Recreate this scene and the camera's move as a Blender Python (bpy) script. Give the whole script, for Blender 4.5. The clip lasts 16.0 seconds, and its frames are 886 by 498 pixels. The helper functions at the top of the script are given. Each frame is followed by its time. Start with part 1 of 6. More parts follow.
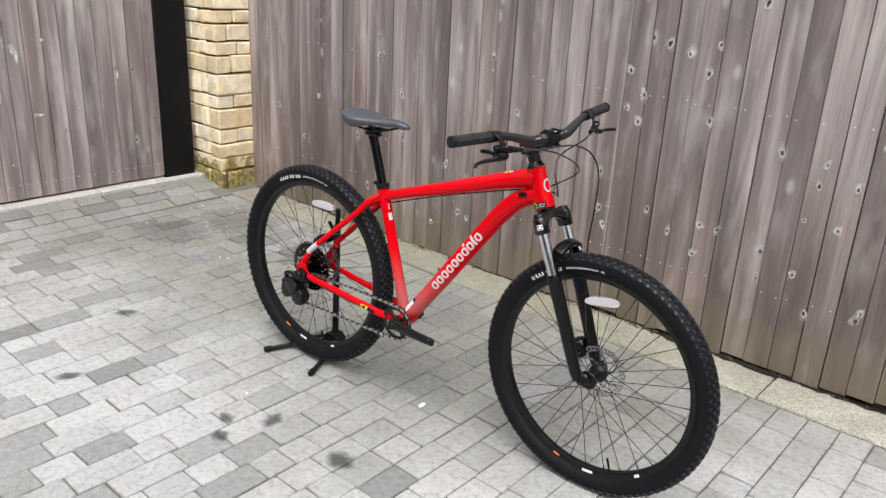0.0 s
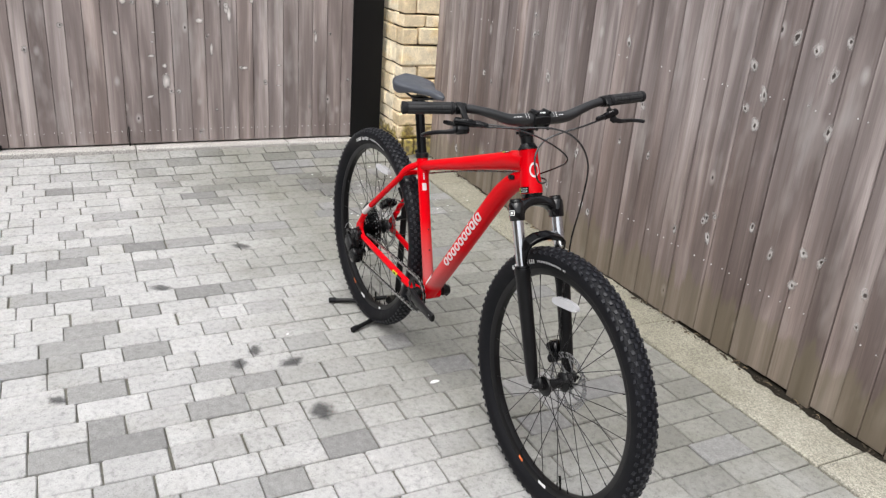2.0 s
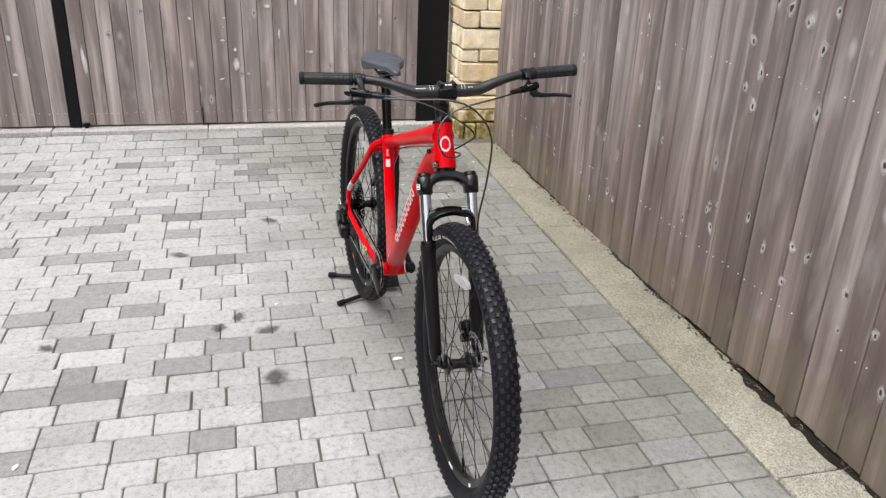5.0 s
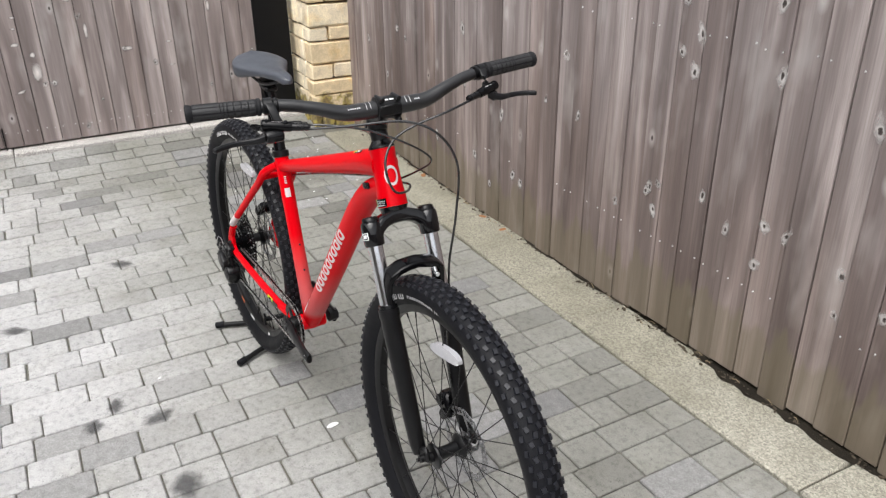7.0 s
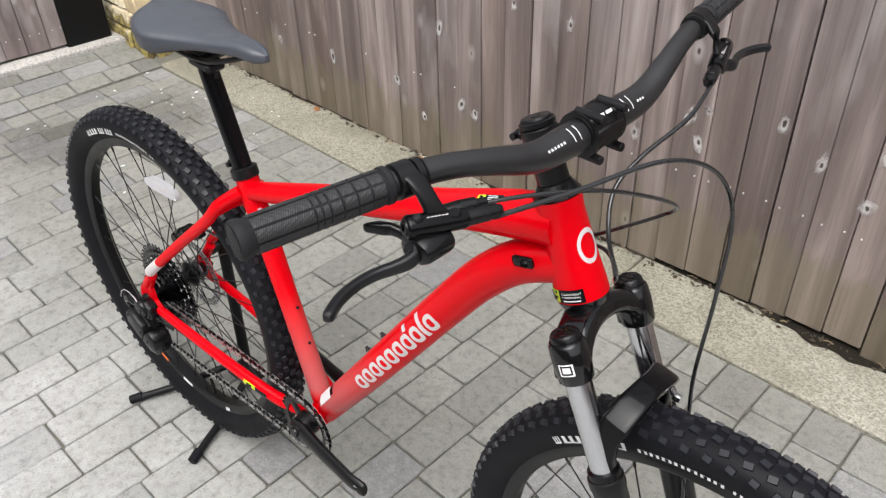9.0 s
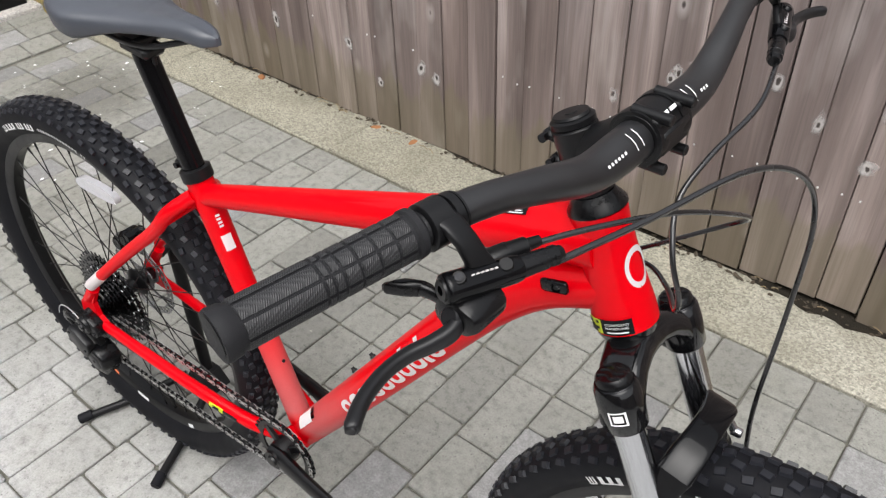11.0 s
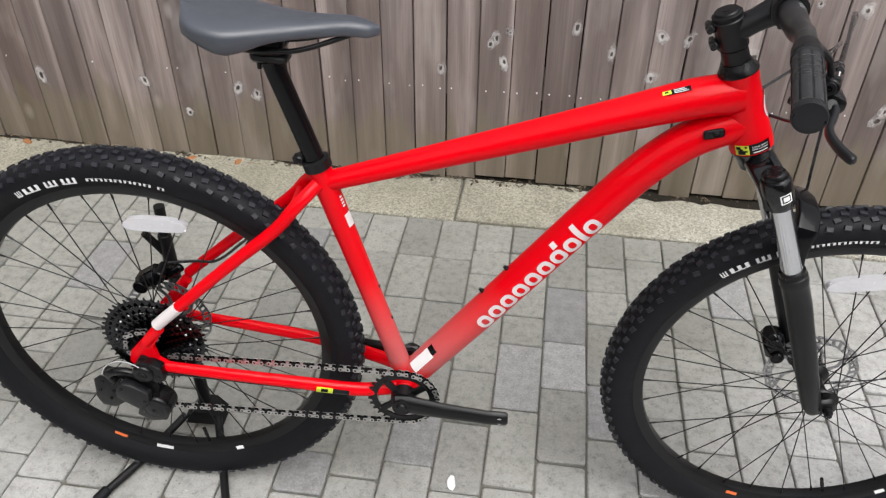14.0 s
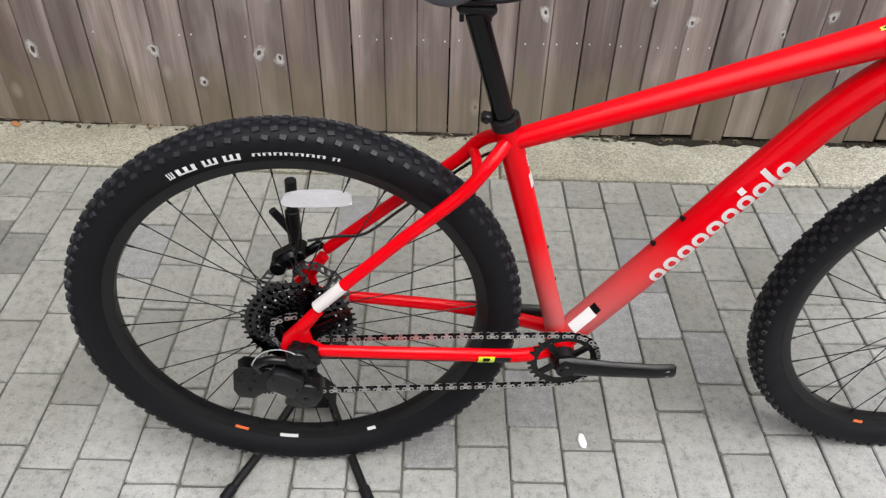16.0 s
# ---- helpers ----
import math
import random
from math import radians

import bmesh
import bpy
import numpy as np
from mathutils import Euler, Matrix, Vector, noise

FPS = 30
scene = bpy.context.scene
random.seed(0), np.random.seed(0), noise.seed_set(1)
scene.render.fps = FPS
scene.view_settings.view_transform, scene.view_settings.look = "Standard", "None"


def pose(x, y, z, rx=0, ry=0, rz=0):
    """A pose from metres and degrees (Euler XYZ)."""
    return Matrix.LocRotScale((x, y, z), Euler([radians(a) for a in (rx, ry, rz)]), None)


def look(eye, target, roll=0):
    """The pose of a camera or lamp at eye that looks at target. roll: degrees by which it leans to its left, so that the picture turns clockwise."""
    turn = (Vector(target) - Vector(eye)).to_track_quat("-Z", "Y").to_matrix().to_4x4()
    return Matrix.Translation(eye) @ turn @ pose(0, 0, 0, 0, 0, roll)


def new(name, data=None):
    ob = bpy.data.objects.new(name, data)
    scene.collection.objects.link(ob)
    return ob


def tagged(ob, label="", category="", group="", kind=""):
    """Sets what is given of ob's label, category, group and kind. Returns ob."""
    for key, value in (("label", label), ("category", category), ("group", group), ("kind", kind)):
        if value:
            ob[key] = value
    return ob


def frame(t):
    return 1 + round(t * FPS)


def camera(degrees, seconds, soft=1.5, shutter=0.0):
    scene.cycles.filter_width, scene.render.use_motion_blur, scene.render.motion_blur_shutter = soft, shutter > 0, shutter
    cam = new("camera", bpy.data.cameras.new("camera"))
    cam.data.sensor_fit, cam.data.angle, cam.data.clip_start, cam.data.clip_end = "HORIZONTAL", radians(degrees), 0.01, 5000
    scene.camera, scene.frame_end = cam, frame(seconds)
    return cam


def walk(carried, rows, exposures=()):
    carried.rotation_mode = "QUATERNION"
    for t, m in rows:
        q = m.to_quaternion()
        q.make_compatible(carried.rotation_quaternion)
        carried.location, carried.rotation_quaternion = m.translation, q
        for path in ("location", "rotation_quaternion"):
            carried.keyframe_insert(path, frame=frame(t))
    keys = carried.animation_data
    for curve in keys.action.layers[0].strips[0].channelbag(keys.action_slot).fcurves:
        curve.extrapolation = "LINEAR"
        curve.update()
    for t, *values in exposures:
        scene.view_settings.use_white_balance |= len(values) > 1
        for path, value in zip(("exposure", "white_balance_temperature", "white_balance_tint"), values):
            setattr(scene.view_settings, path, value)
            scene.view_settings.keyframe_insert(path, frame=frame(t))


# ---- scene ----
cam = camera(59.2, 16.0, soft=1.3)
PATH = [
    (0, (0.104, 0.089, 1.447), (-1.152, 1.484, 0.757), 2.83),
    (0.5, (0.204, 0.253, 1.432), (-1.158, 1.548, 0.748), 3.66),
    (1, (0.295, 0.414, 1.448), (-1.189, 1.554, 0.743), 3.97),
    (1.5, (0.477, 0.614, 1.435), (-1.119, 1.569, 0.699), 4.32),
    (2, (0.569, 0.797, 1.431), (-1.100, 1.603, 0.678), 4.49),
    (2.5, (0.600, 1.013, 1.424), (-1.133, 1.678, 0.679), 4.75),
    (3, (0.674, 1.212, 1.430), (-1.108, 1.694, 0.662), 4.56),
    (3.5, (0.783, 1.376, 1.430), (-1.016, 1.777, 0.654), 3.93),
    (3.7, (0.801, 1.403, 1.433), (-0.999, 1.797, 0.656), 3.33),
    (5.8, (0.680, 1.374, 1.410), (-1.054, 1.923, 0.579), 0.84),
    (6, (0.609, 1.361, 1.422), (-1.091, 1.995, 0.581), 0.24),
    (6.5, (0.429, 1.288, 1.427), (-1.203, 2.057, 0.564), -0.82),
    (7, (0.213, 1.290, 1.406), (-1.390, 2.105, 0.533), -0.77),
    (7.5, (-0.058, 1.317, 1.426), (-1.625, 2.170, 0.521), -1.40),
    (8, (-0.322, 1.298, 1.389), (-1.770, 2.262, 0.403), -2.05),
    (8.5, (-0.578, 1.280, 1.361), (-1.878, 2.345, 0.277), -2.10),
    (11, (-0.880, 1.364, 1.308), (-1.930, 2.515, 0.054), -2.20),
    (11.5, (-0.933, 1.340, 1.311), (-1.899, 2.558, 0.054), -1.40),
    (12, (-1.011, 1.276, 1.314), (-1.794, 2.610, 0.046), -0.20),
    (12.5, (-1.058, 1.184, 1.324), (-1.654, 2.603, 0.047), 1.10),
    (13, (-1.106, 1.062, 1.327), (-1.564, 2.550, 0.073), 1.80),
    (13.5, (-1.188, 0.931, 1.349), (-1.555, 2.463, 0.117), 1.50),
    (14, (-1.360, 0.845, 1.353), (-1.628, 2.407, 0.133), 0.40),
    (14.5, (-1.508, 0.793, 1.360), (-1.672, 2.361, 0.129), 0.70),
    (15, (-1.605, 0.823, 1.337), (-1.707, 2.379, 0.084), 1.10),
    (15.5, (-1.725, 0.857, 1.311), (-1.786, 2.396, 0.035), 1.40),
    (16, (-1.784, 0.842, 1.314), (-1.806, 2.368, 0.021), 1.70),
]
EXPOSURE = [(0.0, 0.81), (3.5, 0.77), (7.5, 0.84), (8.5, 0.90), (11.0, 0.89), (13.5, 0.83), (16.0, 0.78)]
walk(cam, [(t, look(eye, target, roll)) for t, eye, target, roll in PATH], EXPOSURE)

# ---- world and sun: a bright overcast day ----
world = bpy.data.worlds.new("overcast_sky")
scene.world = world
world.use_nodes = True
wn, wl = world.node_tree.nodes, world.node_tree.links
sky = wn.new("ShaderNodeTexSky")
sky.sky_type = "NISHITA"
sky.sun_disc = False
sky.sun_elevation, sky.sun_rotation = radians(64), radians(144)
sky.dust_density = 4.0
grey = wn.new("ShaderNodeHueSaturation")
grey.inputs["Saturation"].default_value = 0.2
wl.new(sky.outputs[0], grey.inputs["Color"])
wl.new(grey.outputs[0], wn["Background"].inputs["Color"])
wn["Background"].inputs["Strength"].default_value = 0.15
sun = new("sun", bpy.data.lights.new("sun", "SUN"))
sun.data.energy, sun.data.angle, sun.data.color = 1.3, radians(60), (1.0, 0.985, 0.97)
sun.matrix_world = look((0, 0, 6), (-0.55, 0.75, 4.1))


# ---- materials ----
def graph(name):
    m = bpy.data.materials.new(name)
    m.use_nodes = True
    n, l = m.node_tree.nodes, m.node_tree.links
    return m, n, l, n["Principled BSDF"]


def noise_node(n, l, vec, scale, detail=4.0, rough=0.55):
    t = n.new("ShaderNodeTexNoise")
    t.inputs["Scale"].default_value, t.inputs["Detail"].default_value, t.inputs["Roughness"].default_value = scale, detail, rough
    l.new(vec, t.inputs["Vector"])
    return t


def ramp(n, l, fac, stops):
    r = n.new("ShaderNodeValToRGB")
    e = r.color_ramp.elements
    while len(e) < len(stops):
        e.new(0.5)
    for el, (p, c) in zip(e, stops):
        el.position = p
        el.color = (c, c, c, 1) if isinstance(c, (int, float)) else (*c, 1)
    l.new(fac, r.inputs["Fac"])
    return r


def mix(n, l, fac, a, b, mode="MIX"):
    x = n.new("ShaderNodeMix")
    x.data_type, x.blend_type = "RGBA", mode
    for sock, v in ((x.inputs["Factor"], fac), (x.inputs["A"], a), (x.inputs["B"], b)):
        if isinstance(v, (int, float)):
            sock.default_value = v
        elif isinstance(v, tuple):
            sock.default_value = (*v, 1)
        else:
            l.new(v, sock)
    return x.outputs["Result"]


def maths(n, l, op, a, b=0.0, c=0.0):
    x = n.new("ShaderNodeMath")
    x.operation = op
    for sock, v in zip(x.inputs, (a, b, c)):
        if isinstance(v, (int, float)):
            sock.default_value = v
        else:
            l.new(v, sock)
    return x.outputs[0]


def bump(n, l, bsdf, height, strength, distance):
    b = n.new("ShaderNodeBump")
    b.inputs["Strength"].default_value, b.inputs["Distance"].default_value = strength, distance
    l.new(height, b.inputs["Height"])
    l.new(b.outputs[0], bsdf.inputs["Normal"])


def plain(name, col, rough=0.45, metal=0.0, var=0.2, scale=30.0, fine=400.0, relief=0.15, depth=0.0004, coat=0.0, spec=None):
    """A surface of one colour with blotches, fine grain and a little wear."""
    m, n, l, p = graph(name)
    co = n.new("ShaderNodeTexCoord").outputs["Object"]
    big, small = noise_node(n, l, co, scale), noise_node(n, l, co, fine, 2.0)
    dark = tuple(c * (1 - var) for c in col)
    light = tuple(min(1.0, c * (1 + var)) for c in col)
    c1 = mix(n, l, big.outputs["Fac"], dark, light)
    l.new(c1, p.inputs["Base Color"])
    r = ramp(n, l, big.outputs["Fac"], [(0.3, max(0.02, rough - 0.08)), (0.7, min(1.0, rough + 0.08))])
    l.new(r.outputs[0], p.inputs["Roughness"])
    p.inputs["Metallic"].default_value = metal
    p.inputs["Specular IOR Level"].default_value = (0.2 if max(col) < 0.05 else 0.5) if spec is None else spec
    p.inputs["Coat Weight"].default_value = coat
    p.inputs["Coat Roughness"].default_value = 0.06
    if relief:
        bump(n, l, p, small.outputs["Fac"], relief, depth)
    return m


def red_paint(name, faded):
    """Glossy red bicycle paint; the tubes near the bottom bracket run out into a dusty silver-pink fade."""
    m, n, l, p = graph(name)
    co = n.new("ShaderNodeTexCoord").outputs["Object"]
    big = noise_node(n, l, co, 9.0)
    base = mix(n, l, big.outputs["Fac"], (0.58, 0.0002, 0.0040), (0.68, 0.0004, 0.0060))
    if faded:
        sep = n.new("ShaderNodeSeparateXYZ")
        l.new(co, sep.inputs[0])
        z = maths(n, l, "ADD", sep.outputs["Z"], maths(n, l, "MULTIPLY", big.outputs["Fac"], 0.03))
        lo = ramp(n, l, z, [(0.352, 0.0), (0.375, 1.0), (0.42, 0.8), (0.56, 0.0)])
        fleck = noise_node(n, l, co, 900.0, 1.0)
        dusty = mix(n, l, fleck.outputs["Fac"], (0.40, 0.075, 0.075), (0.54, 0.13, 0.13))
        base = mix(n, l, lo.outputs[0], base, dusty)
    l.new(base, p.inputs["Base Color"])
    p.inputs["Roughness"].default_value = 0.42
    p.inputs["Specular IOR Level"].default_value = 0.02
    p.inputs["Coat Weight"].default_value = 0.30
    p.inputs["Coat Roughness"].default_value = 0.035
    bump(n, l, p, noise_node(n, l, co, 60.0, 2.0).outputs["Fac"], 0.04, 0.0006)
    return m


def knurled(name):
    """Soft black rubber with a fine diamond knurl."""
    m, n, l, p = graph(name)
    co = n.new("ShaderNodeTexCoord").outputs["Object"]
    mp = n.new("ShaderNodeMapping")
    mp.inputs["Rotation"].default_value = (0.7, 0.6, 0.78)
    l.new(co, mp.inputs["Vector"])
    waves = []
    for axis in ("X", "Y"):
        w = n.new("ShaderNodeTexWave")
        w.wave_type, w.bands_direction = "BANDS", axis
        w.inputs["Scale"].default_value, w.inputs["Distortion"].default_value = 260.0, 0.0
        l.new(mp.outputs[0], w.inputs["Vector"])
        waves.append(w.outputs["Fac"])
    h = maths(n, l, "MULTIPLY", waves[0], waves[1])
    l.new(ramp(n, l, h, [(0.0, (0.010, 0.010, 0.011)), (1.0, (0.024, 0.024, 0.026))]).outputs[0], p.inputs["Base Color"])
    l.new(ramp(n, l, noise_node(n, l, co, 60.0).outputs["Fac"], [(0.3, 0.48), (0.7, 0.62)]).outputs[0], p.inputs["Roughness"])
    bump(n, l, p, h, 0.5, 0.0006)
    return m


def wood(name, green, pale=1.0, grain=0.34):
    """Weathered grey larch: fine grain along the board, brown and silver boards, knots with pale halos, algae near the ground."""
    m, n, l, p = graph(name)
    co = n.new("ShaderNodeTexCoord").outputs["Object"]
    info = n.new("ShaderNodeObjectInfo")
    shift = n.new("ShaderNodeVectorMath")
    shift.operation = "MULTIPLY_ADD"
    off = n.new("ShaderNodeCombineXYZ")
    for k, s in zip("XYZ", (7.0, 3.0, 19.0)):
        l.new(maths(n, l, "MULTIPLY", info.outputs["Random"], s), off.inputs[k])
    l.new(co, shift.inputs[0])
    shift.inputs[1].default_value = (1, 1, 1)
    l.new(off.outputs[0], shift.inputs[2])
    v = shift.outputs[0]

    def stretched(sx, sz):
        mp = n.new("ShaderNodeMapping")
        mp.inputs["Scale"].default_value = (sx, sx, sz)
        l.new(v, mp.inputs["Vector"])
        return mp.outputs[0]
    fine = noise_node(n, l, stretched(240, 5), 1.0, 5.0, 0.65)
    broad = noise_node(n, l, stretched(11, 0.8), 1.0, 4.0, 0.55)
    broad.inputs["Distortion"].default_value = 0.35
    blotch = noise_node(n, l, stretched(9, 3.0), 1.0, 3.0)
    tone = ramp(n, l, broad.outputs["Fac"], [(0.26, (0.114, 0.096, 0.094)), (0.5, (0.228, 0.201, 0.200)), (0.78, (0.540, 0.495, 0.494))])
    board = ramp(n, l, info.outputs["Random"], [(0.0, (0.76, 0.71, 0.69)), (0.16, (0.97, 0.94, 0.92)), (0.55, (1.06, 1.04, 1.03)), (0.85, (1.0, 0.96, 0.94)), (1.0, (0.86, 0.79, 0.75))])
    lift = mix(n, l, 1.0, board.outputs[0], (pale, pale * 0.985, pale * 0.965), "MULTIPLY")
    c = mix(n, l, 1.0, tone.outputs[0], lift, "MULTIPLY")
    c = mix(n, l, ramp(n, l, fine.outputs["Fac"], [(0.30, grain), (0.56, 0.0)]).outputs[0], c, (0.085, 0.072, 0.065))
    c = mix(n, l, ramp(n, l, blotch.outputs["Fac"], [(0.55, 0.0), (0.82, 0.5)]).outputs[0], c, (0.53, 0.505, 0.49))
    # a few knots of the board's own
    vor = n.new("ShaderNodeTexVoronoi")
    vor.inputs["Scale"].default_value = 1.0
    l.new(stretched(11, 6.0), vor.inputs["Vector"])
    keep = ramp(n, l, maths(n, l, "FRACT", maths(n, l, "MULTIPLY", vor.outputs["Color"], 7.0)), [(0.84, 0.0), (0.86, 1.0)])
    halo = ramp(n, l, vor.outputs["Distance"], [(0.0, 0.0), (0.045, 0.0), (0.075, 0.42), (0.22, 0.0)])
    core = ramp(n, l, vor.outputs["Distance"], [(0.03, 1.0), (0.065, 0.0)])
    c = mix(n, l, maths(n, l, "MULTIPLY", halo.outputs[0], keep.outputs[0]), c, (0.62, 0.595, 0.575))
    c = mix(n, l, maths(n, l, "MULTIPLY", core.outputs[0], keep.outputs[0]), c, (0.035, 0.030, 0.028))
    if green:
        sep = n.new("ShaderNodeSeparateXYZ")
        l.new(co, sep.inputs[0])
        alg = noise_node(n, l, stretched(14, 2.5), 1.0, 2.0)
        # boards darker and browner towards the foot, with a streaky upper edge
        foot_streak = noise_node(n, l, stretched(16, 0.9), 1.0, 4.0, 0.6)
        foot_tone = maths(n, l, "ADD", maths(n, l, "MULTIPLY_ADD", foot_streak.outputs["Fac"], -0.95, sep.outputs["Z"]), maths(n, l, "MULTIPLY", info.outputs["Random"], -0.25))
        c = mix(n, l, ramp(n, l, maths(n, l, "ADD", foot_tone, 0.5), [(0.30, 0.85), (0.78, 0.0)]).outputs[0], c, mix(n, l, 1.0, c, (0.76, 0.70, 0.66), "MULTIPLY"))
        low = ramp(n, l, maths(n, l, "ADD", sep.outputs["Z"], maths(n, l, "MULTIPLY", alg.outputs["Fac"], -0.34)), [(-0.16, 0.42), (0.04, 0.0)])
        c = mix(n, l, low.outputs[0], c, (0.160, 0.140, 0.080))
    l.new(c, p.inputs["Base Color"])
    p.inputs["Roughness"].default_value = 0.72
    p.inputs["Specular IOR Level"].default_value = 0.35
    bump(n, l, p, fine.outputs["Fac"], 0.35, 0.0012)
    return m


def scuff_mat():
    """A pale ragged bruise that fades into the grey board."""
    m, n, l, p = graph("scuffed_wood")
    co = n.new("ShaderNodeTexCoord").outputs["Object"]
    seed = n.new("ShaderNodeVectorMath")
    seed.operation = "ADD"
    off = n.new("ShaderNodeCombineXYZ")
    l.new(maths(n, l, "MULTIPLY", n.new("ShaderNodeObjectInfo").outputs["Random"], 9.0), off.inputs["Y"])
    l.new(co, seed.inputs[0])
    l.new(off.outputs[0], seed.inputs[1])
    wob = noise_node(n, l, seed.outputs[0], 40.0, 3.0, 0.6)
    dv = n.new("ShaderNodeVectorMath")
    dv.operation = "LENGTH"
    l.new(co, dv.inputs[0])
    r = maths(n, l, "MULTIPLY_ADD", wob.outputs["Fac"], 0.8, maths(n, l, "MULTIPLY", dv.outputs["Value"], 33.0))
    l.new(mix(n, l, wob.outputs["Fac"], (0.60, 0.56, 0.54), (0.82, 0.78, 0.75)), p.inputs["Base Color"])
    l.new(ramp(n, l, r, [(0.40, 0.95), (0.75, 0.55), (1.20, 0.0)]).outputs[0], p.inputs["Alpha"])
    p.inputs["Roughness"].default_value = 0.75
    return m


def knot_mat():
    """A small dark knot in a ragged pale flare that fades into the board."""
    m, n, l, p = graph("knot_wood")
    co = n.new("ShaderNodeTexCoord").outputs["Object"]
    seed = n.new("ShaderNodeVectorMath")
    seed.operation = "ADD"
    off = n.new("ShaderNodeCombineXYZ")
    l.new(maths(n, l, "MULTIPLY", n.new("ShaderNodeObjectInfo").outputs["Random"], 9.0), off.inputs["Y"])
    l.new(co, seed.inputs[0])
    l.new(off.outputs[0], seed.inputs[1])
    wob, grain = noise_node(n, l, seed.outputs[0], 55.0, 4.0, 0.6), noise_node(n, l, seed.outputs[0], 26.0, 2.0)
    dv = n.new("ShaderNodeVectorMath")
    dv.operation = "LENGTH"
    l.new(co, dv.inputs[0])
    d = maths(n, l, "MULTIPLY_ADD", wob.outputs["Fac"], 0.026, maths(n, l, "ADD", dv.outputs["Value"], -0.013))
    r = maths(n, l, "MULTIPLY", d, 30.0)
    col = ramp(n, l, r, [(0.05, (0.03, 0.025, 0.022)), (0.13, (0.09, 0.075, 0.068)), (0.20, (0.54, 0.515, 0.495)), (0.6, (0.68, 0.655, 0.635))])
    l.new(col.outputs[0], p.inputs["Base Color"])
    al = ramp(n, l, maths(n, l, "MULTIPLY_ADD", grain.outputs["Fac"], 0.5, maths(n, l, "MULTIPLY", r, 0.5)), [(0.24, 1.0), (0.36, 0.65), (0.55, 0.0)])
    l.new(al.outputs[0], p.inputs["Alpha"])
    p.inputs["Roughness"].default_value = 0.75
    return m


def paver_mat(name, island):
    """Grey tumbled concrete setts, each its own grey, with speckle, worn edges, stains and painted shade by the fence.
    """
    m, n, l, p = graph(name)
    geo = n.new("ShaderNodeNewGeometry")
    pos = geo.outputs["Position"]
    rnd = geo.outputs["Random Per Island"] if island else n.new("ShaderNodeObjectInfo").outputs["Random"]
    dull = [(0.0, (0.262, 0.261, 0.258)), (0.13, (0.300, 0.299, 0.295)), (0.19, (0.380, 0.379, 0.375)), (0.62, (0.412, 0.411, 0.406)), (0.90, (0.424, 0.422, 0.418)), (1.0, (0.350, 0.348, 0.343))]
    own = ramp(n, l, rnd, dull if island else [(0.0, (0.308, 0.307, 0.303)), (0.20, (0.378, 0.377, 0.372)), (0.62, (0.410, 0.409, 0.404)), (0.86, (0.432, 0.430, 0.426)), (1.0, (0.345, 0.343, 0.338))])
    speck = noise_node(n, l, pos, 260.0, 3.0, 0.7)
    cloud = noise_node(n, l, pos, 9.0, 5.0, 0.6)
    stain = noise_node(n, l, pos, 1.6, 4.0)
    c = mix(n, l, 1.0, own.outputs[0], ramp(n, l, cloud.outputs["Fac"], [(0.25, 0.88), (0.75, 1.09)]).outputs[0], "MULTIPLY")
    c = mix(n, l, 1.0, c, ramp(n, l, speck.outputs["Fac"], [(0.22, 0.74), (0.5, 1.0), (0.80, 1.16)]).outputs[0], "MULTIPLY")
    mott = noise_node(n, l, pos, 48.0, 5.0, 0.68)
    c = mix(n, l, 1.0, c, ramp(n, l, mott.outputs["Fac"], [(0.28, 0.62), (0.48, 1.0), (0.72, 1.15)]).outputs[0], "MULTIPLY")
    blot = noise_node(n, l, pos, 5.5, 5.0, 0.62)
    c = mix(n, l, ramp(n, l, blot.outputs["Fac"], [(0.50, 0.0), (0.66, 0.55)]).outputs[0], c, mix(n, l, 1.0, c, (0.80, 0.795, 0.75), "MULTIPLY"))
    pit = n.new("ShaderNodeTexVoronoi")
    pit.inputs["Scale"].default_value = 95.0
    l.new(pos, pit.inputs["Vector"])
    pits = ramp(n, l, pit.outputs["Distance"], [(0.10, 0.55), (0.24, 1.0)])
    c = mix(n, l, ramp(n, l, cloud.outputs["Fac"], [(0.42, 0.0), (0.6, 1.0)]).outputs[0], c, mix(n, l, 1.0, c, pits.outputs[0], "MULTIPLY"))
    # scattered pale scratches and lime flecks
    fleck = n.new("ShaderNodeTexVoronoi")
    fleck.inputs["Scale"].default_value = 17.0
    stretch = n.new("ShaderNodeMapping")
    stretch.inputs["Scale"].default_value = (1.0, 1.7, 1.0)
    stretch.inputs["Rotation"].default_value = (0.0, 0.0, 0.6)
    l.new(pos, stretch.inputs["Vector"])
    l.new(stretch.outputs[0], fleck.inputs["Vector"])
    chance = n.new("ShaderNodeSeparateColor")
    l.new(fleck.outputs["Color"], chance.inputs[0])
    spot = ramp(n, l, maths(n, l, "MULTIPLY_ADD", speck.outputs["Fac"], 0.16, fleck.outputs["Distance"]), [(0.10, 1.0), (0.16, 0.0)])
    few = ramp(n, l, chance.outputs[0], [(0.78, 0.0), (0.80, 0.9)])
    c = mix(n, l, maths(n, l, "MULTIPLY", spot.outputs[0], few.outputs[0]), c, (0.62, 0.61, 0.59))
    # a yellowish-green bloom, darkened further to paint in the shade along the fence
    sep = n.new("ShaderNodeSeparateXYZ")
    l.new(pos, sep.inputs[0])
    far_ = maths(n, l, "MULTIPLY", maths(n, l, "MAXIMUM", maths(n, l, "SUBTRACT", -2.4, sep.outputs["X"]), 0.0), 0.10)
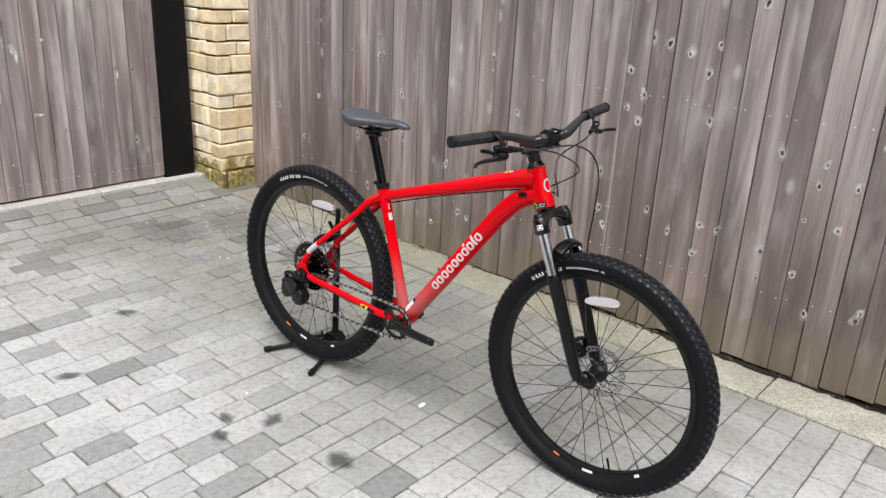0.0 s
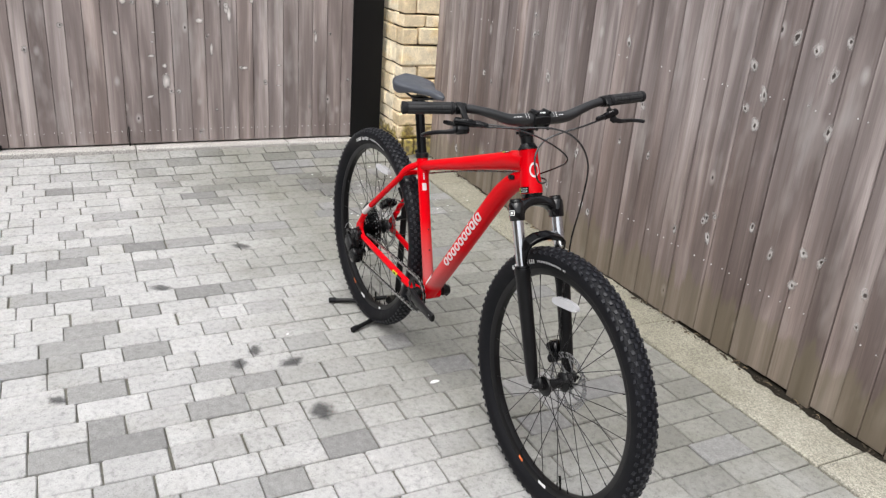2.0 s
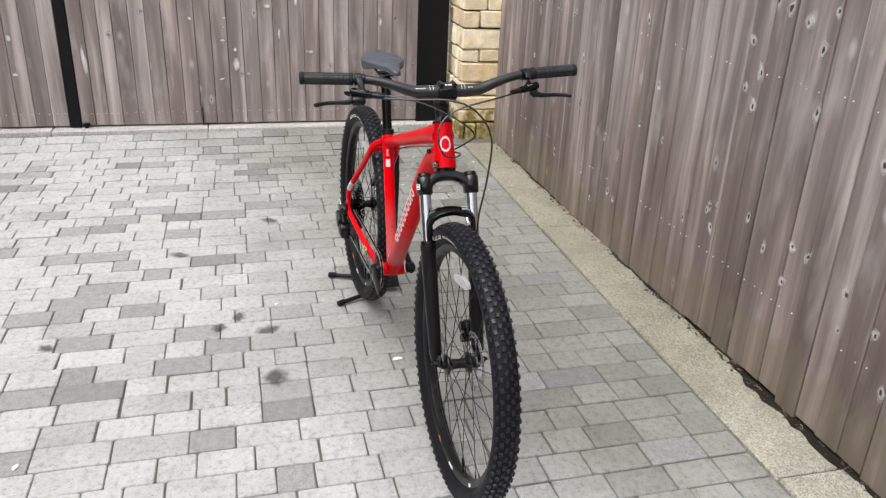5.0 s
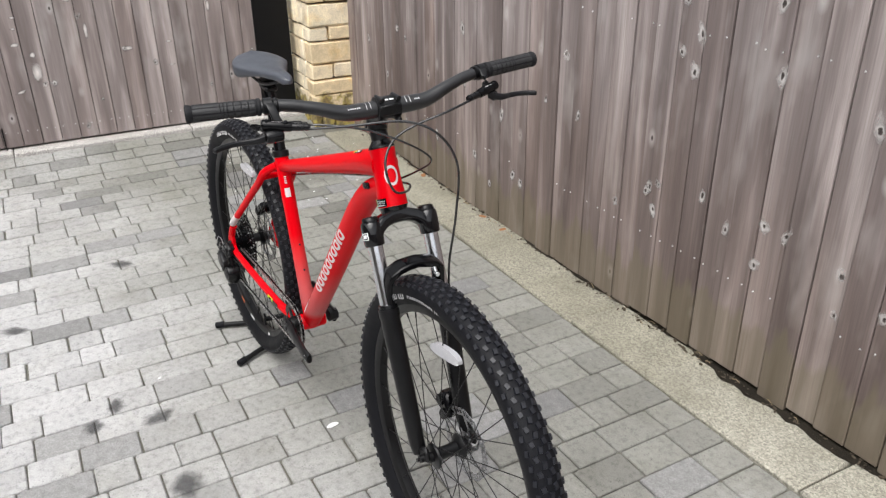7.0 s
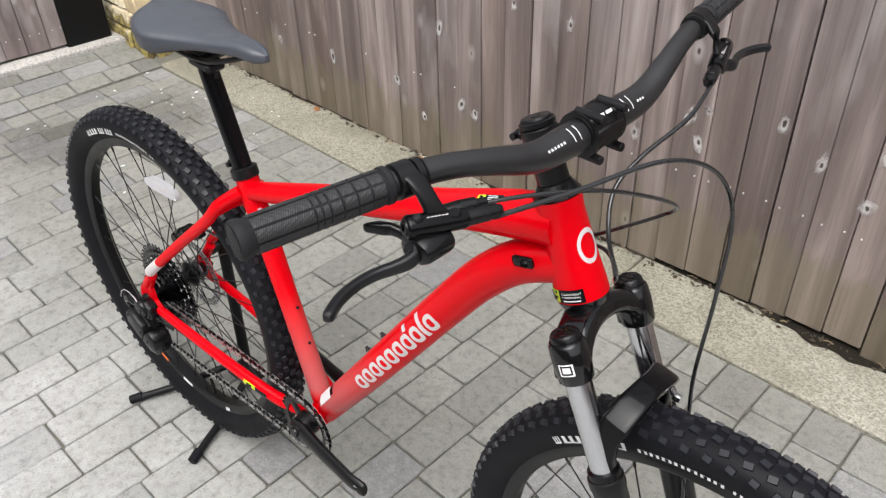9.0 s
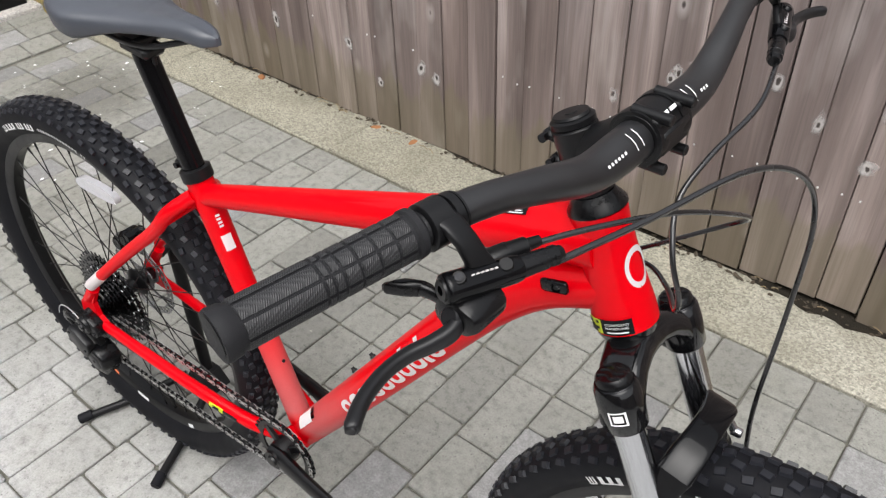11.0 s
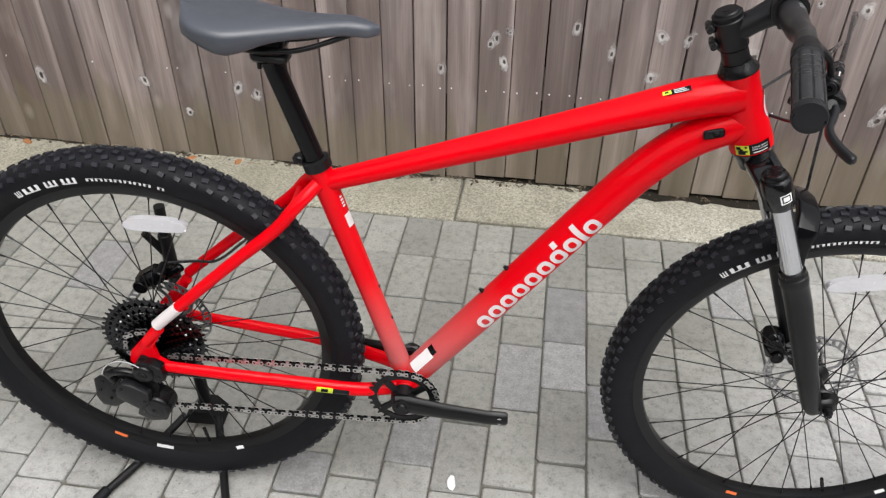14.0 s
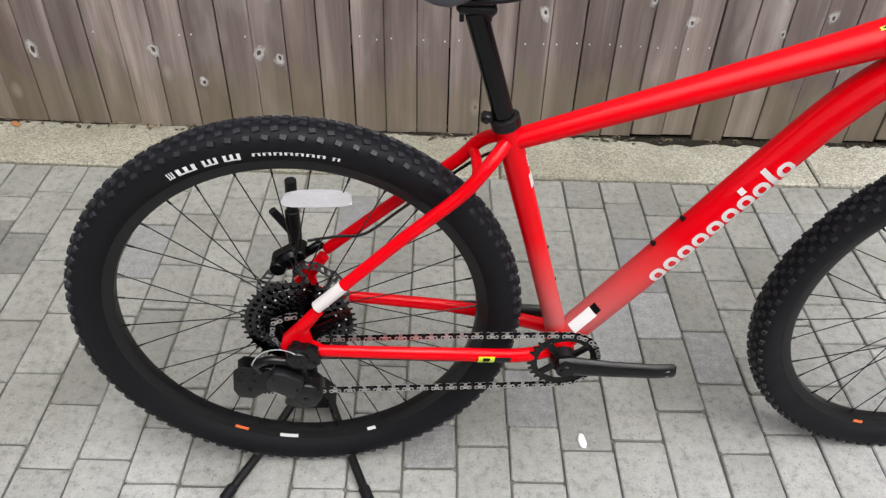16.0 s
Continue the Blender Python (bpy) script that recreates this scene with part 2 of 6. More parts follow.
    bright_end = maths(n, l, "MULTIPLY", maths(n, l, "MAXIMUM", maths(n, l, "ADD", sep.outputs["X"], 1.35), 0.0), -0.52)
    far_ = maths(n, l, "ADD", far_, bright_end)
    bloom_shade = maths(n, l, "ADD", far_, maths(n, l, "MULTIPLY", stain.outputs["Fac"], 0.6))
    side = ramp(n, l, maths(n, l, "MULTIPLY", maths(n, l, "MULTIPLY_ADD", sep.outputs["Y"], 0.45, bloom_shade), 0.5), [(0.41, 0.0), (0.585, 0.9)])
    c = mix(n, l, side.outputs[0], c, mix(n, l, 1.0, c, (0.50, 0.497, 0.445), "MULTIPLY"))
    l.new(c, p.inputs["Base Color"])
    l.new(ramp(n, l, cloud.outputs["Fac"], [(0.3, 0.62), (0.7, 0.82)]).outputs[0], p.inputs["Roughness"])
    bump(n, l, p, maths(n, l, "MULTIPLY_ADD", mott.outputs["Fac"], 2.0, speck.outputs["Fac"]), 0.5, 0.0016)
    return m


def dark_paver_mat():
    m, n, l, p = graph("dark_paver")
    pos = n.new("ShaderNodeNewGeometry").outputs["Position"]
    own = ramp(n, l, n.new("ShaderNodeObjectInfo").outputs["Random"], [(0.0, (0.178, 0.177, 0.174)), (1.0, (0.272, 0.270, 0.265))])
    speck, cloud = noise_node(n, l, pos, 240.0, 3.0, 0.7), noise_node(n, l, pos, 40.0, 5.0, 0.66)
    c = mix(n, l, 1.0, own.outputs[0], ramp(n, l, cloud.outputs["Fac"], [(0.25, 0.75), (0.75, 1.25)]).outputs[0], "MULTIPLY")
    c = mix(n, l, 1.0, c, ramp(n, l, speck.outputs["Fac"], [(0.25, 0.65), (0.78, 1.3)]).outputs[0], "MULTIPLY")
    l.new(c, p.inputs["Base Color"])
    p.inputs["Roughness"].default_value = 0.7
    bump(n, l, p, speck.outputs["Fac"], 0.35, 0.0015)
    return m


def aggregate(name, lo, hi, warm, dim_end=False):
    """Weathered concrete with exposed aggregate, lichen and damp blotches."""
    m, n, l, p = graph(name)
    pos = n.new("ShaderNodeNewGeometry").outputs["Position"]
    vor = n.new("ShaderNodeTexVoronoi")
    vor.inputs["Scale"].default_value = 210.0
    l.new(pos, vor.inputs["Vector"])
    cloud, speck = noise_node(n, l, pos, 7.0, 5.0), noise_node(n, l, pos, 320.0, 2.0)
    c = mix(n, l, cloud.outputs["Fac"], lo, hi)
    grain = n.new("ShaderNodeSeparateColor")
    l.new(vor.outputs["Color"], grain.inputs[0])
    c = mix(n, l, 1.0, c, ramp(n, l, grain.outputs[0], [(0.0, 0.62), (0.5, 1.0), (1.0, 1.34)]).outputs[0], "MULTIPLY")
    c = mix(n, l, 1.0, c, ramp(n, l, speck.outputs["Fac"], [(0.3, 0.8), (0.7, 1.15)]).outputs[0], "MULTIPLY")
    c = mix(n, l, ramp(n, l, noise_node(n, l, pos, 2.3, 5.0).outputs["Fac"], [(0.5, 0.0), (0.7, 0.5)]).outputs[0], c, warm)
    # shade on the edging put into its colour, deepening towards the pillar
    if dim_end:
        sep = n.new("ShaderNodeSeparateXYZ")
        l.new(pos, sep.inputs[0])
        film = maths(n, l, "MULTIPLY_ADD", noise_node(n, l, pos, 1.9, 5.0).outputs["Fac"], 1.2, maths(n, l, "MULTIPLY", sep.outputs["X"], -0.5))
        c = mix(n, l, ramp(n, l, maths(n, l, "MULTIPLY", film, 0.5), [(0.28, 0.0), (0.62, 1.0)]).outputs[0], c, mix(n, l, 1.0, c, (0.62, 0.61, 0.55), "MULTIPLY"))
    l.new(c, p.inputs["Base Color"])
    p.inputs["Roughness"].default_value = 0.85
    bump(n, l, p, vor.outputs["Distance"], 0.4, 0.002)
    return m


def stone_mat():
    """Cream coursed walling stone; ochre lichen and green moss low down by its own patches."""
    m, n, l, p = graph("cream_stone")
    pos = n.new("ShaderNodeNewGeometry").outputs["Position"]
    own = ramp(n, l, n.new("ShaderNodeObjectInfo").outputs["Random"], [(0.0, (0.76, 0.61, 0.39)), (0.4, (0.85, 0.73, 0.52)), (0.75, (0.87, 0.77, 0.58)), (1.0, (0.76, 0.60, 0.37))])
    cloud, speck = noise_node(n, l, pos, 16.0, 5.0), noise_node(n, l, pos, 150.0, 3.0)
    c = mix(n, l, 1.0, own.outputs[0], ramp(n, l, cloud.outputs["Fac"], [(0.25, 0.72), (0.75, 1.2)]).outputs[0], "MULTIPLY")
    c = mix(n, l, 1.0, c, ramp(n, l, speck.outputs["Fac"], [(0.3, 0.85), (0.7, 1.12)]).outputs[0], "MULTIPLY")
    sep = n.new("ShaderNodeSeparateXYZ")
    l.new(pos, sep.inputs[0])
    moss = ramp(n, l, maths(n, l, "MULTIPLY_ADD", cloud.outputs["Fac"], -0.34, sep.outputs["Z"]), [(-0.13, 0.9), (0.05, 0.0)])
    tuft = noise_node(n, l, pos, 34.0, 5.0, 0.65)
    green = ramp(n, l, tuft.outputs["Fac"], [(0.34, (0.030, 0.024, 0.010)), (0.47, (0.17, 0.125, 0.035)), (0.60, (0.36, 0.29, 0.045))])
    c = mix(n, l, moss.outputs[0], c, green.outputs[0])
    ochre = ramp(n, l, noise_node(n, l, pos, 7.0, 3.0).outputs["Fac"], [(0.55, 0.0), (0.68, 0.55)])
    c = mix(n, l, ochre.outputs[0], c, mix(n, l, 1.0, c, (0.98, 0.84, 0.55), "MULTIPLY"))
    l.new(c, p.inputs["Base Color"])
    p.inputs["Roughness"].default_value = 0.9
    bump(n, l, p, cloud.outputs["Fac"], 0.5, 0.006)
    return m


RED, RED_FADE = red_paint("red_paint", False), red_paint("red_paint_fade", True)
# the sky's bluish sheen is put into both rubber base colours
RUBBER = plain("tyre_rubber", (0.0036, 0.0038, 0.0055), 0.62, var=0.3, scale=18, fine=500, relief=0.25, spec=0.20)
TREAD = plain("tread_rubber", (0.0105, 0.0112, 0.0150), 0.44, var=0.3, scale=40, fine=500, relief=0.25, spec=0.38)
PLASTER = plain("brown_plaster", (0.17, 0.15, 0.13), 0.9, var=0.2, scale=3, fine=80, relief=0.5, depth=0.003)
KNURL = knurled("knurled_grip")
GRIP = plain("grip_rubber", (0.013, 0.013, 0.0145), 0.60, var=0.2, scale=60, fine=1400, relief=0.5, depth=0.0005)
SATIN = plain("satin_black", (0.0035, 0.0035, 0.004), 0.36, var=0.15, scale=25, fine=900, relief=0.08, spec=0.30)
BARBLACK = plain("bar_satin_black", (0.009, 0.009, 0.0100), 0.40, var=0.2, scale=25, fine=900, relief=0.10, spec=0.65)
GLOSS = plain("gloss_black", (0.003, 0.003, 0.0035), 0.14, var=0.1, relief=0.0, coat=0.2, spec=0.10)
FORKGLOSS = plain("fork_gloss_black", (0.003, 0.003, 0.0035), 0.16, var=0.1, relief=0.0, coat=0.5, spec=0.25)
ANOD = plain("anodised_black", (0.0045, 0.0045, 0.005), 0.32, var=0.15, relief=0.05)
PLASTIC = plain("black_plastic", (0.0040, 0.0040, 0.0045), 0.24, var=0.15, scale=50, fine=900, relief=0.2, spec=0.28)
CHROME = plain("chromed_steel", (0.62, 0.63, 0.65), 0.16, 1.0, var=0.06, relief=0.0)
STEEL = plain("brushed_steel", (0.72, 0.72, 0.73), 0.42, 0.75, var=0.15, fine=800)
ROTOR = plain("rotor_steel", (0.34, 0.34, 0.35), 0.30, 0.9, var=0.3, scale=140, fine=800)
DARKSTEEL = plain("dark_steel", (0.026, 0.026, 0.028), 0.24, 0.8, var=0.3, fine=600)
CHAINM = plain("chain_steel", (0.46, 0.455, 0.445), 0.34, 0.8, var=0.25, scale=200)
LINK = plain("link_grey", (0.008, 0.008, 0.009), 0.36, var=0.2, relief=0.05, spec=0.3)
CABLE = plain("cable_housing", (0.006, 0.006, 0.0065), 0.26, var=0.1, relief=0.0, coat=0.6, spec=0.5)
SADDLE = plain("saddle_cover", (0.046, 0.051, 0.063), 0.42, var=0.12, scale=25, fine=1600, relief=0.25, depth=0.0003, spec=0.6)
WHITE = plain("white_print", (0.74, 0.74, 0.74), 0.5, var=0.06, relief=0.0)
SILVERP = plain("silver_print", (0.62, 0.57, 0.57), 0.4, var=0.05, relief=0.0)
YELLOW = plain("yellow_print", (0.50, 0.58, 0.02), 0.45, var=0.08, relief=0.0)
ORANGE = plain("orange_print", (0.75, 0.16, 0.04), 0.5, var=0.08, relief=0.0)
REFLECT = plain("clear_reflector", (0.80, 0.80, 0.83), 0.2, var=0.08, scale=90, fine=300, relief=0.6, depth=0.001, coat=0.5)
REFLECT.node_tree.nodes["Principled BSDF"].inputs["Transmission Weight"].default_value = 0.45
STANDM = plain("stand_powder_coat", (0.007, 0.007, 0.0075), 0.45, var=0.2, relief=0.15)
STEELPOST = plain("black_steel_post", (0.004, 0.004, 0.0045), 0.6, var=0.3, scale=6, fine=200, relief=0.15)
NAIL = plain("galvanised_nail", (0.80, 0.80, 0.80), 0.35, 0.6, var=0.1, relief=0.0)
CASSETTE = plain("cassette_steel", (0.045, 0.045, 0.048), 0.20, 1.0, var=0.5, scale=160, relief=0.0)
WOOD = wood("weathered_larch", True)
WOOD_BACK = wood("weathered_larch_gate", False, 1.18, 0.20)
KNOT = knot_mat()
SCUFF = scuff_mat()
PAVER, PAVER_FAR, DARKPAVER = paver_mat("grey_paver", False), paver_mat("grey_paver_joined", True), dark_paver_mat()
KERB = aggregate("concrete_edging", (0.285, 0.274, 0.237), (0.525, 0.506, 0.445), (0.24, 0.228, 0.180), True)
SILL = aggregate("pale_concrete", (0.36, 0.345, 0.325), (0.52, 0.50, 0.475), (0.32, 0.30, 0.275))
SAND = plain("jointing_sand", (0.132, 0.128, 0.106), 0.95, var=0.45, scale=14, fine=260, relief=0.8, depth=0.004)
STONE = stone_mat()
MORTAR = plain("lime_mortar", (0.085, 0.062, 0.036), 0.95, var=0.4, scale=20, fine=200, relief=0.7, depth=0.003)
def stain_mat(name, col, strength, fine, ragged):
    """A dark disc on the paving, such as an oil stain, fading at its ragged rim."""
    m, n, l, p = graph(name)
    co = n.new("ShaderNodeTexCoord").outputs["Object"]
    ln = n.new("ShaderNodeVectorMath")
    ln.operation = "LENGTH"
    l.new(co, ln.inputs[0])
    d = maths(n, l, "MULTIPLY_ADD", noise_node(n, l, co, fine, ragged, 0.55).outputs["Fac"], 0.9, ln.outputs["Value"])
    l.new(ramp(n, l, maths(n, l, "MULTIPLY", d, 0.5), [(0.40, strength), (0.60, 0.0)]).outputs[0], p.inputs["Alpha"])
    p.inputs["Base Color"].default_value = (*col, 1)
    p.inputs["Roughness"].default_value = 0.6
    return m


STAIN, OLIVE = stain_mat("oil_stain", (0.050, 0.050, 0.052), 0.62, 1.6, 2.0), stain_mat("olive_tint", (0.085, 0.080, 0.062), 0.24, 9.0, 6.0)
DEBRIS = plain("dry_debris", (0.050, 0.038, 0.024), 0.9, var=0.5, scale=60)
SOIL_GAP = plain("dark_soil_gap", (0.016, 0.013, 0.009), 0.95, var=0.6, scale=40, fine=240, relief=0.8, depth=0.004)
DRYGRASS = plain("dry_straw", (0.25, 0.19, 0.11), 0.8, var=0.2, relief=0.0)
LEAF = plain("dead_leaf", (0.26, 0.11, 0.04), 0.8, var=0.4, scale=60)


# ---- mesh helpers ----
class Build:
    """Gathers points and faces of one mesh."""

    def __init__(self):
        self.v, self.f = [], []

    def add(self, verts, faces):
        o = len(self.v)
        self.v += [tuple(p) for p in verts]
        self.f += [tuple(i + o for i in f) for f in faces]
        return self

    def tube(self, pts, radii, seg=16, caps=True, flat=1.0, up=(0, 1, 0)):
        """A round or flattened tube along points; flat scales it across up."""
        pts = [Vector(p) for p in pts]
        if isinstance(radii, (int, float)):
            radii = [radii] * len(pts)
        o, ring = len(self.v), []
        ref = Vector(up)
        for i, p in enumerate(pts):
            d = (pts[min(i + 1, len(pts) - 1)] - pts[max(i - 1, 0)]).normalized()
            a = ref - d * ref.dot(d)
            if a.length < 1e-4:
                a = d.orthogonal()
            a.normalize()
            b = d.cross(a)
            for k in range(seg):
                w = 2 * math.pi * k / seg
                ring.append(p + (a * math.cos(w) * flat + b * math.sin(w)) * radii[i])
            ref = a
        self.v += [tuple(p) for p in ring]
        for i in range(len(pts) - 1):
            for k in range(seg):
                k2 = (k + 1) % seg
                self.f.append((o + i * seg + k, o + i * seg + k2, o + (i + 1) * seg + k2, o + (i + 1) * seg + k))
        if caps:
            self.f.append(tuple(o + k for k in reversed(range(seg))))
            self.f.append(tuple(o + (len(pts) - 1) * seg + k for k in range(seg)))
        return self

    def rod(self, a, b, r0, r1=None, seg=16, bev=0.0):
        a, b = Vector(a), Vector(b)
        r1 = r0 if r1 is None else r1
        if bev:
            d = (b - a).normalized() * bev
            return self.tube([a, a + d, b - d, b], [max(r0 - bev, 1e-4), r0, r1, max(r1 - bev, 1e-4)], seg)
        return self.tube([a, b], [r0, r1], seg)

    def box(self, c, size, rot=None, bev=0.0):
        x, y, z = (s / 2 for s in size)
        b = min(bev, x * 0.9, y * 0.9, z * 0.9)
        m = Matrix.Translation(c) @ (rot if rot is not None else Matrix.Identity(4))
        if not b:
            vs = [(sx * x, sy * y, sz * z) for sx in (-1, 1) for sy in (-1, 1) for sz in (-1, 1)]
            fs = [(0, 1, 3, 2), (4, 6, 7, 5), (0, 4, 5, 1), (2, 3, 7, 6), (0, 2, 6, 4), (1, 5, 7, 3)]
            return self.add([m @ Vector(p) for p in vs], fs)
        vs, idx = [], {}
        for sx in (-1, 1):
            for sy in (-1, 1):
                for sz in (-1, 1):
                    for ax in range(3):
                        q = [sx * (x - b), sy * (y - b), sz * (z - b)]
                        q[ax] = (sx * x, sy * y, sz * z)[ax]
                        idx[(sx, sy, sz, ax)] = len(vs)
                        vs.append(m @ Vector(q))
        fs = []
        for ax in range(3):
            o1, o2 = [a for a in range(3) if a != ax]
            for s in (-1, 1):
                def key(a1, a2):
                    k = [0, 0, 0]
                    k[ax], k[o1], k[o2] = s, a1, a2
                    return (*k, ax)
                q = [idx[key(-1, -1)], idx[key(1, -1)], idx[key(1, 1)], idx[key(-1, 1)]]
                fs.append(tuple(q if (s > 0) == (ax != 1) else reversed(q)))
            for s1 in (-1, 1):
                for s2 in (-1, 1):
                    def at(a, which):
                        k = [0, 0, 0]
                        k[ax], k[o1], k[o2] = a, s1, s2
                        return idx[(*k, which)]
                    fs.append((at(-1, o1), at(1, o1), at(1, o2), at(-1, o2)))
        for sx in (-1, 1):
            for sy in (-1, 1):
                for sz in (-1, 1):
                    fs.append(tuple(idx[(sx, sy, sz, a)] for a in range(3)))
        return self.add(vs, fs)

    def lathe(self, prof, centre=(0, 0, 0), seg=96, closed=False, a0=0.0, a1=360.0):
        """A profile of (radius, side) turned about the y axis through centre."""
        cx, cy, cz = centre
        o, full = len(self.v), abs(a1 - a0) >= 359.9
        steps = seg if full else seg + 1
        for i in range(steps):
            w = radians(a0 + (a1 - a0) * i / seg)
            c, s = math.cos(w), math.sin(w)
            self.v += [(cx + r * c, cy + y, cz + r * s) for r, y in prof]
        m = len(prof)
        for i in range(seg):
            j = (i + 1) % steps
            for k in range(m if closed else m - 1):
                k2 = (k + 1) % m
                self.f.append((o + i * m + k, o + j * m + k, o + j * m + k2, o + i * m + k2))
        return self

    def prism(self, outline, y0, y1, centre=(0, 0, 0)):
        """A flat outline in x and z, given thickness from y0 to y1."""
        cx, cy, cz = centre
        m = len(outline)
        vs = [(cx + x, cy + y, cz + z) for y in (y0, y1) for x, z in outline]
        fs = [tuple(range(m)), tuple(reversed(range(m, 2 * m)))]
        fs += [(k, k + m, (k + 1) % m + m, (k + 1) % m) for k in range(m)]
        return self.add(vs, fs)

    def loft(self, secs, seg=20):
        """Rounded-square rings joined in a row: each (centre, across, up, half across, half up, squareness)."""
        o = len(self.v)
        for c, a, u, ha, hu, p in secs:
            c, a, u = Vector(c), Vector(a).normalized(), Vector(u).normalized()
            for k in range(seg):
                w = 2 * math.pi * (k + 0.5) / seg
                ca, sa = math.cos(w), math.sin(w)
                self.v.append(tuple(c + a * (ha * math.copysign(abs(ca) ** (2 / p), ca)) + u * (hu * math.copysign(abs(sa) ** (2 / p), sa))))
        for i in range(len(secs) - 1):
            for k in range(seg):
                k2 = (k + 1) % seg
                self.f.append((o + i * seg + k, o + i * seg + k2, o + (i + 1) * seg + k2, o + (i + 1) * seg + k))
        self.f.append(tuple(o + k for k in reversed(range(seg))))
        self.f.append(tuple(o + (len(secs) - 1) * seg + k for k in range(seg)))
        return self

    def mesh(self, name, mat, smooth=40.0, bev=0.0):
        me = bpy.data.meshes.new(name)
        me.from_pydata(self.v, [], self.f)
        bm = bmesh.new()
        bm.from_mesh(me)
        bmesh.ops.recalc_face_normals(bm, faces=bm.faces)
        if bev:
            hard = [e for e in bm.edges if len(e.link_faces) == 2 and e.calc_face_angle(0.0) > 0.6]
            bmesh.ops.bevel(bm, geom=hard, offset=bev, segments=2, profile=0.5, affect="EDGES")
        bm.to_mesh(me)
        bm.free()
        if mat:
            me.materials.append(mat)
        if smooth:
            me.polygons.foreach_set("use_smooth", [True] * len(me.polygons))
            me.set_sharp_from_angle(angle=radians(smooth))
        return me


def part(name, build, mat, parent, label="", at=None, smooth=40.0, bev=0.0):
    ob = new(name, build.mesh(name, mat, smooth, bev))
    ob.parent = parent
    if at is not None:
        ob.matrix_basis = at
    return tagged(ob, label)


def curve(pts, n=8):
    """Points along a smooth line through the given ones."""
    p = [Vector(q) for q in pts]
    p = [p[0] * 2 - p[1]] + p + [p[-1] * 2 - p[-2]]
    out = []
    for i in range(1, len(p) - 2):
        for k in range(n):
            t = k / n
            a, b, c, d = p[i - 1:i + 3]
            out.append(0.5 * ((2 * b) + (c - a) * t + (2 * a - 5 * b + 4 * c - d) * t * t + (3 * b - a - 3 * c + d) * t ** 3))
    return out + [p[-2]]


def blend(vals, n=8):
    out = []
    for a, b in zip(vals, vals[1:]):
        out += [a + (b - a) * k / n for k in range(n)]
    return out + [vals[-1]]


# ---- the yard: ground, edging, fence, gate wall, pillar ----
FENCE_Y, KERB_Y, WALL_X = 2.985, 2.757, -4.381


def rise(x):
    """The yard climbs gently towards the gate wall."""
    return 0.0117 * max(0.0, -2.35 - x)


def lip(x):
    """The paving itself, which ramps up to the sill over its last courses."""
    return rise(x) + 0.17 * max(0.0, -3.96 - x)



far = Build()
for gx in (-400, -4.30, -3.96, -2.35, 400):
    for gy in (-400, 400):
        far.v.append((gx, gy, lip(max(gx, -4.30)) - 0.0085))
far.f += [(k, k + 2, k + 3, k + 1) for k in (0, 2, 4, 6)]
ground = tagged(new("ground", far.mesh("ground", SAND, 0)), "dark sandy bed under the grey block paving", "ground", kind="structure")
pavement = tagged(new("pavement"), "driveway of grey tumbled concrete block paving in running courses", "paving", kind="structure")

kerb = tagged(new("concrete_edging"), "weathered beige concrete edging strip along the wooden fence", "edging", kind="structure")
sill = tagged(new("gate_sill"), "pale concrete sill under the wooden gate wall", "sill", kind="structure")
fence = tagged(new("fence"), "tall fence of weathered grey vertical larch boards", "fence", kind="structure")
gate_wall = tagged(new("gate_wall"), "weathered grey-brown vertical board wall with black steel posts", "wall", kind="structure")
fence.matrix_basis = pose(0.0612, 0, 0, 0, 0, 1.175)
kerb.matrix_basis = pose(0.0510, 0, 0, 0, 0, 1.06)
TURNED = Matrix.Translation((WALL_X, 2.5, 0.096)) @ Matrix.Rotation(radians(0.68), 4, "Z") @ Matrix.Translation((-WALL_X, -2.5, 0))
gate_wall.matrix_basis = TURNED
sill.matrix_basis = TURNED
pillar = tagged(new("pillar"), "cream coursed stone pillar with mossy base", "pillar", kind="structure")

# rails behind the fence and the gate wall; black sheets added to darken the board gaps
b = Build()
for z in (0.33, 1.0, 1.67):
    b.box((-0.60, FENCE_Y + 0.045, z), (7.7, 0.045, 0.09), bev=0.004)
part("rail", b, WOOD_BACK, fence)
b = Build()
for z in (0.12, 0.95, 1.8):
    b.box((WALL_X - 0.05, -0.38, z), (0.05, 5.7, 0.1), bev=0.004)
part("rail", b, WOOD_BACK, gate_wall)
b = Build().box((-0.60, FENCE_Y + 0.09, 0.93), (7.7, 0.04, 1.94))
part("backing", b, STEELPOST, fence, "black sheet added behind the boards to darken their gaps")
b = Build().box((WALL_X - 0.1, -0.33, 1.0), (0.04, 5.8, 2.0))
part("backing", b, STEELPOST, gate_wall, "black sheet added behind the boards to darken their gaps")

# black steel posts in the gate wall
part("steel_post", Build().box((WALL_X - 0.025, 2.523, 0.94), (0.09, 0.205, 2.08), bev=0.006), STEELPOST, gate_wall, "wide black steel gate post")
part("steel_post", Build().box((WALL_X - 0.020, 0.272, 1.0), (0.06, 0.066, 2.0), bev=0.004), STEELPOST, gate_wall, "slim black steel gate stile")
b = Build().rod((WALL_X + 0.016, 0.334, -0.09), (WALL_X + 0.016, 0.334, 0.03), 0.010, seg=10).box((WALL_X + 0.010, 0.334, 0.022), (0.02, 0.04, 0.02), bev=0.003)
part("drop_bolt", b, STEELPOST, gate_wall, "black steel drop bolt at the gate foot")
b = Build().box((WALL_X + 0.004, 1.032, 0.045), (0.012, 0.006, 0.15))
part("gate_gap", b, STEELPOST, gate_wall)

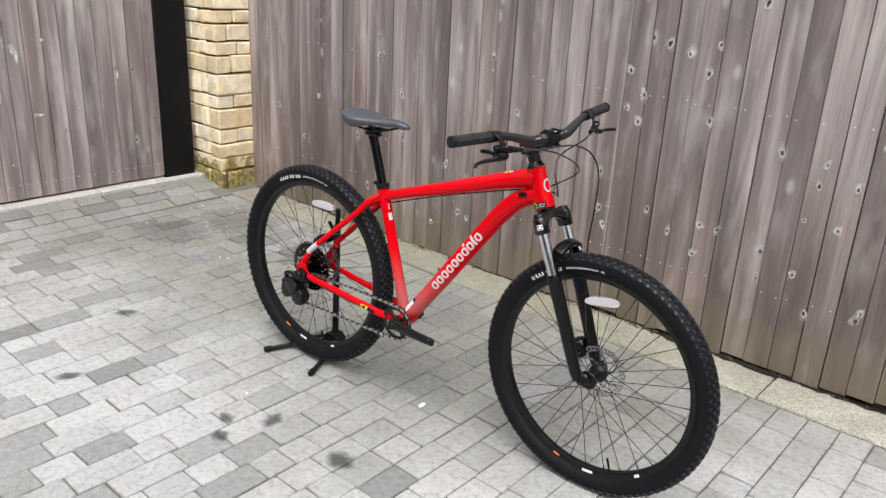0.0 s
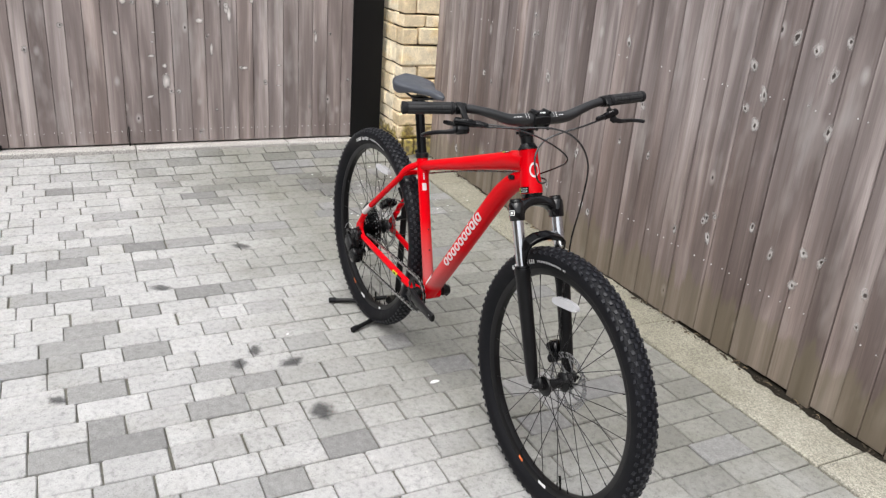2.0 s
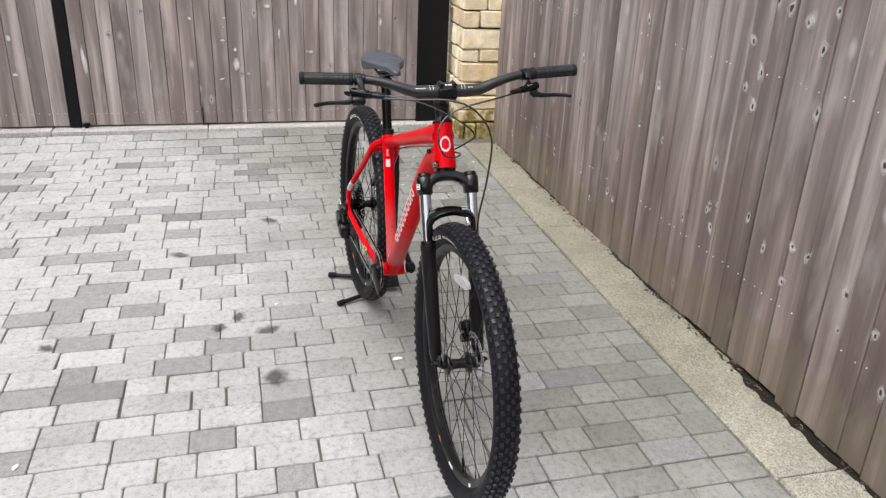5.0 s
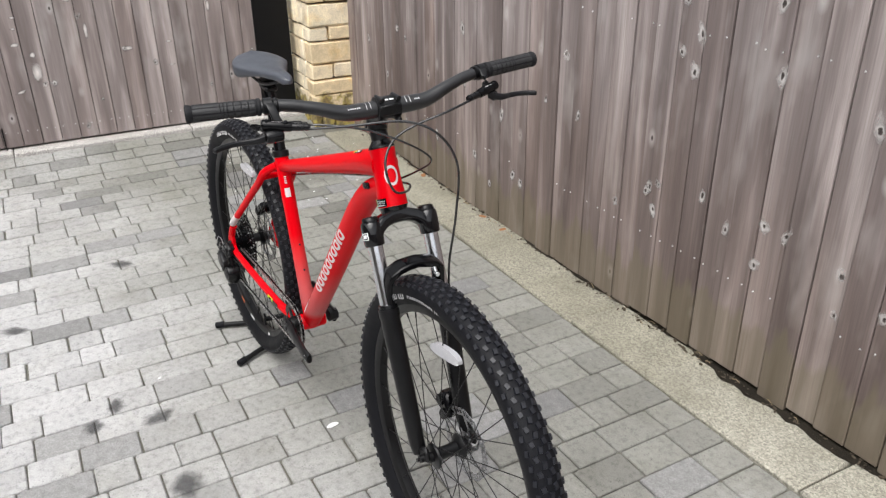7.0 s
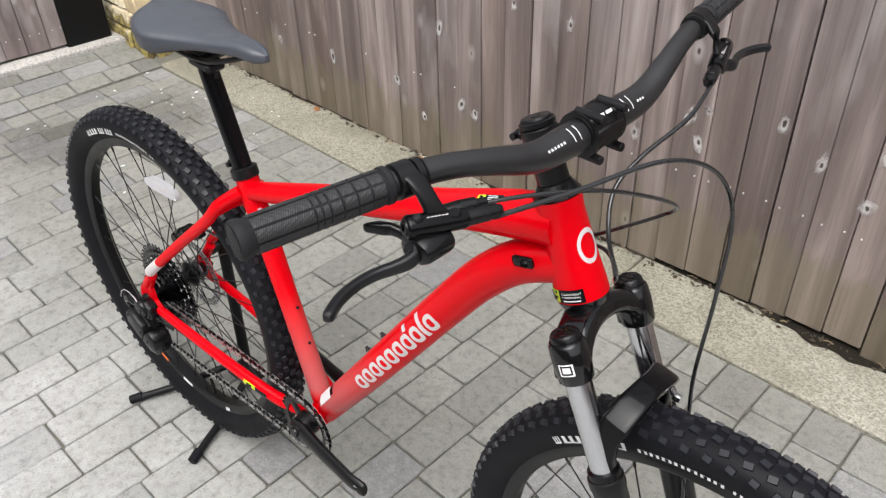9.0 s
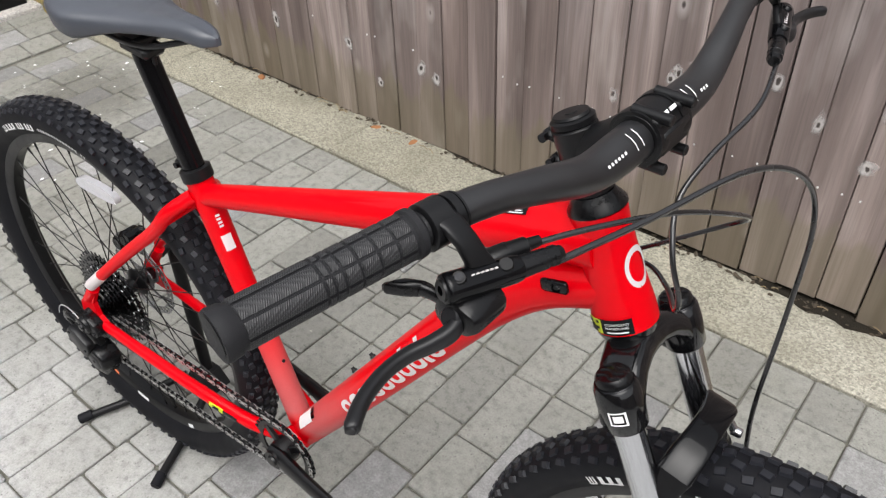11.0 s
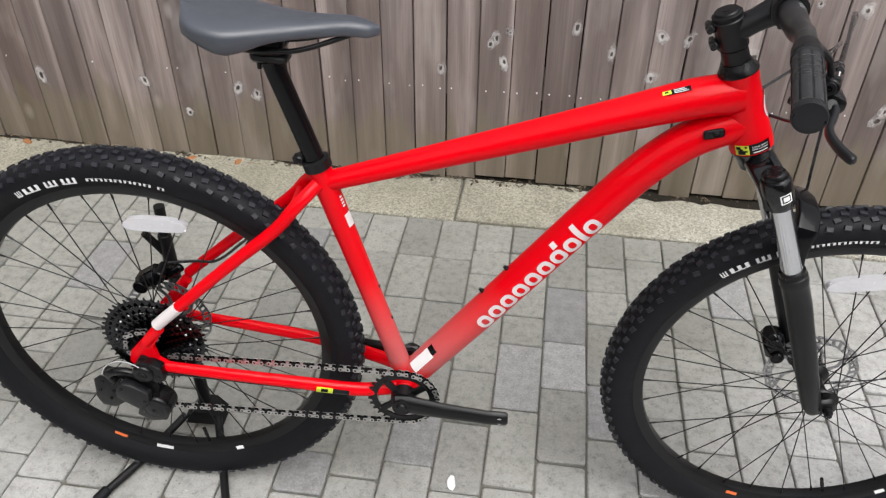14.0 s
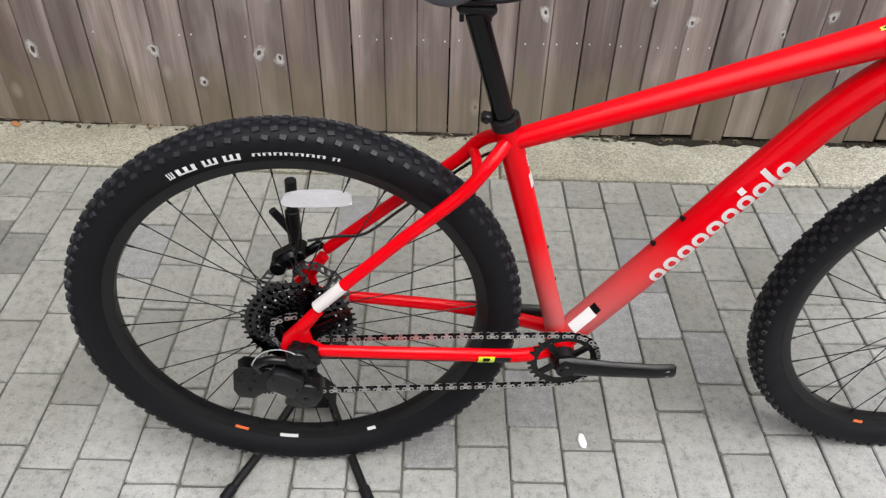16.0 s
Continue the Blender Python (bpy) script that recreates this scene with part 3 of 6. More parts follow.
# plain unseen walls behind the walk, added to dim reflections and side light
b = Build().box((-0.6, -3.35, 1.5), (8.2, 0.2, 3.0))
tagged(new("wall_south", b.mesh("wall_south", PLASTER, 0)), "unseen plain brown wall added to dim reflections and side light", "wall", kind="structure")
b = Build().box((3.3, -0.2, 0.95), (0.2, 6.4, 1.9))
tagged(new("wall_east", b.mesh("wall_east", WOOD_BACK, 0)), "unseen plain board wall added to dim reflections and side light", "wall", kind="structure")

# mortar core of the pillar; the stones are laid on it at the end
core = Build().box((-4.335, 2.885, 0.95), (0.37, 0.425, 1.9))
part("core", core, MORTAR, pillar)

# ---- the bicycle ----
bike = tagged(new("mountain_bike"), "glossy red hardtail mountain bike, black parts, on a rear stand", "bicycle")
bike.matrix_basis = pose(-1.169, 1.826, 0, -1.2, 0, 4.6)
REAR, FRONT, BB = Vector((-0.867, 0, 0.3765)), Vector((0.286, 0, 0.363)), Vector((-0.420, 0, 0.305))
AX0, AXD = Vector((0.029, 0, 0.918)), Vector((-0.384, 0, 0.923)).normalized()
STEER = Matrix.Translation(AX0) @ Matrix.Rotation(radians(0.7), 4, "X") @ Matrix.Rotation(radians(-4.9), 4, AXD) @ Matrix.Translation(-AX0)
FORK_TURN = Matrix.Translation(AX0) @ Matrix.Rotation(radians(-1.2), 4, AXD) @ Matrix.Translation(-AX0)


def on_tube(a, b, r, s0, s1, p0, p1, lift=0.0006, nu=4, nv=6, r1=None, flat=1.0):
    """A thin print laid on a tube from a to b: between s0 and s1 along it, from p0 to p1 degrees round it (0: bike's right side, 90: top)."""
    a, b = Vector(a), Vector(b)
    d = (b - a).normalized()
    side = Vector((0, -1, 0))
    top = (side.cross(d)).normalized()
    if top.z < 0:
        top = -top
    r1 = r if r1 is None else r1
    vs, fs = [], []
    for i in range(nu + 1):
        s = s0 + (s1 - s0) * i / nu
        q, rr = a.lerp(b, s), r + (r1 - r) * s + lift
        for j in range(nv + 1):
            w = radians(p0 + (p1 - p0) * j / nv)
            vs.append(q + side * math.cos(w) * rr * flat + top * math.sin(w) * rr)
    for i in range(nu):
        for j in range(nv):
            k = i * (nv + 1) + j
            fs.append((k, k + 1, k + nv + 2, k + nv + 1))
    return vs, fs


# frame tubes
ST_TOP = Vector((-0.545, 0, 0.738))
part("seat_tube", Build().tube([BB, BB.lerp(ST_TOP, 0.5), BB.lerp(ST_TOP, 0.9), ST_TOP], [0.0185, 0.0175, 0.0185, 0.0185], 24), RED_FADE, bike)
TT = curve([(-0.538, 0, 0.712), (-0.41, 0, 0.753), (-0.267, 0, 0.798), (-0.12, 0, 0.845), (-0.02, 0, 0.876), (0.04, 0, 0.888)])
part("top_tube", Build().tube(TT, blend([0.0155, 0.0175, 0.0205, 0.0235, 0.0275, 0.028]), 24, flat=1.06), RED, bike)
DT = curve([BB, (-0.310, 0, 0.448), (-0.206, 0, 0.586), (-0.125, 0, 0.694), (-0.070, 0, 0.763), (-0.015, 0, 0.814), (0.050, 0, 0.846)])
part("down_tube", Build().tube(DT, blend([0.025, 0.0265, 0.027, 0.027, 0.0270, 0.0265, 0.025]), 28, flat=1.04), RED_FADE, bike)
HT0, HT1 = Vector((0.0700, 0, 0.8120)), Vector((0.029, 0, 0.918))
part("head_tube", Build().tube([HT0, HT0.lerp(HT1, 0.12), HT0.lerp(HT1, 0.4), HT0.lerp(HT1, 0.85), HT1], [0.0295, 0.0295, 0.0265, 0.0245, 0.0255], 32), RED, bike)
part("bottom_bracket_shell", Build().tube([BB + Vector((0, -0.036, 0)), BB + Vector((0, -0.033, 0)), BB + Vector((0, 0.033, 0)), BB + Vector((0, 0.036, 0))], [0.021, 0.0225, 0.0225, 0.021], 28), RED, bike)
for s in (-1, 1):
    cs = curve([BB + Vector((-0.012, s * 0.028, 0.004)), (-0.500, s * 0.046, 0.315), (-0.600, s * 0.058, 0.333), (-0.72, s * 0.064, 0.347), (-0.838, s * 0.068, 0.360)], 6)
    part("chainstay", Build().tube(cs, blend([0.014, 0.0135, 0.0125, 0.0115, 0.0105], 6), 16, flat=0.8), RED, bike)
    ss = curve([(-0.822, s * 0.068, 0.462), (-0.700, s * 0.055, 0.572), (-0.612, s * 0.048, 0.648), (-0.575, s * 0.040, 0.690), (-0.545, s * 0.014, 0.716)], 6)
    part("seatstay", Build().tube(ss, blend([0.0095, 0.0098, 0.0102, 0.0105, 0.0105], 6), 16), RED, bike)
    d = Build().prism([(-0.026, -0.006), (-0.018, -0.022), (0.004, -0.026), (0.04, -0.028), (0.045, -0.012), (0.026, 0.002), (0.022, 0.03), (0.046, 0.066), (0.034, 0.076), (0.008, 0.046), (-0.02, 0.016)],
                      s * 0.066 - 0.004, s * 0.066 + 0.004, REAR)
    d.tube([REAR + Vector((0.010, s * 0.067, 0.036)), REAR + Vector((0.040, s * 0.067, 0.072))], [0.0095, 0.0100], 14)
    part("dropout", d, RED, bike)
    if s < 0:
        part("dropout_band", Build().tube([(-0.828, -0.068, 0.456), (-0.822, -0.068, 0.462), (-0.785, -0.0642, 0.4955)], 0.0102, 16), SILVERP, bike, "silver band on the stay end")
br = Build().tube([(-0.588, -0.044, 0.672), (-0.584, -0.02, 0.676), (-0.584, 0.02, 0.676), (-0.588, 0.044, 0.672)], 0.0080, 12)
part("stay_bridge", br, RED, bike)

# prints on the frame
L0, L1 = Vector((-0.2945, 0, 0.4690)), Vector((-0.1270, 0, 0.6915))


def tube_ring(x0, x1, p0, p1, stroke):
    """A rounded ring laid on the down tube, between x0 and x1 along it and p0 and p1 degrees round it."""
    vs, n_ = [], 20
    for k in range(n_):
        a_ = 2 * math.pi * k / n_
        c_, s_ = math.cos(a_), math.sin(a_)
        c_, s_ = math.copysign(abs(c_) ** 0.75, c_), math.copysign(abs(s_) ** 0.75, s_)
        for q in (1.0, 1.0 - stroke):
            vs.append(on_tube(L0, L1, 0.0274, (x0 + x1) / 2 + (x1 - x0) / 2 * q * c_, 1, (p0 + p1) / 2 + (p1 - p0) / 2 * (q if q == 1 else q + 0.08) * s_, 90, 0.0010, 1, 1)[0][0])
    return vs, [(2 * k, 2 * k + 1, (2 * k + 3) % (2 * n_), (2 * k + 2) % (2 * n_)) for k in range(n_)]


x0 = 0.0
for k in range(10):
    wide = 0.040 if k == 8 else 0.094
    w = Build()
    if k == 8:
        w.add(*on_tube(L0, L1, 0.0274, x0, x0 + wide * 0.85, -37, 42, 0.0010, 2, 10))
    else:
        w.add(*tube_ring(x0, x0 + wide, -37, 17, 0.56))
    if k == 6:
        w.add(*on_tube(L0, L1, 0.0274, x0 + wide * 0.62, x0 + wide, 21, 42, 0.0011, 2, 4))
    part("tube_mark", w, SILVERP, bike, "pale grey rounded mark on the down tube", smooth=0)
    x0 += wide + 0.012
w = Build()
w.add(*on_tube(BB, DT[24], 0.0262, 0.09, 0.195, 18, 62, 0.0008))
part("sticker", w, WHITE, bike, "white sticker on the down tube")
w = Build()
w.add(*on_tube(BB, DT[24], 0.0262, 0.197, 0.222, 24, 60, 0.0012))
part("sticker", w, GLOSS, bike, "black edge of the sticker")
w = Build().add(*on_tube(HT0, HT1, 0.0297, 0.015, 0.155, -18, 42, 0.0007, 3, 14, r1=0.0275))
part("decal", w, GLOSS, bike, "black warning decal round the head tube foot")
w = Build().add(*on_tube(HT0, HT1, 0.0297, 0.020, 0.150, -50, -14, 0.0010, 3, 8, r1=0.0275))
part("decal", w, YELLOW, bike, "lime yellow emblem field of the decal")
w = Build()
for s0, s1, p0, p1 in ((0.030, 0.085, -42, -24), (0.070, 0.105, -38, -29), (0.095, 0.135, -46, -34), (0.060, 0.085, -28, -18), (0.115, 0.140, -24, -18)):
    w.add(*on_tube(HT0, HT1, 0.0297, s0, s1, p0, p1, 0.0015, 2, 4, r1=0.0275))
part("decal", w, GLOSS, bike, "black emblem on the yellow field")


def lettering(body):
    """The outline of a word as a flat mesh: points and faces."""
    cu = bpy.data.curves.new("word", "FONT")
    cu.body = body
    ob = new("word", cu)
    dg = bpy.context.evaluated_depsgraph_get()
    me = bpy.data.meshes.new_from_object(ob.evaluated_get(dg))
    vs, fs = [tuple(v.co) for v in me.vertices], [tuple(f.vertices) for f in me.polygons]
    bpy.data.objects.remove(ob)
    bpy.data.meshes.remove(me)
    bpy.data.curves.remove(cu)
    return vs, fs


for word, s0, p1 in (("CONFIDENT", 0.104, 36), ("HANDLING", 0.072, 34)):
    vs, fs = lettering(word)
    lo, hi = min(v[0] for v in vs), max(v[0] for v in vs)
    w = Build()
    w.add([on_tube(HT0, HT1, 0.0297, s0 + 0.030 * v[1], 1, -6 + (p1 + 6) * (v[0] - lo) / (hi - lo), 90, 0.0013, 1, 1, r1=0.0275)[0][0] for v in vs], fs)
    part("decal_word", w, WHITE, bike, "white word on the black decal", smooth=0)
w = Build()
w.add(*on_tube(HT0, HT1, 0.0297, 0.036, 0.048, -5, 32, 0.0012, 2, 8, r1=0.0275))
part("decal", w, WHITE, bike, "white line of small print")
w = Build()
for k in range(24):
    a0, a1 = radians(k * 15 + 180), radians(k * 15 + 195)
    vs = []
    for a_, rad in ((a0, 16), (a1, 16), (a1, 11.5), (a0, 11.5)):
        vs += on_tube(HT0, HT1, 0.0262, 0.52 + 0.011 * rad * math.sin(a_), 0.53, 82 - 1.9 * rad * math.cos(a_), 83, 0.0008, 1, 1)[0][:1]
    w.add(vs, [(0, 1, 2, 3)])
part("head_badge", w, SILVERP, bike, "pale ring badge on the head tube")
w = Build().add(*on_tube(TT[26], TT[33], 0.0258, 0.47, 0.84, 51, 67, 0.001, 3, 4, r1=0.0290))
part("decal", w, GLOSS, bike, "small black decal on the top tube")
w = Build().add(*on_tube(TT[26], TT[33], 0.0258, 0.40, 0.54, 53, 65, 0.0014, 3, 4, r1=0.0290))
part("decal", w, YELLOW, bike, "yellow end of the top tube decal")
w = Build().add(*on_tube(TT[26], TT[33], 0.0258, 0.44, 0.495, 57, 62, 0.0018, 2, 3, r1=0.0290))
part("decal", w, GLOSS, bike, "black emblem on the yellow field")
w = Build()
for p0 in (53, 57.5, 62):
    w.add(*on_tube(TT[26], TT[33], 0.0258, 0.58, 0.80 - 0.006 * (p0 - 53), p0, p0 + 2, 0.0014, 2, 2, r1=0.0290))
part("decal", w, WHITE, bike, "white lines of small print")
w = Build().add(*on_tube(BB, ST_TOP, 0.0183, 0.762, 0.815, 48, 92, 0.0008, 4, 6))
part("sticker", w, SILVERP, bike, "rounded pale sticker on the seat tube")
w = Build()
for k in range(4):
    w.add(*on_tube(BB, ST_TOP, 0.0183, 0.842 + 0.012 * k, 0.849 + 0.012 * k, 60, 78, 0.0008, 1, 3))
part("sticker", w, SILVERP, bike, "small pale marks above the sticker")
w = Build().add(*on_tube((-0.600, -0.058, 0.333), (-0.500, -0.046, 0.315), 0.0118, 0.30, 0.58, -32, 32, 0.0012, 4, 6))
part("decal", w, YELLOW, bike, "small yellow chainstay decal")
w = Build().add(*on_tube((-0.600, -0.058, 0.333), (-0.500, -0.046, 0.315), 0.0118, 0.38, 0.50, -12, 20, 0.0018, 3, 4))
part("decal", w, GLOSS, bike, "black emblem on the chainstay decal")
w = Build().add(*on_tube((-0.600, -0.058, 0.333), (-0.500, -0.046, 0.315), 0.0118, 0.58, 0.86, -30, 26, 0.0012, 3, 6))
part("decal", w, DARKSTEEL, bike, "black end of the chainstay decal")
for s in (-1, 1):
    w = Build().box((0.009, s * 0.0278, 0.8395), (0.028, 0.005, 0.013), Matrix.Rotation(radians(-14), 4, "Y"), 0.004)
    w.box((0.012, s * 0.0304, 0.8400), (0.008, 0.002, 0.006), Matrix.Rotation(radians(-14), 4, "Y"), 0.0008)
    part("cable_port", w, PLASTIC, bike, "black oval cable port", bev=0.0015)
DTD = (DT[24] - BB).normalized()
for q in (Vector((-0.250, 0, 0.566)), Vector((-0.285, 0, 0.515))):
    nrm = Vector((-DTD.z, 0, DTD.x))
    base = BB + DTD * (q - BB).dot(DTD) + nrm * 0.0265
    part("bottle_bolt", Build().rod(base, base + nrm * 0.003, 0.0045, 0.0042, 12).rod(base, base + nrm * 0.007, 0.0028, seg=10), SATIN, bike)
for t_ in (0.32, 0.475):
    base = BB.lerp(ST_TOP, t_) + Vector((0.0115, 0, 0.003))
    part("bottle_bolt", Build().rod(base, base + Vector((0.003, 0, 0.0009)), 0.0045, 0.0042, 12).rod(base, base + Vector((0.007, 0, 0.002)), 0.0028, seg=10), SATIN, bike)

# seat clamp, post, saddle
SD = (ST_TOP - BB).normalized()
c0 = ST_TOP
b = Build().tube([c0 - SD * 0.002, c0 - SD * 0.001, c0 + SD * 0.014, c0 + SD * 0.0155], [0.0195, 0.0215, 0.0215, 0.0195], 28)
b.box(c0 + SD * 0.007 + Vector((-0.026, 0, 0.006)), (0.018, 0.016, 0.013), bev=0.003).rod(c0 + SD * 0.007 + Vector((-0.028, -0.012, 0.006)), c0 + SD * 0.007 + Vector((-0.028, 0.012, 0.006)), 0.0042, seg=12)
part("seat_clamp", b, SATIN, bike)
P1 = Vector((-0.596, 0, 0.905))
part("seatpost", Build().tube([c0 - SD * 0.01, P1 + Vector((0.003, 0, -0.012)), P1], [0.0152, 0.0152, 0.0152], 28), GLOSS, bike)
b = Build().box(P1 + Vector((0, 0, 0.006)), (0.052, 0.034, 0.016), Matrix.Rotation(radians(6), 4, "Y"), 0.005)
b.box(P1 + Vector((0, 0, 0.020)), (0.044, 0.050, 0.012), bev=0.004)
for dx in (-0.018, 0.018):
    b.rod(P1 + Vector((dx, 0, -0.014)), P1 + Vector((dx, 0, 0.028)), 0.0032, seg=10)
part("seat_clamp_head", b, SATIN, bike)


def saddle():
    """A lofted saddle: wide, dropped tail and a slim rounded nose."""
    bld = Build()
    stations = []
    for k in range(19):
        t_ = k / 18
        u = -0.709 + 0.266 * t_
        if t_ < 0.3:
            half = 0.0715 * math.sqrt(max(0.03, 1 - ((0.26 - t_) / 0.27) ** 2)) ** 0.75
        else:
            q = (t_ - 0.3) / 0.7
            half = 0.0165 + (0.0705 - 0.0165) * (1 - q) ** 2.0
        end = min(1.0, math.sqrt(max(0.0, 1 - ((0.06 - t_) / 0.06) ** 2)) if t_ < 0.06 else 1.0)
        end = end if t_ < 0.88 else math.sqrt(max(0.0, 1 - ((t_ - 0.88) / 0.122) ** 2))
        half = max(0.004, half * max(end, 0.12))
        top = 0.972 + 0.012 * (1 - t_) ** 2 - 0.006 * math.sin(math.pi * t_) - (0.014 * max(0, (t_ - 0.80) / 0.20) ** 2)
        drop = 0.009 + 0.030 * math.exp(-((t_ - 0.26) / 0.17) ** 2)
        stations.append((u, half, top, drop * max(0.35, end)))
    seg = 24
    for u, h, top, drop in stations:
        thick = (0.017 - 0.005 * (u + 0.709) / 0.266) * min(1.0, 0.35 + h / 0.024)
        for k in range(seg):
            a_ = 2 * math.pi * k / seg
            c_, s_ = math.cos(a_), math.sin(a_)
            y = h * math.copysign(abs(c_) ** 0.75, c_)
            if s_ >= 0:
                z = top - thick * (1 - s_ ** 0.8) - 0.004 * (1 if abs(c_) < 0.25 else 0) * 0.6
            else:
                z = top - thick - drop * 0.95 * abs(c_) ** 1.2 * (abs(s_) ** 0.5) - 0.004 * abs(s_)
            bld.v.append((u, y, z))
    n_ = len(stations)
    for i in range(n_ - 1):
        for k in range(seg):
            k2 = (k + 1) % seg
            bld.f.append((i * seg + k, i * seg + k2, (i + 1) * seg + k2, (i + 1) * seg + k))
    bld.f.append(tuple(range(seg)))
    bld.f.append(tuple((n_ - 1) * seg + k for k in range(seg)))
    return bld


sad = part("saddle", saddle(), SADDLE, bike, "dark grey padded saddle", smooth=60)
for s in (-1, 1):
    rl = curve([(-0.675, s * 0.030, 0.945), (-0.650, s * 0.024, 0.932), (-0.62, s * 0.022, 0.926), (-0.57, s * 0.022, 0.926), (-0.535, s * 0.020, 0.932), (-0.480, s * 0.008, 0.948)], 5)
    part("saddle_rail", Build().tube(rl, 0.0037, 10), SATIN, sad)


# wheels
def gear(bld, teeth, root, tip, y0, y1, centre, hole=0.0, duty=0.5):
    o = []
    for k in range(teeth):
        w0 = 2 * math.pi * k / teeth
        st = 2 * math.pi / teeth
        for dw, rr in ((0.0, root), (0.28 * st, root), (0.42 * st, tip), (0.58 * st, tip), (0.72 * st, root)):
            o.append((rr * math.cos(w0 + dw), rr * math.sin(w0 + dw)))
    if not hole:
        bld.prism(o, y0, y1, centre)
        return
    m = len(o)
    cx, cy, cz = centre
    vs = []
    for y in (y0, y1):
        vs += [(cx + a, cy + y, cz + c) for a, c in o]
        vs += [(cx + hole * a / math.hypot(a, c), cy + y, cz + hole * c / math.hypot(a, c)) for a, c in o]
    fs = []
    for k in range(m):
        q = (k + 1) % m
        fs += [(k, q, m + q, m + k), (2 * m + k, 3 * m + k, 3 * m + q, 2 * m + q), (k, 2 * m + k, 2 * m + q, q), (m + k, m + q, 3 * m + q, 3 * m + k)]
    bld.add(vs, fs)


def knobs():
    """Low square tread blocks in staggered rows round the tyre."""
    bld = Build()
    count = 90
    rows_ = ((0.0056, 0.3684, 5, 0.0090, 0.0128, 0.0050), (0.0162, 0.3654, 23, 0.0088, 0.0118, 0.0048), (0.0258, 0.3590, 50, 0.0080, 0.0112, 0.0050))
    for i in range(count):
        for row, (y, r_in, tilt, wid, ln, high) in enumerate(rows_):
            for s in (-1, 1):
                w0 = 2 * math.pi * (i + (0.5 if (row + (s > 0)) % 2 else 0.0)) / count
                ti = radians(tilt) * s
                er = Vector((math.cos(w0), 0, math.sin(w0)))
                et = Vector((-math.sin(w0), 0, math.cos(w0)))
                ey = Vector((0, 1, 0))
                up, across = er * math.cos(ti) + ey * math.sin(ti), ey * math.cos(ti) - er * math.sin(ti)
                tw = 0.22 * s * (1 if row % 2 else -1)
                et, across = et + across * tw, across - et * tw
                c_ = er * r_in + ey * (s * y) - up * 0.001
                lo = [c_ + et * (a * ln / 2) + across * (e * wid / 2) for a, e in ((-1, -1), (1, -1), (1, 1), (-1, 1))]
                hi = [c_ + up * high + et * (a * ln * 0.40) + across * (e * wid * 0.40) for a, e in ((-1, -1), (1, -1), (1, 1), (-1, 1))]
                bld.add(lo + hi, [(4, 5, 6, 7), (0, 1, 5, 4), (1, 2, 6, 5), (2, 3, 7, 6), (3, 0, 4, 7)])
    return bld


def label_arc(bld, a0, a1, r0, r1, side, y=0.0304):
    bld.lathe([(r0, side * (y - 0.001)), (r1, side * y)], seg=max(2, int(abs(a1 - a0) / 1.5)), a0=a0, a1=a1)


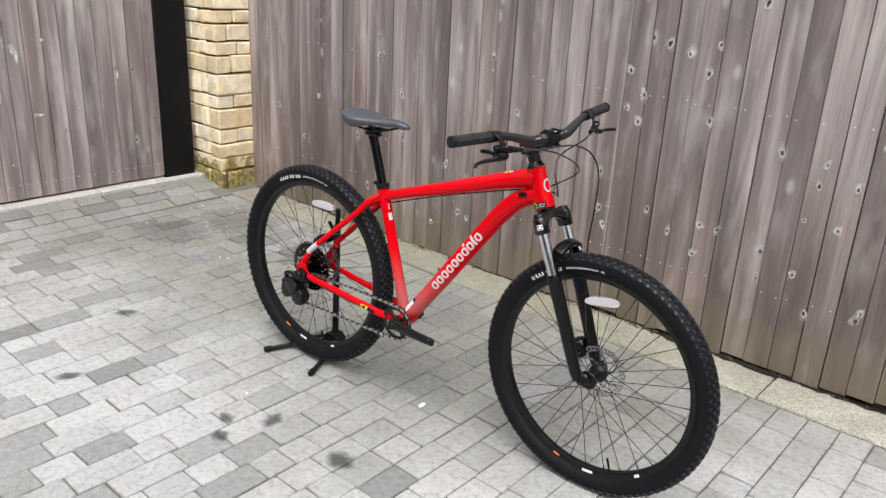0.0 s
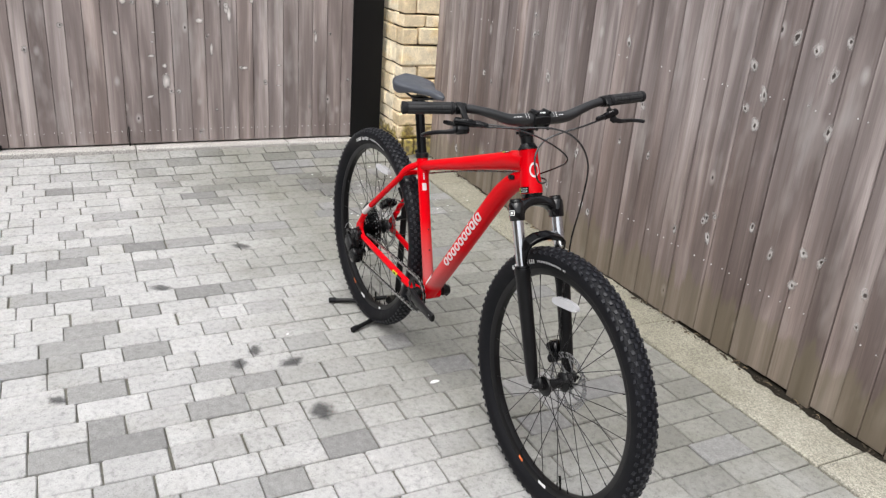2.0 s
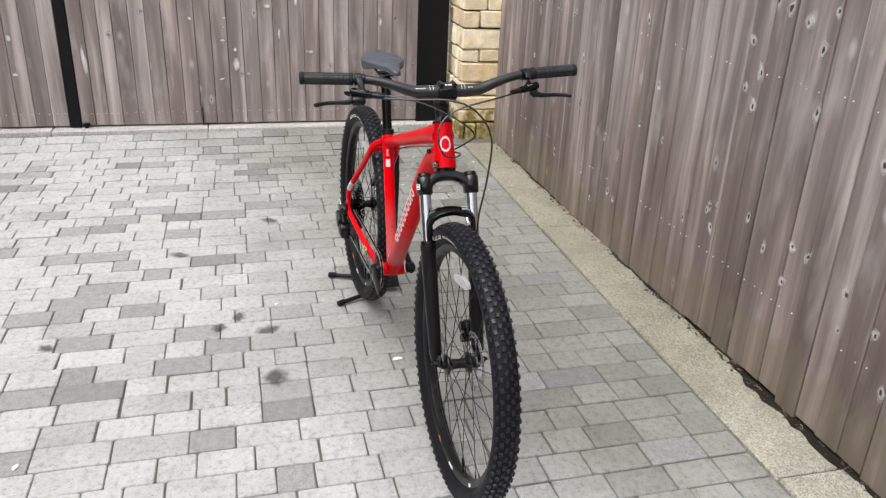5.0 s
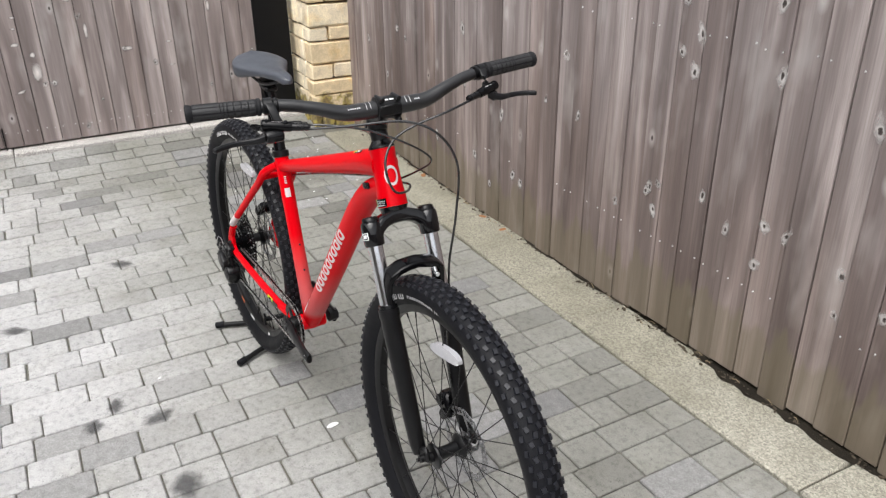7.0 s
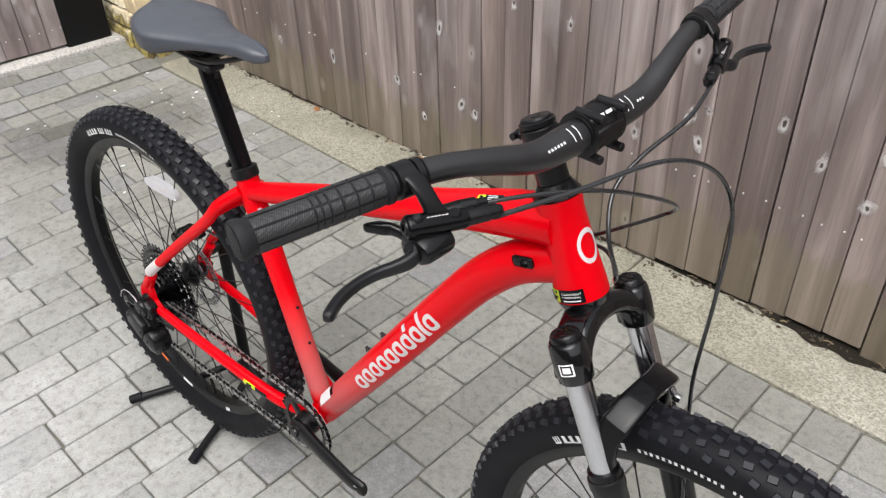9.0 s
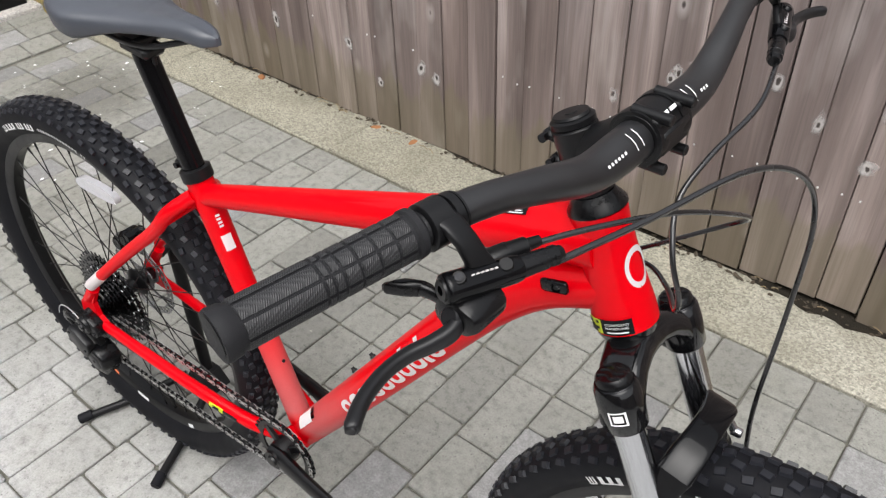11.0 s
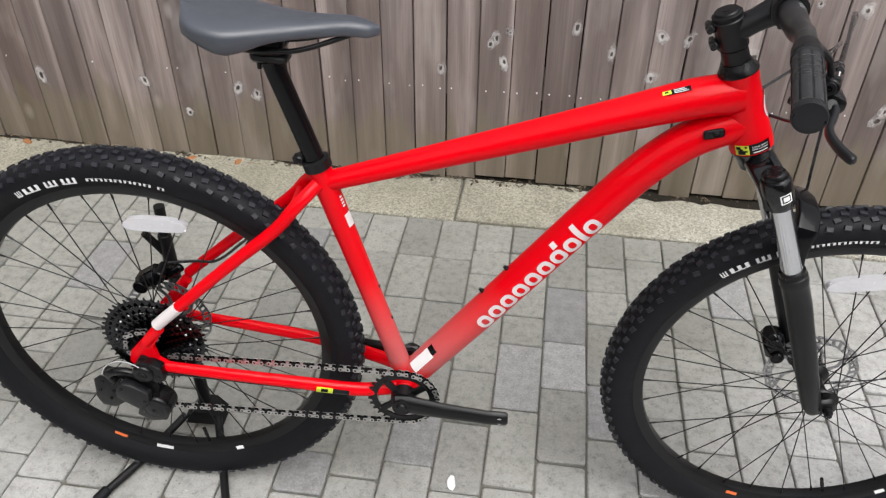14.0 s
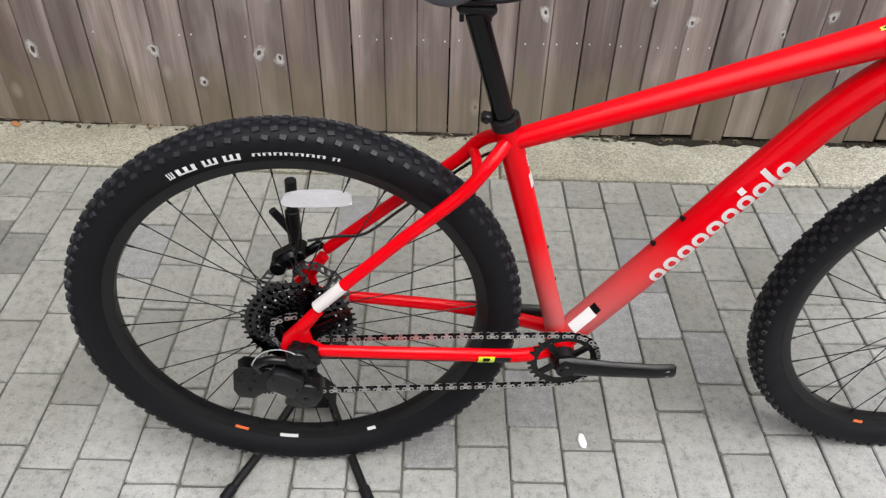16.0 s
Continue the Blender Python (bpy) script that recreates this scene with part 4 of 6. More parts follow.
def wheel(name, centre, m, rear, label_at, rim_at, label):
    """Rim with its tyre, spokes, hub, rotor, reflector and valve."""
    at = m @ Matrix.Translation(centre) @ Matrix.Translation((0, 0, 0) if rear else (0, -0.001, -0.006)) @ Matrix.Scale(1.0 if rear else 0.974, 4)
    prof = [(0.3170, -0.0145), (0.3170, -0.0120), (0.3060, -0.0110), (0.3060, 0.0110), (0.3170, 0.0120), (0.3170, 0.0145), (0.3040, 0.0142), (0.2975, 0.0095), (0.2960, 0.0), (0.2975, -0.0095), (0.3040, -0.0142)]
    rim = part(name, Build().lathe(prof, seg=128, closed=True), SATIN, bike, label, at)
    tp = [(0.3120, -0.0120), (0.3175, -0.0165), (0.3250, -0.0235), (0.3345, -0.0282), (0.3455, -0.0298), (0.3570, -0.0278), (0.3645, -0.0212), (0.3682, -0.0105), (0.3694, 0.0)]
    tp = tp + [(r_, -y) for r_, y in reversed(tp[:-1])]
    part("tyre", Build().lathe(tp, seg=128, closed=True), RUBBER, rim, "black knobbly rubber tyre")
    tagged(part("tread", knobs(), TREAD, rim, "rows of small square tread knobs", smooth=0), kind="stuff")
    pr = Build()
    for a0, da, th in label_at:
        if th:
            for k in range(3):
                label_arc(pr, a0 - da * 0.32 * k, a0 - da * (0.32 * k + 0.16), 0.3295, 0.3405, -1)
            label_arc(pr, a0, a0 - da * 0.80, 0.3295, 0.3322, -1)
        else:
            label_arc(pr, a0, a0 - da * 0.25, 0.3325, 0.3380, -1)
            label_arc(pr, a0 - da * 0.55, a0 - da * 0.8, 0.3325, 0.3380, -1)
            label_arc(pr, a0, a0 - da * 0.8, 0.3366, 0.3380, -1)
    part("tyre_print", pr, WHITE, rim, "white blocks on the sidewall")
    for a0, da in rim_at:
        pr = Build()
        label_arc(pr, a0, a0 - da, 0.3040, 0.3125, -1, 0.0152)
        part("rim_print", pr, WHITE, rim, "white mark on the rim")
    pr = Build()
    label_arc(pr, rim_at[0][0] - (17.5 if rear else 22), rim_at[0][0] - (22.3 if rear else 26), 0.3040, 0.3110, -1, 0.0152)
    part("rim_sticker", pr, ORANGE, rim, "small orange rim sticker")
    left, right = (0.030, -0.020) if rear else (0.026, -0.034)
    wide = 0.0675 if rear else 0.050
    hb = Build().lathe([(0.006, -wide), (0.011, -wide), (0.011, right - 0.006), (0.026, right - 0.0035), (0.028, right), (0.026, right + 0.0035), (0.0145, right + 0.010), (0.013, 0.0), (0.0145, left - 0.010), (0.026, left - 0.0035), (0.028, left), (0.026, left + 0.0035), (0.016, left + 0.008), (0.012, wide), (0.006, wide)], seg=32)
    part("hub", hb, SATIN, rim)
    one = Build().rod((0, 0, 0), (0, 0, 1), 0.00105, seg=6)
    one.tube([(0, 0, 0.953), (0, 0, 1.0)], 0.0019, 6)
    spoke_mesh = one.mesh("spoke", SATIN)
    for i in range(32):
        side = left if i % 2 else right
        a_ = radians(i * 11.25 + 3)
        ha = a_ + radians(56 if (i // 2) % 2 else -56)
        p0 = Vector((0.0255 * math.cos(ha), side, 0.0255 * math.sin(ha)))
        p1 = Vector((0.2975 * math.cos(a_), (0.003 if i % 2 else -0.003), 0.2975 * math.sin(a_)))
        d_ = p1 - p0
        o = new("spoke", spoke_mesh)
        o.parent = rim
        o.matrix_basis = Matrix.LocRotScale(p0, d_.to_track_quat("Z", "Y"), (1, 1, d_.length))
    ry = 0.0445 if rear else 0.0415
    rot, arms = Build(), []
    # a wavy braking band: two thin hoops joined by slanted bridges, so that slots stay open between them
    n_ = 144

    def hoop(r0, r1, wave):
        vs = []
        for y in (ry - 0.0009, ry + 0.0009):
            for k in range(n_):
                w0 = 2 * math.pi * k / n_
                rs = wave * math.sin(12 * w0)
                vs += [((r1 + rs) * math.cos(w0), y, (r1 + rs) * math.sin(w0)), ((r0 + rs) * math.cos(w0), y, (r0 + rs) * math.sin(w0))]
        fs, o = [], 2 * n_
        for k in range(n_):
            q = (k + 1) % n_
            a_, b_, c_, d_ = 2 * k, 2 * k + 1, 2 * q + 1, 2 * q
            fs += [(a_, b_, c_, d_), (a_ + o, d_ + o, c_ + o, b_ + o), (a_, d_, d_ + o, a_ + o), (b_, b_ + o, c_ + o, c_)]
        rot.add(vs, fs)

    hoop(0.0640, 0.0672, 0.0008)
    hoop(0.0762, 0.0802, 0.0012)
    for k in range(36):
        w0, w1 = radians(10 * k), radians(10 * k + 5)
        c0, c1 = Vector((0.0662 * math.cos(w0), ry, 0.0662 * math.sin(w0))), Vector((0.0772 * math.cos(w1), ry, 0.0772 * math.sin(w1)))
        rot.tube([c0, c1], [0.0030, 0.0030], 8, flat=0.28)
    for k in range(6):
        w0, w1 = radians(60 * k), radians(60 * k + 38)
        arms.append([(0.022 * math.cos(w0), ry, 0.022 * math.sin(w0)), (0.045 * math.cos((w0 + w1) / 2), ry, 0.045 * math.sin((w0 + w1) / 2)), (0.066 * math.cos(w1), ry, 0.066 * math.sin(w1))])
    part("brake_rotor", rot, ROTOR, rim, "perforated steel brake rotor", smooth=30)
    part("rotor_carrier", Build().lathe([(0.015, ry - 0.001), (0.027, ry - 0.001), (0.027, ry + 0.001), (0.015, ry + 0.001)], seg=32, closed=True), ROTOR, rim)
    for pts in arms:
        part("rotor_arm", Build().tube(pts, [0.005, 0.0035, 0.005], 8, flat=0.25), ROTOR, rim)
    return rim, at


def reflector(rim, angle, r_mid, lean):
    a_ = radians(angle)
    o = []
    for k in range(20):
        q = 2 * math.pi * k / 20
        c_, s_ = math.cos(q), math.sin(q)
        o.append((0.053 * math.copysign(abs(c_) ** 0.7, c_), 0.0125 * math.copysign(abs(s_) ** 0.75, s_) - 0.003 * abs(c_) ** 2))
    ob = part("reflector", Build().prism(o, -0.013, -0.002), REFLECT, rim, "clear white spoke reflector")
    ob.matrix_basis = pose(r_mid * math.cos(a_), 0, r_mid * math.sin(a_), 0, -lean, 0)
    return ob


def valve(rim, angle):
    w0 = radians(angle)
    e = Vector((math.cos(w0), 0, math.sin(w0)))
    part("valve", Build().rod(e * 0.298, e * 0.262, 0.0028, seg=10).rod(e * 0.280, e * 0.258, 0.0040, 0.0034, seg=10), PLASTIC, rim)


bars_r = [(117.5, 2.2, 1), (114.8, 6.4, 1), (107.8, 4.6, 1), (102.6, 5.2, 1)] + [(95.6 - 2.55 * k, 2.5, 0) for k in range(7)] + [(76.6, 2.2, 0)]
rear_wheel, rear_at = wheel("rear_wheel", REAR, Matrix.Identity(4), True, bars_r, [(-95.8, 6.3), (-67.8, 3.0)], "black rear wheel with wire spokes")
reflector(rear_wheel, 79, 0.248, 0)
valve(rear_wheel, -82)
bars_f = [(a_ + 14, d_, t_) for a_, d_, t_ in bars_r]
front_wheel, front_at = wheel("front_wheel", FRONT, FORK_TURN, False, bars_f, [(-81.5, 6.5), (-52, 3.2)], "black front wheel with wire spokes")
reflector(front_wheel, 90, 0.241, 10)
valve(front_wheel, -72)

# cassette, rear axle ends
cas = Build()
for i, tth in enumerate((46, 40, 34, 30, 26, 23, 20, 17, 15, 13, 11)):
    rr = tth * 0.0127 / (2 * math.pi)
    y = -0.0215 - 0.0037 * i
    gear(cas, tth, rr - 0.0035, rr + 0.0028, y - 0.0009, y + 0.0009, (0, 0, 0), hole=max(0.012, rr - 0.016))
    if rr > 0.04:
        for k in range(6):
            w0 = radians(60 * k + 9 * i)
            cas.box((0.5 * (rr - 0.005 + 0.018) * math.cos(w0), y, 0.5 * (rr - 0.005 + 0.018) * math.sin(w0)), (rr - 0.022, 0.0018, 0.010), Matrix.Rotation(-w0, 4, "Y"))
cas.lathe([(0.010, -0.063), (0.0185, -0.063), (0.0185, -0.021), (0.010, -0.021)], seg=24, closed=True)
# bright steel studs stand in for glints on the dark sprockets
glints = Build()
for ring_r, cnt, y in ((0.078, 20, -0.0235), (0.066, 18, -0.0275), (0.054, 14, -0.0310), (0.044, 12, -0.0350)):
    for k in range(cnt):
        w0 = 2 * math.pi * (k + 0.3 * ring_r * 100) / cnt
        q = REAR + Vector((ring_r * math.cos(w0), y, ring_r * math.sin(w0)))
        glints.rod(q, q + Vector((0, -0.0012, 0)), 0.0024, 0.0018, 6)
part("cassette", cas, CASSETTE, bike, "black eleven-speed cassette", Matrix.Translation(REAR), smooth=30)
tagged(part("sprocket_rivet", glints, STEEL, bike, "bright studs standing for glints between the sprockets"), kind="stuff")
for s in (-1, 1):
    b = Build().rod(REAR + Vector((0, s * 0.068, 0)), REAR + Vector((0, s * 0.077, 0)), 0.0095, 0.0085, 14).rod(REAR + Vector((0, s * 0.077, 0)), REAR + Vector((0, s * 0.083, 0)), 0.005, seg=12)
    part("axle_end", b, SATIN, bike)

# crankset
RING_Y = -0.049
b = Build()
gear(b, 30, 0.0570, 0.0632, RING_Y - 0.0015, RING_Y + 0.0015, BB, hole=0.046)
for k in range(4):
    w0 = radians(90 * k + 38)
    b.box(BB + Vector((0.034 * math.cos(w0), RING_Y, 0.034 * math.sin(w0))), (0.034, 0.006, 0.014), Matrix.Rotation(-w0, 4, "Y"), 0.002)
b.rod(BB + Vector((0, -0.040, 0)), BB + Vector((0, -0.060, 0)), 0.0235, 0.021, 28)
part("chainring", b, SATIN, bike, "black thirty-tooth chainring", smooth=30)


def crank(s, back):
    """One arm: boss, tapering blade, eye with a threaded hole."""
    bld = Build()
    d_ = Vector((-1 if back else 1, 0, 0.02)).normalized()
    y0, y1 = s * 0.064, s * 0.083
    pts = [BB + Vector((0, y0, 0)) - d_ * 0.012, BB + Vector((0, y0, 0)) + d_ * 0.012, BB + Vector((0, (y0 + y1) / 2, -0.001)) + d_ * 0.075, BB + Vector((0, y1, 0)) + d_ * 0.150, BB + Vector((0, y1, 0)) + d_ * 0.180, BB + Vector((0, y1, 0)) + d_ * 0.1845]
    bld.tube(pts, [0.0185, 0.0195, 0.0168, 0.0152, 0.0150, 0.0115], 12, flat=0.56)
    bld.rod(BB + Vector((0, s * 0.050, 0)), BB + Vector((0, s * 0.0745, 0)), 0.0185, 0.0165, 24)
    arm = part("crank_arm", bld, SATIN, bike, "black crank arm without a pedal")
    e = BB + Vector((0, y1, 0)) + d_ * 0.170
    part("pedal_eye", Build().lathe([(0.0042, -0.0076), (0.0070, -0.0076), (0.0070, 0.0076), (0.0042, 0.0076)], e, 20, True).rod(e + Vector((0, -0.004, 0)), e + Vector((0, 0.004, 0)), 0.0045, seg=14), STEEL, arm, "bare metal pedal thread")
    part("crank_bolt", Build().rod(BB + Vector((0, s * 0.074, 0)), BB + Vector((0, s * 0.078, 0)), 0.0105, 0.009, 18), SATIN, arm)


crank(-1, False)
crank(1, True)

# chain: upper run, ring, lower run through the cage
P_LOW, P_UP = Vector((-0.957, -0.048, 0.262)), Vector((-0.879, -0.047, 0.316))
chain_line = [(-0.845, -0.0465, REAR.z - 0.030 + 0.018), (-0.60, -0.0475, 0.3665), (BB.x - 0.02, RING_Y, BB.z + 0.0605)]
for k in range(13):
    w0 = radians(95 - k * 15.5)
    chain_line.append((BB.x + 0.0606 * math.cos(w0), RING_Y, BB.z + 0.0606 * math.sin(w0)))
chain_line += [(-0.62, -0.0485, 0.2415), (-0.945, -0.048, 0.2385), (-0.970, -0.048, 0.241), (-0.982, -0.048, 0.258), (-0.974, -0.048, 0.281), (-0.952, -0.048, 0.287), (-0.905, -0.047, 0.291), (-0.880, -0.047, 0.291), (-0.857, -0.047, 0.303), (-0.855, -0.047, 0.328), (-0.872, -0.0465, 0.342), (-0.895, -0.0465, 0.352), (-0.909, -0.0465, 0.375), (-0.903, -0.0465, 0.405), (-0.872, -0.0465, 0.419), (-0.845, -0.0465, 0.402)]
raw = [Vector(p) for p in chain_line]
out_, carry = [raw[0]], 0.0
for p_, q_ in zip(raw, raw[1:]):
    ln = (q_ - p_).length
    s_ = 0.0127 - carry
    while s_ <= ln:
        out_.append(p_.lerp(q_, s_ / ln))
        s_ += 0.0127
    carry = (ln - (s_ - 0.0127))
plates, inner, pins = Build(), Build(), Build()
for i, (p_, q_) in enumerate(zip(out_, out_[1:])):
    d_ = (q_ - p_).normalized()
    n_ = Vector((-d_.z, 0, d_.x))
    gap = 0.0032 if i % 2 else 0.0020
    hh = 0.0043 if i % 2 else 0.0039
    for s in (-1, 1):
        o = []
        for a_, e in ((-0.0035, 0.6), (-0.001, 1.0), (0.0064, 0.66), (0.0137, 1.0), (0.0162, 0.6)):
            o.append((a_, hh * e))
        o += [(a_, -h_) for a_, h_ in reversed(o)]
        vs = [p_ + d_ * a_ + n_ * h_ + Vector((0, s * (gap + t_), 0)) for t_ in (0.0, 0.0009) for a_, h_ in o]
        m_ = len(o)
        (plates if i % 2 else inner).add(vs, [tuple(range(m_)), tuple(reversed(range(m_, 2 * m_)))] + [(k, k + m_, (k + 1) % m_ + m_, (k + 1) % m_) for k in range(m_)])
    pins.rod(p_ + Vector((0, -0.0044, 0)), p_ + Vector((0, 0.0044, 0)), 0.0020, seg=8)
ch = part("chain", plates, CHAINM, bike, "grey steel roller chain", smooth=30)
tagged(part("roller_pin", pins, DARKSTEEL, ch), kind="stuff")
tagged(part("inner_link", inner, DARKSTEEL, ch, smooth=30), kind="stuff")

# rear derailleur
b = Build().rod((-0.864, -0.066, 0.362), (-0.864, -0.096, 0.360), 0.0210, 0.0190, 24, 0.003)
b.prism([(-0.888, 0.352), (-0.874, 0.338), (-0.842, 0.338), (-0.828, 0.350), (-0.832, 0.372), (-0.848, 0.382), (-0.868, 0.380)], -0.090, -0.070)
der = part("rear_derailleur", b, PLASTIC, bike, "black rear derailleur", smooth=40, bev=0.002)
part("mounting_bolt", Build().rod((-0.864, -0.095, 0.360), (-0.864, -0.0985, 0.360), 0.0085, 0.0075, 12).rod((-0.864, -0.098, 0.360), (-0.864, -0.0992, 0.360), 0.0040, seg=6), DARKSTEEL, der)
b = Build().prism([(-0.9040, 0.3440), (-0.8860, 0.3400), (-0.8580, 0.3220), (-0.8600, 0.3060), (-0.8780, 0.2800), (-0.8900, 0.2880), (-0.9180, 0.3080), (-0.9160, 0.3300)], -0.104, -0.088)
part("link_plate", b, LINK, der, "dark grey outer link of the derailleur", smooth=40, bev=0.003)
b = Build().prism([(-0.9000, 0.3520), (-0.8640, 0.3360), (-0.8520, 0.3080), (-0.8660, 0.2980), (-0.9100, 0.3240)], -0.082, -0.070)
part("link_plate", b, SATIN, der, "satin black inner link of the derailleur", smooth=40, bev=0.002)
part("cable_arm", Build().tube(curve([(-0.880, -0.084, 0.352), (-0.910, -0.086, 0.358), (-0.932, -0.084, 0.346), (-0.926, -0.080, 0.328)], 5), [0.0075] * 16, 12), PLASTIC, der)
b = Build().rod((-0.857, -0.060, 0.281), (-0.857, -0.100, 0.281), 0.0290, 0.0265, 26, 0.004)
b.prism([(-0.884, 0.292), (-0.860, 0.308), (-0.838, 0.300), (-0.830, 0.276), (-0.844, 0.248), (-0.872, 0.244), (-0.896, 0.258)], -0.094, -0.064)
part("clutch_housing", b, PLASTIC, der, "black clutch housing of the derailleur", smooth=40, bev=0.0025)
part("clutch_cover", Build().lathe([(0.004, -0.1010), (0.0150, -0.1010), (0.0170, -0.0995)], (-0.857, 0, 0.281), 24), LINK, der)
cage = [(-0.9790, 0.3080), (-0.9660, 0.3180), (-0.9400, 0.3130), (-0.8860, 0.2980), (-0.8620, 0.2800), (-0.8660, 0.2620), (-0.9340, 0.2520), (-0.9540, 0.2390), (-0.9780, 0.2420), (-0.9850, 0.2620)]
for dy, shrink in ((-0.0620, 1.0), (-0.0360, 0.94)):
    o = [(-0.925 + (px + 0.925) * shrink, 0.278 + (pz - 0.278) * shrink) for px, pz in cage]
    part("cage_plate", Build().prism(o, dy - 0.0014, dy + 0.0014), SATIN, der, "satin black cage plate", smooth=30, bev=0.0008)
for bx, bz, by in ((-0.957, 0.262, -0.0640), (-0.964, 0.303, -0.0640), (-0.945, 0.300, -0.0640), (-0.973, 0.283, -0.0640), (-0.948, 0.281, -0.0640), (-0.905, 0.332, -0.1045), (-0.868, 0.305, -0.1045), (-0.842, 0.262, -0.0950), (-0.838, 0.352, -0.0905)):
    part("pivot_bolt", Build().rod((bx, by + 0.004, bz), (bx, by - 0.0018, bz), 0.0034, 0.0028, 10), DARKSTEEL, der)
for q in (P_UP, P_LOW):
    b = Build()
    gear(b, 11, 0.0190, 0.0235, -0.0035, 0.0035, q, hole=0.006)
    part("jockey_wheel", b, PLASTIC, der, smooth=30)
cab = curve([(-0.60, -0.060, 0.320), (-0.80, -0.072, 0.345), (-0.885, -0.078, 0.352), (-0.938, -0.085, 0.352), (-0.930, -0.084, 0.332)], 6)
part("shift_cable", Build().tube(cab, 0.0023, 8), CABLE, bike)
b = Build().tube([(-0.895 + 0.045 * math.cos(radians(a_)), -0.094, 0.338 + 0.052 * math.sin(radians(a_))) for a_ in range(20, 161, 10)], 0.0009, 6)
part("cable_wire", b, STEEL, bike, "bare steel wire over the derailleur")

# rear brake
b = Build().box(REAR + Vector((-0.018, 0.050, 0.084)), (0.056, 0.038, 0.032), Matrix.Rotation(radians(-32), 4, "Y"), 0.009)
b.rod(REAR + Vector((-0.034, 0.030, 0.072)), REAR + Vector((-0.034, 0.070, 0.072)), 0.0135, seg=16, bev=0.002)
b.rod(REAR + Vector((0.004, 0.032, 0.098)), REAR + Vector((0.004, 0.068, 0.098)), 0.011, seg=14, bev=0.002)
b.box(REAR + Vector((0.020, 0.058, 0.092)), (0.05, 0.012, 0.016), Matrix.Rotation(radians(-36), 4, "Y"), 0.004)
part("rear_brake_caliper", b, GLOSS, bike, "black disc brake caliper")

# hoses along the frame
part("brake_hose", Build().tube(curve([(0.02, 0.024, 0.842), (-0.03, 0.020, 0.838), (-0.12, 0.014, 0.815), (-0.30, 0.012, 0.763), (-0.50, 0.020, 0.697), (-0.565, 0.030, 0.672), (-0.62, 0.038, 0.628), (-0.70, 0.045, 0.556), (-0.755, 0.050, 0.508), (-0.80, 0.054, 0.500), (-0.850, 0.056, 0.490)], 6), 0.0026, 8), CABLE, bike, "black hose under the top tube and along the stay")

# ---- the steered parts: headset, stem, bar, fork ----
b = Build().tube([AX0 + AXD * s for s in (0.001, 0.004, 0.012, 0.016)], [0.0265, 0.0262, 0.0205, 0.0185], 32)
part("headset_cap", b, PLASTIC, bike, at=STEER)
b = Build().tube([AX0 + AXD * s for s in (0.016, 0.0165, 0.0345, 0.035)], [0.0165, 0.0173, 0.0173, 0.0165], 28)
part("headset_spacer", b, SATIN, bike, at=STEER)
S0 = AX0 + AXD * 0.056
CL = Vector((0.0655, 0, 1.0095))
b = Build().tube([S0 - AXD * 0.0205, S0 - AXD * 0.0185, S0 + AXD * 0.0185, S0 + AXD * 0.0205], [0.0175, 0.0195, 0.0195, 0.0175], 28)
b.tube([S0.lerp(CL, 0.0), S0.lerp(CL, 0.45), S0.lerp(CL, 0.80)], [0.0165, 0.0150, 0.0175], 24, flat=1.1)
b.rod(CL + Vector((0, -0.023, 0)), CL + Vector((0, 0.023, 0)), 0.0212, seg=28, bev=0.002)
for z in (-0.011, 0.012):
    q = S0 + AXD * z + Vector((-0.021, 0, -0.006))
    b.box(q, (0.014, 0.022, 0.010), bev=0.003)
stem = part("stem", b, SATIN, bike, "black handlebar stem", STEER)
for z in (-0.011, 0.012):
    q = S0 + AXD * z + Vector((-0.0235, 0, -0.006))
    part("stem_bolt", Build().rod(q + Vector((0, -0.016, 0)), q + Vector((0, 0.012, 0)), 0.0040, seg=12), DARKSTEEL, stem)
face = Build()
for y in (-0.0165, 0.0165):
    face.lathe([(0.0165, y - 0.0065), (0.0222, y - 0.0060), (0.0226, y), (0.0222, y + 0.0060), (0.0165, y + 0.0065)], CL, 32)
face.box(CL + Vector((0.0190, 0, 0.0)), (0.006, 0.040, 0.020), bev=0.002)
part("faceplate", face, SATIN, stem, "black two-band bar clamp")
pr = Build().box(CL + Vector((0.0125, -0.004, 0.0182)), (0.0030, 0.0060, 0.0006), Matrix.Rotation(radians(45), 4, "Y")).box(CL + Vector((0.0125, 0.006, 0.0182)), (0.0030, 0.0085, 0.0006), Matrix.Rotation(radians(45), 4, "Y"))
part("faceplate_print", pr, WHITE, stem, "small white marks on the clamp")
for y in (-0.0165, 0.0165):
    for z in (-0.0205, 0.0205):
        q = CL + Vector((0.012, y, z))
        part("faceplate_bolt", Build().rod(q + Vector((-0.020, 0, 0)), q + Vector((0.0125, 0, 0)), 0.0046, seg=12, bev=0.0008).box(q + Vector((-0.004, 0, -0.25 * z)), (0.018, 0.011, 0.012), bev=0.003), SATIN, stem)
tc = S0 + AXD * 0.0205
part("top_cap", Build().tube([tc, tc + AXD * 0.001, tc + AXD * 0.0055, tc + AXD * 0.0075], [0.0165, 0.0192, 0.0192, 0.0165], 28).tube([tc + AXD * 0.0075, tc + AXD * 0.0080, tc + AXD * 0.0100], [0.0150, 0.0165, 0.0150], 28).rod(tc + AXD * 0.009, tc + AXD * 0.0108, 0.0055, 0.005, 14), ANOD, stem, "black steerer top cap")
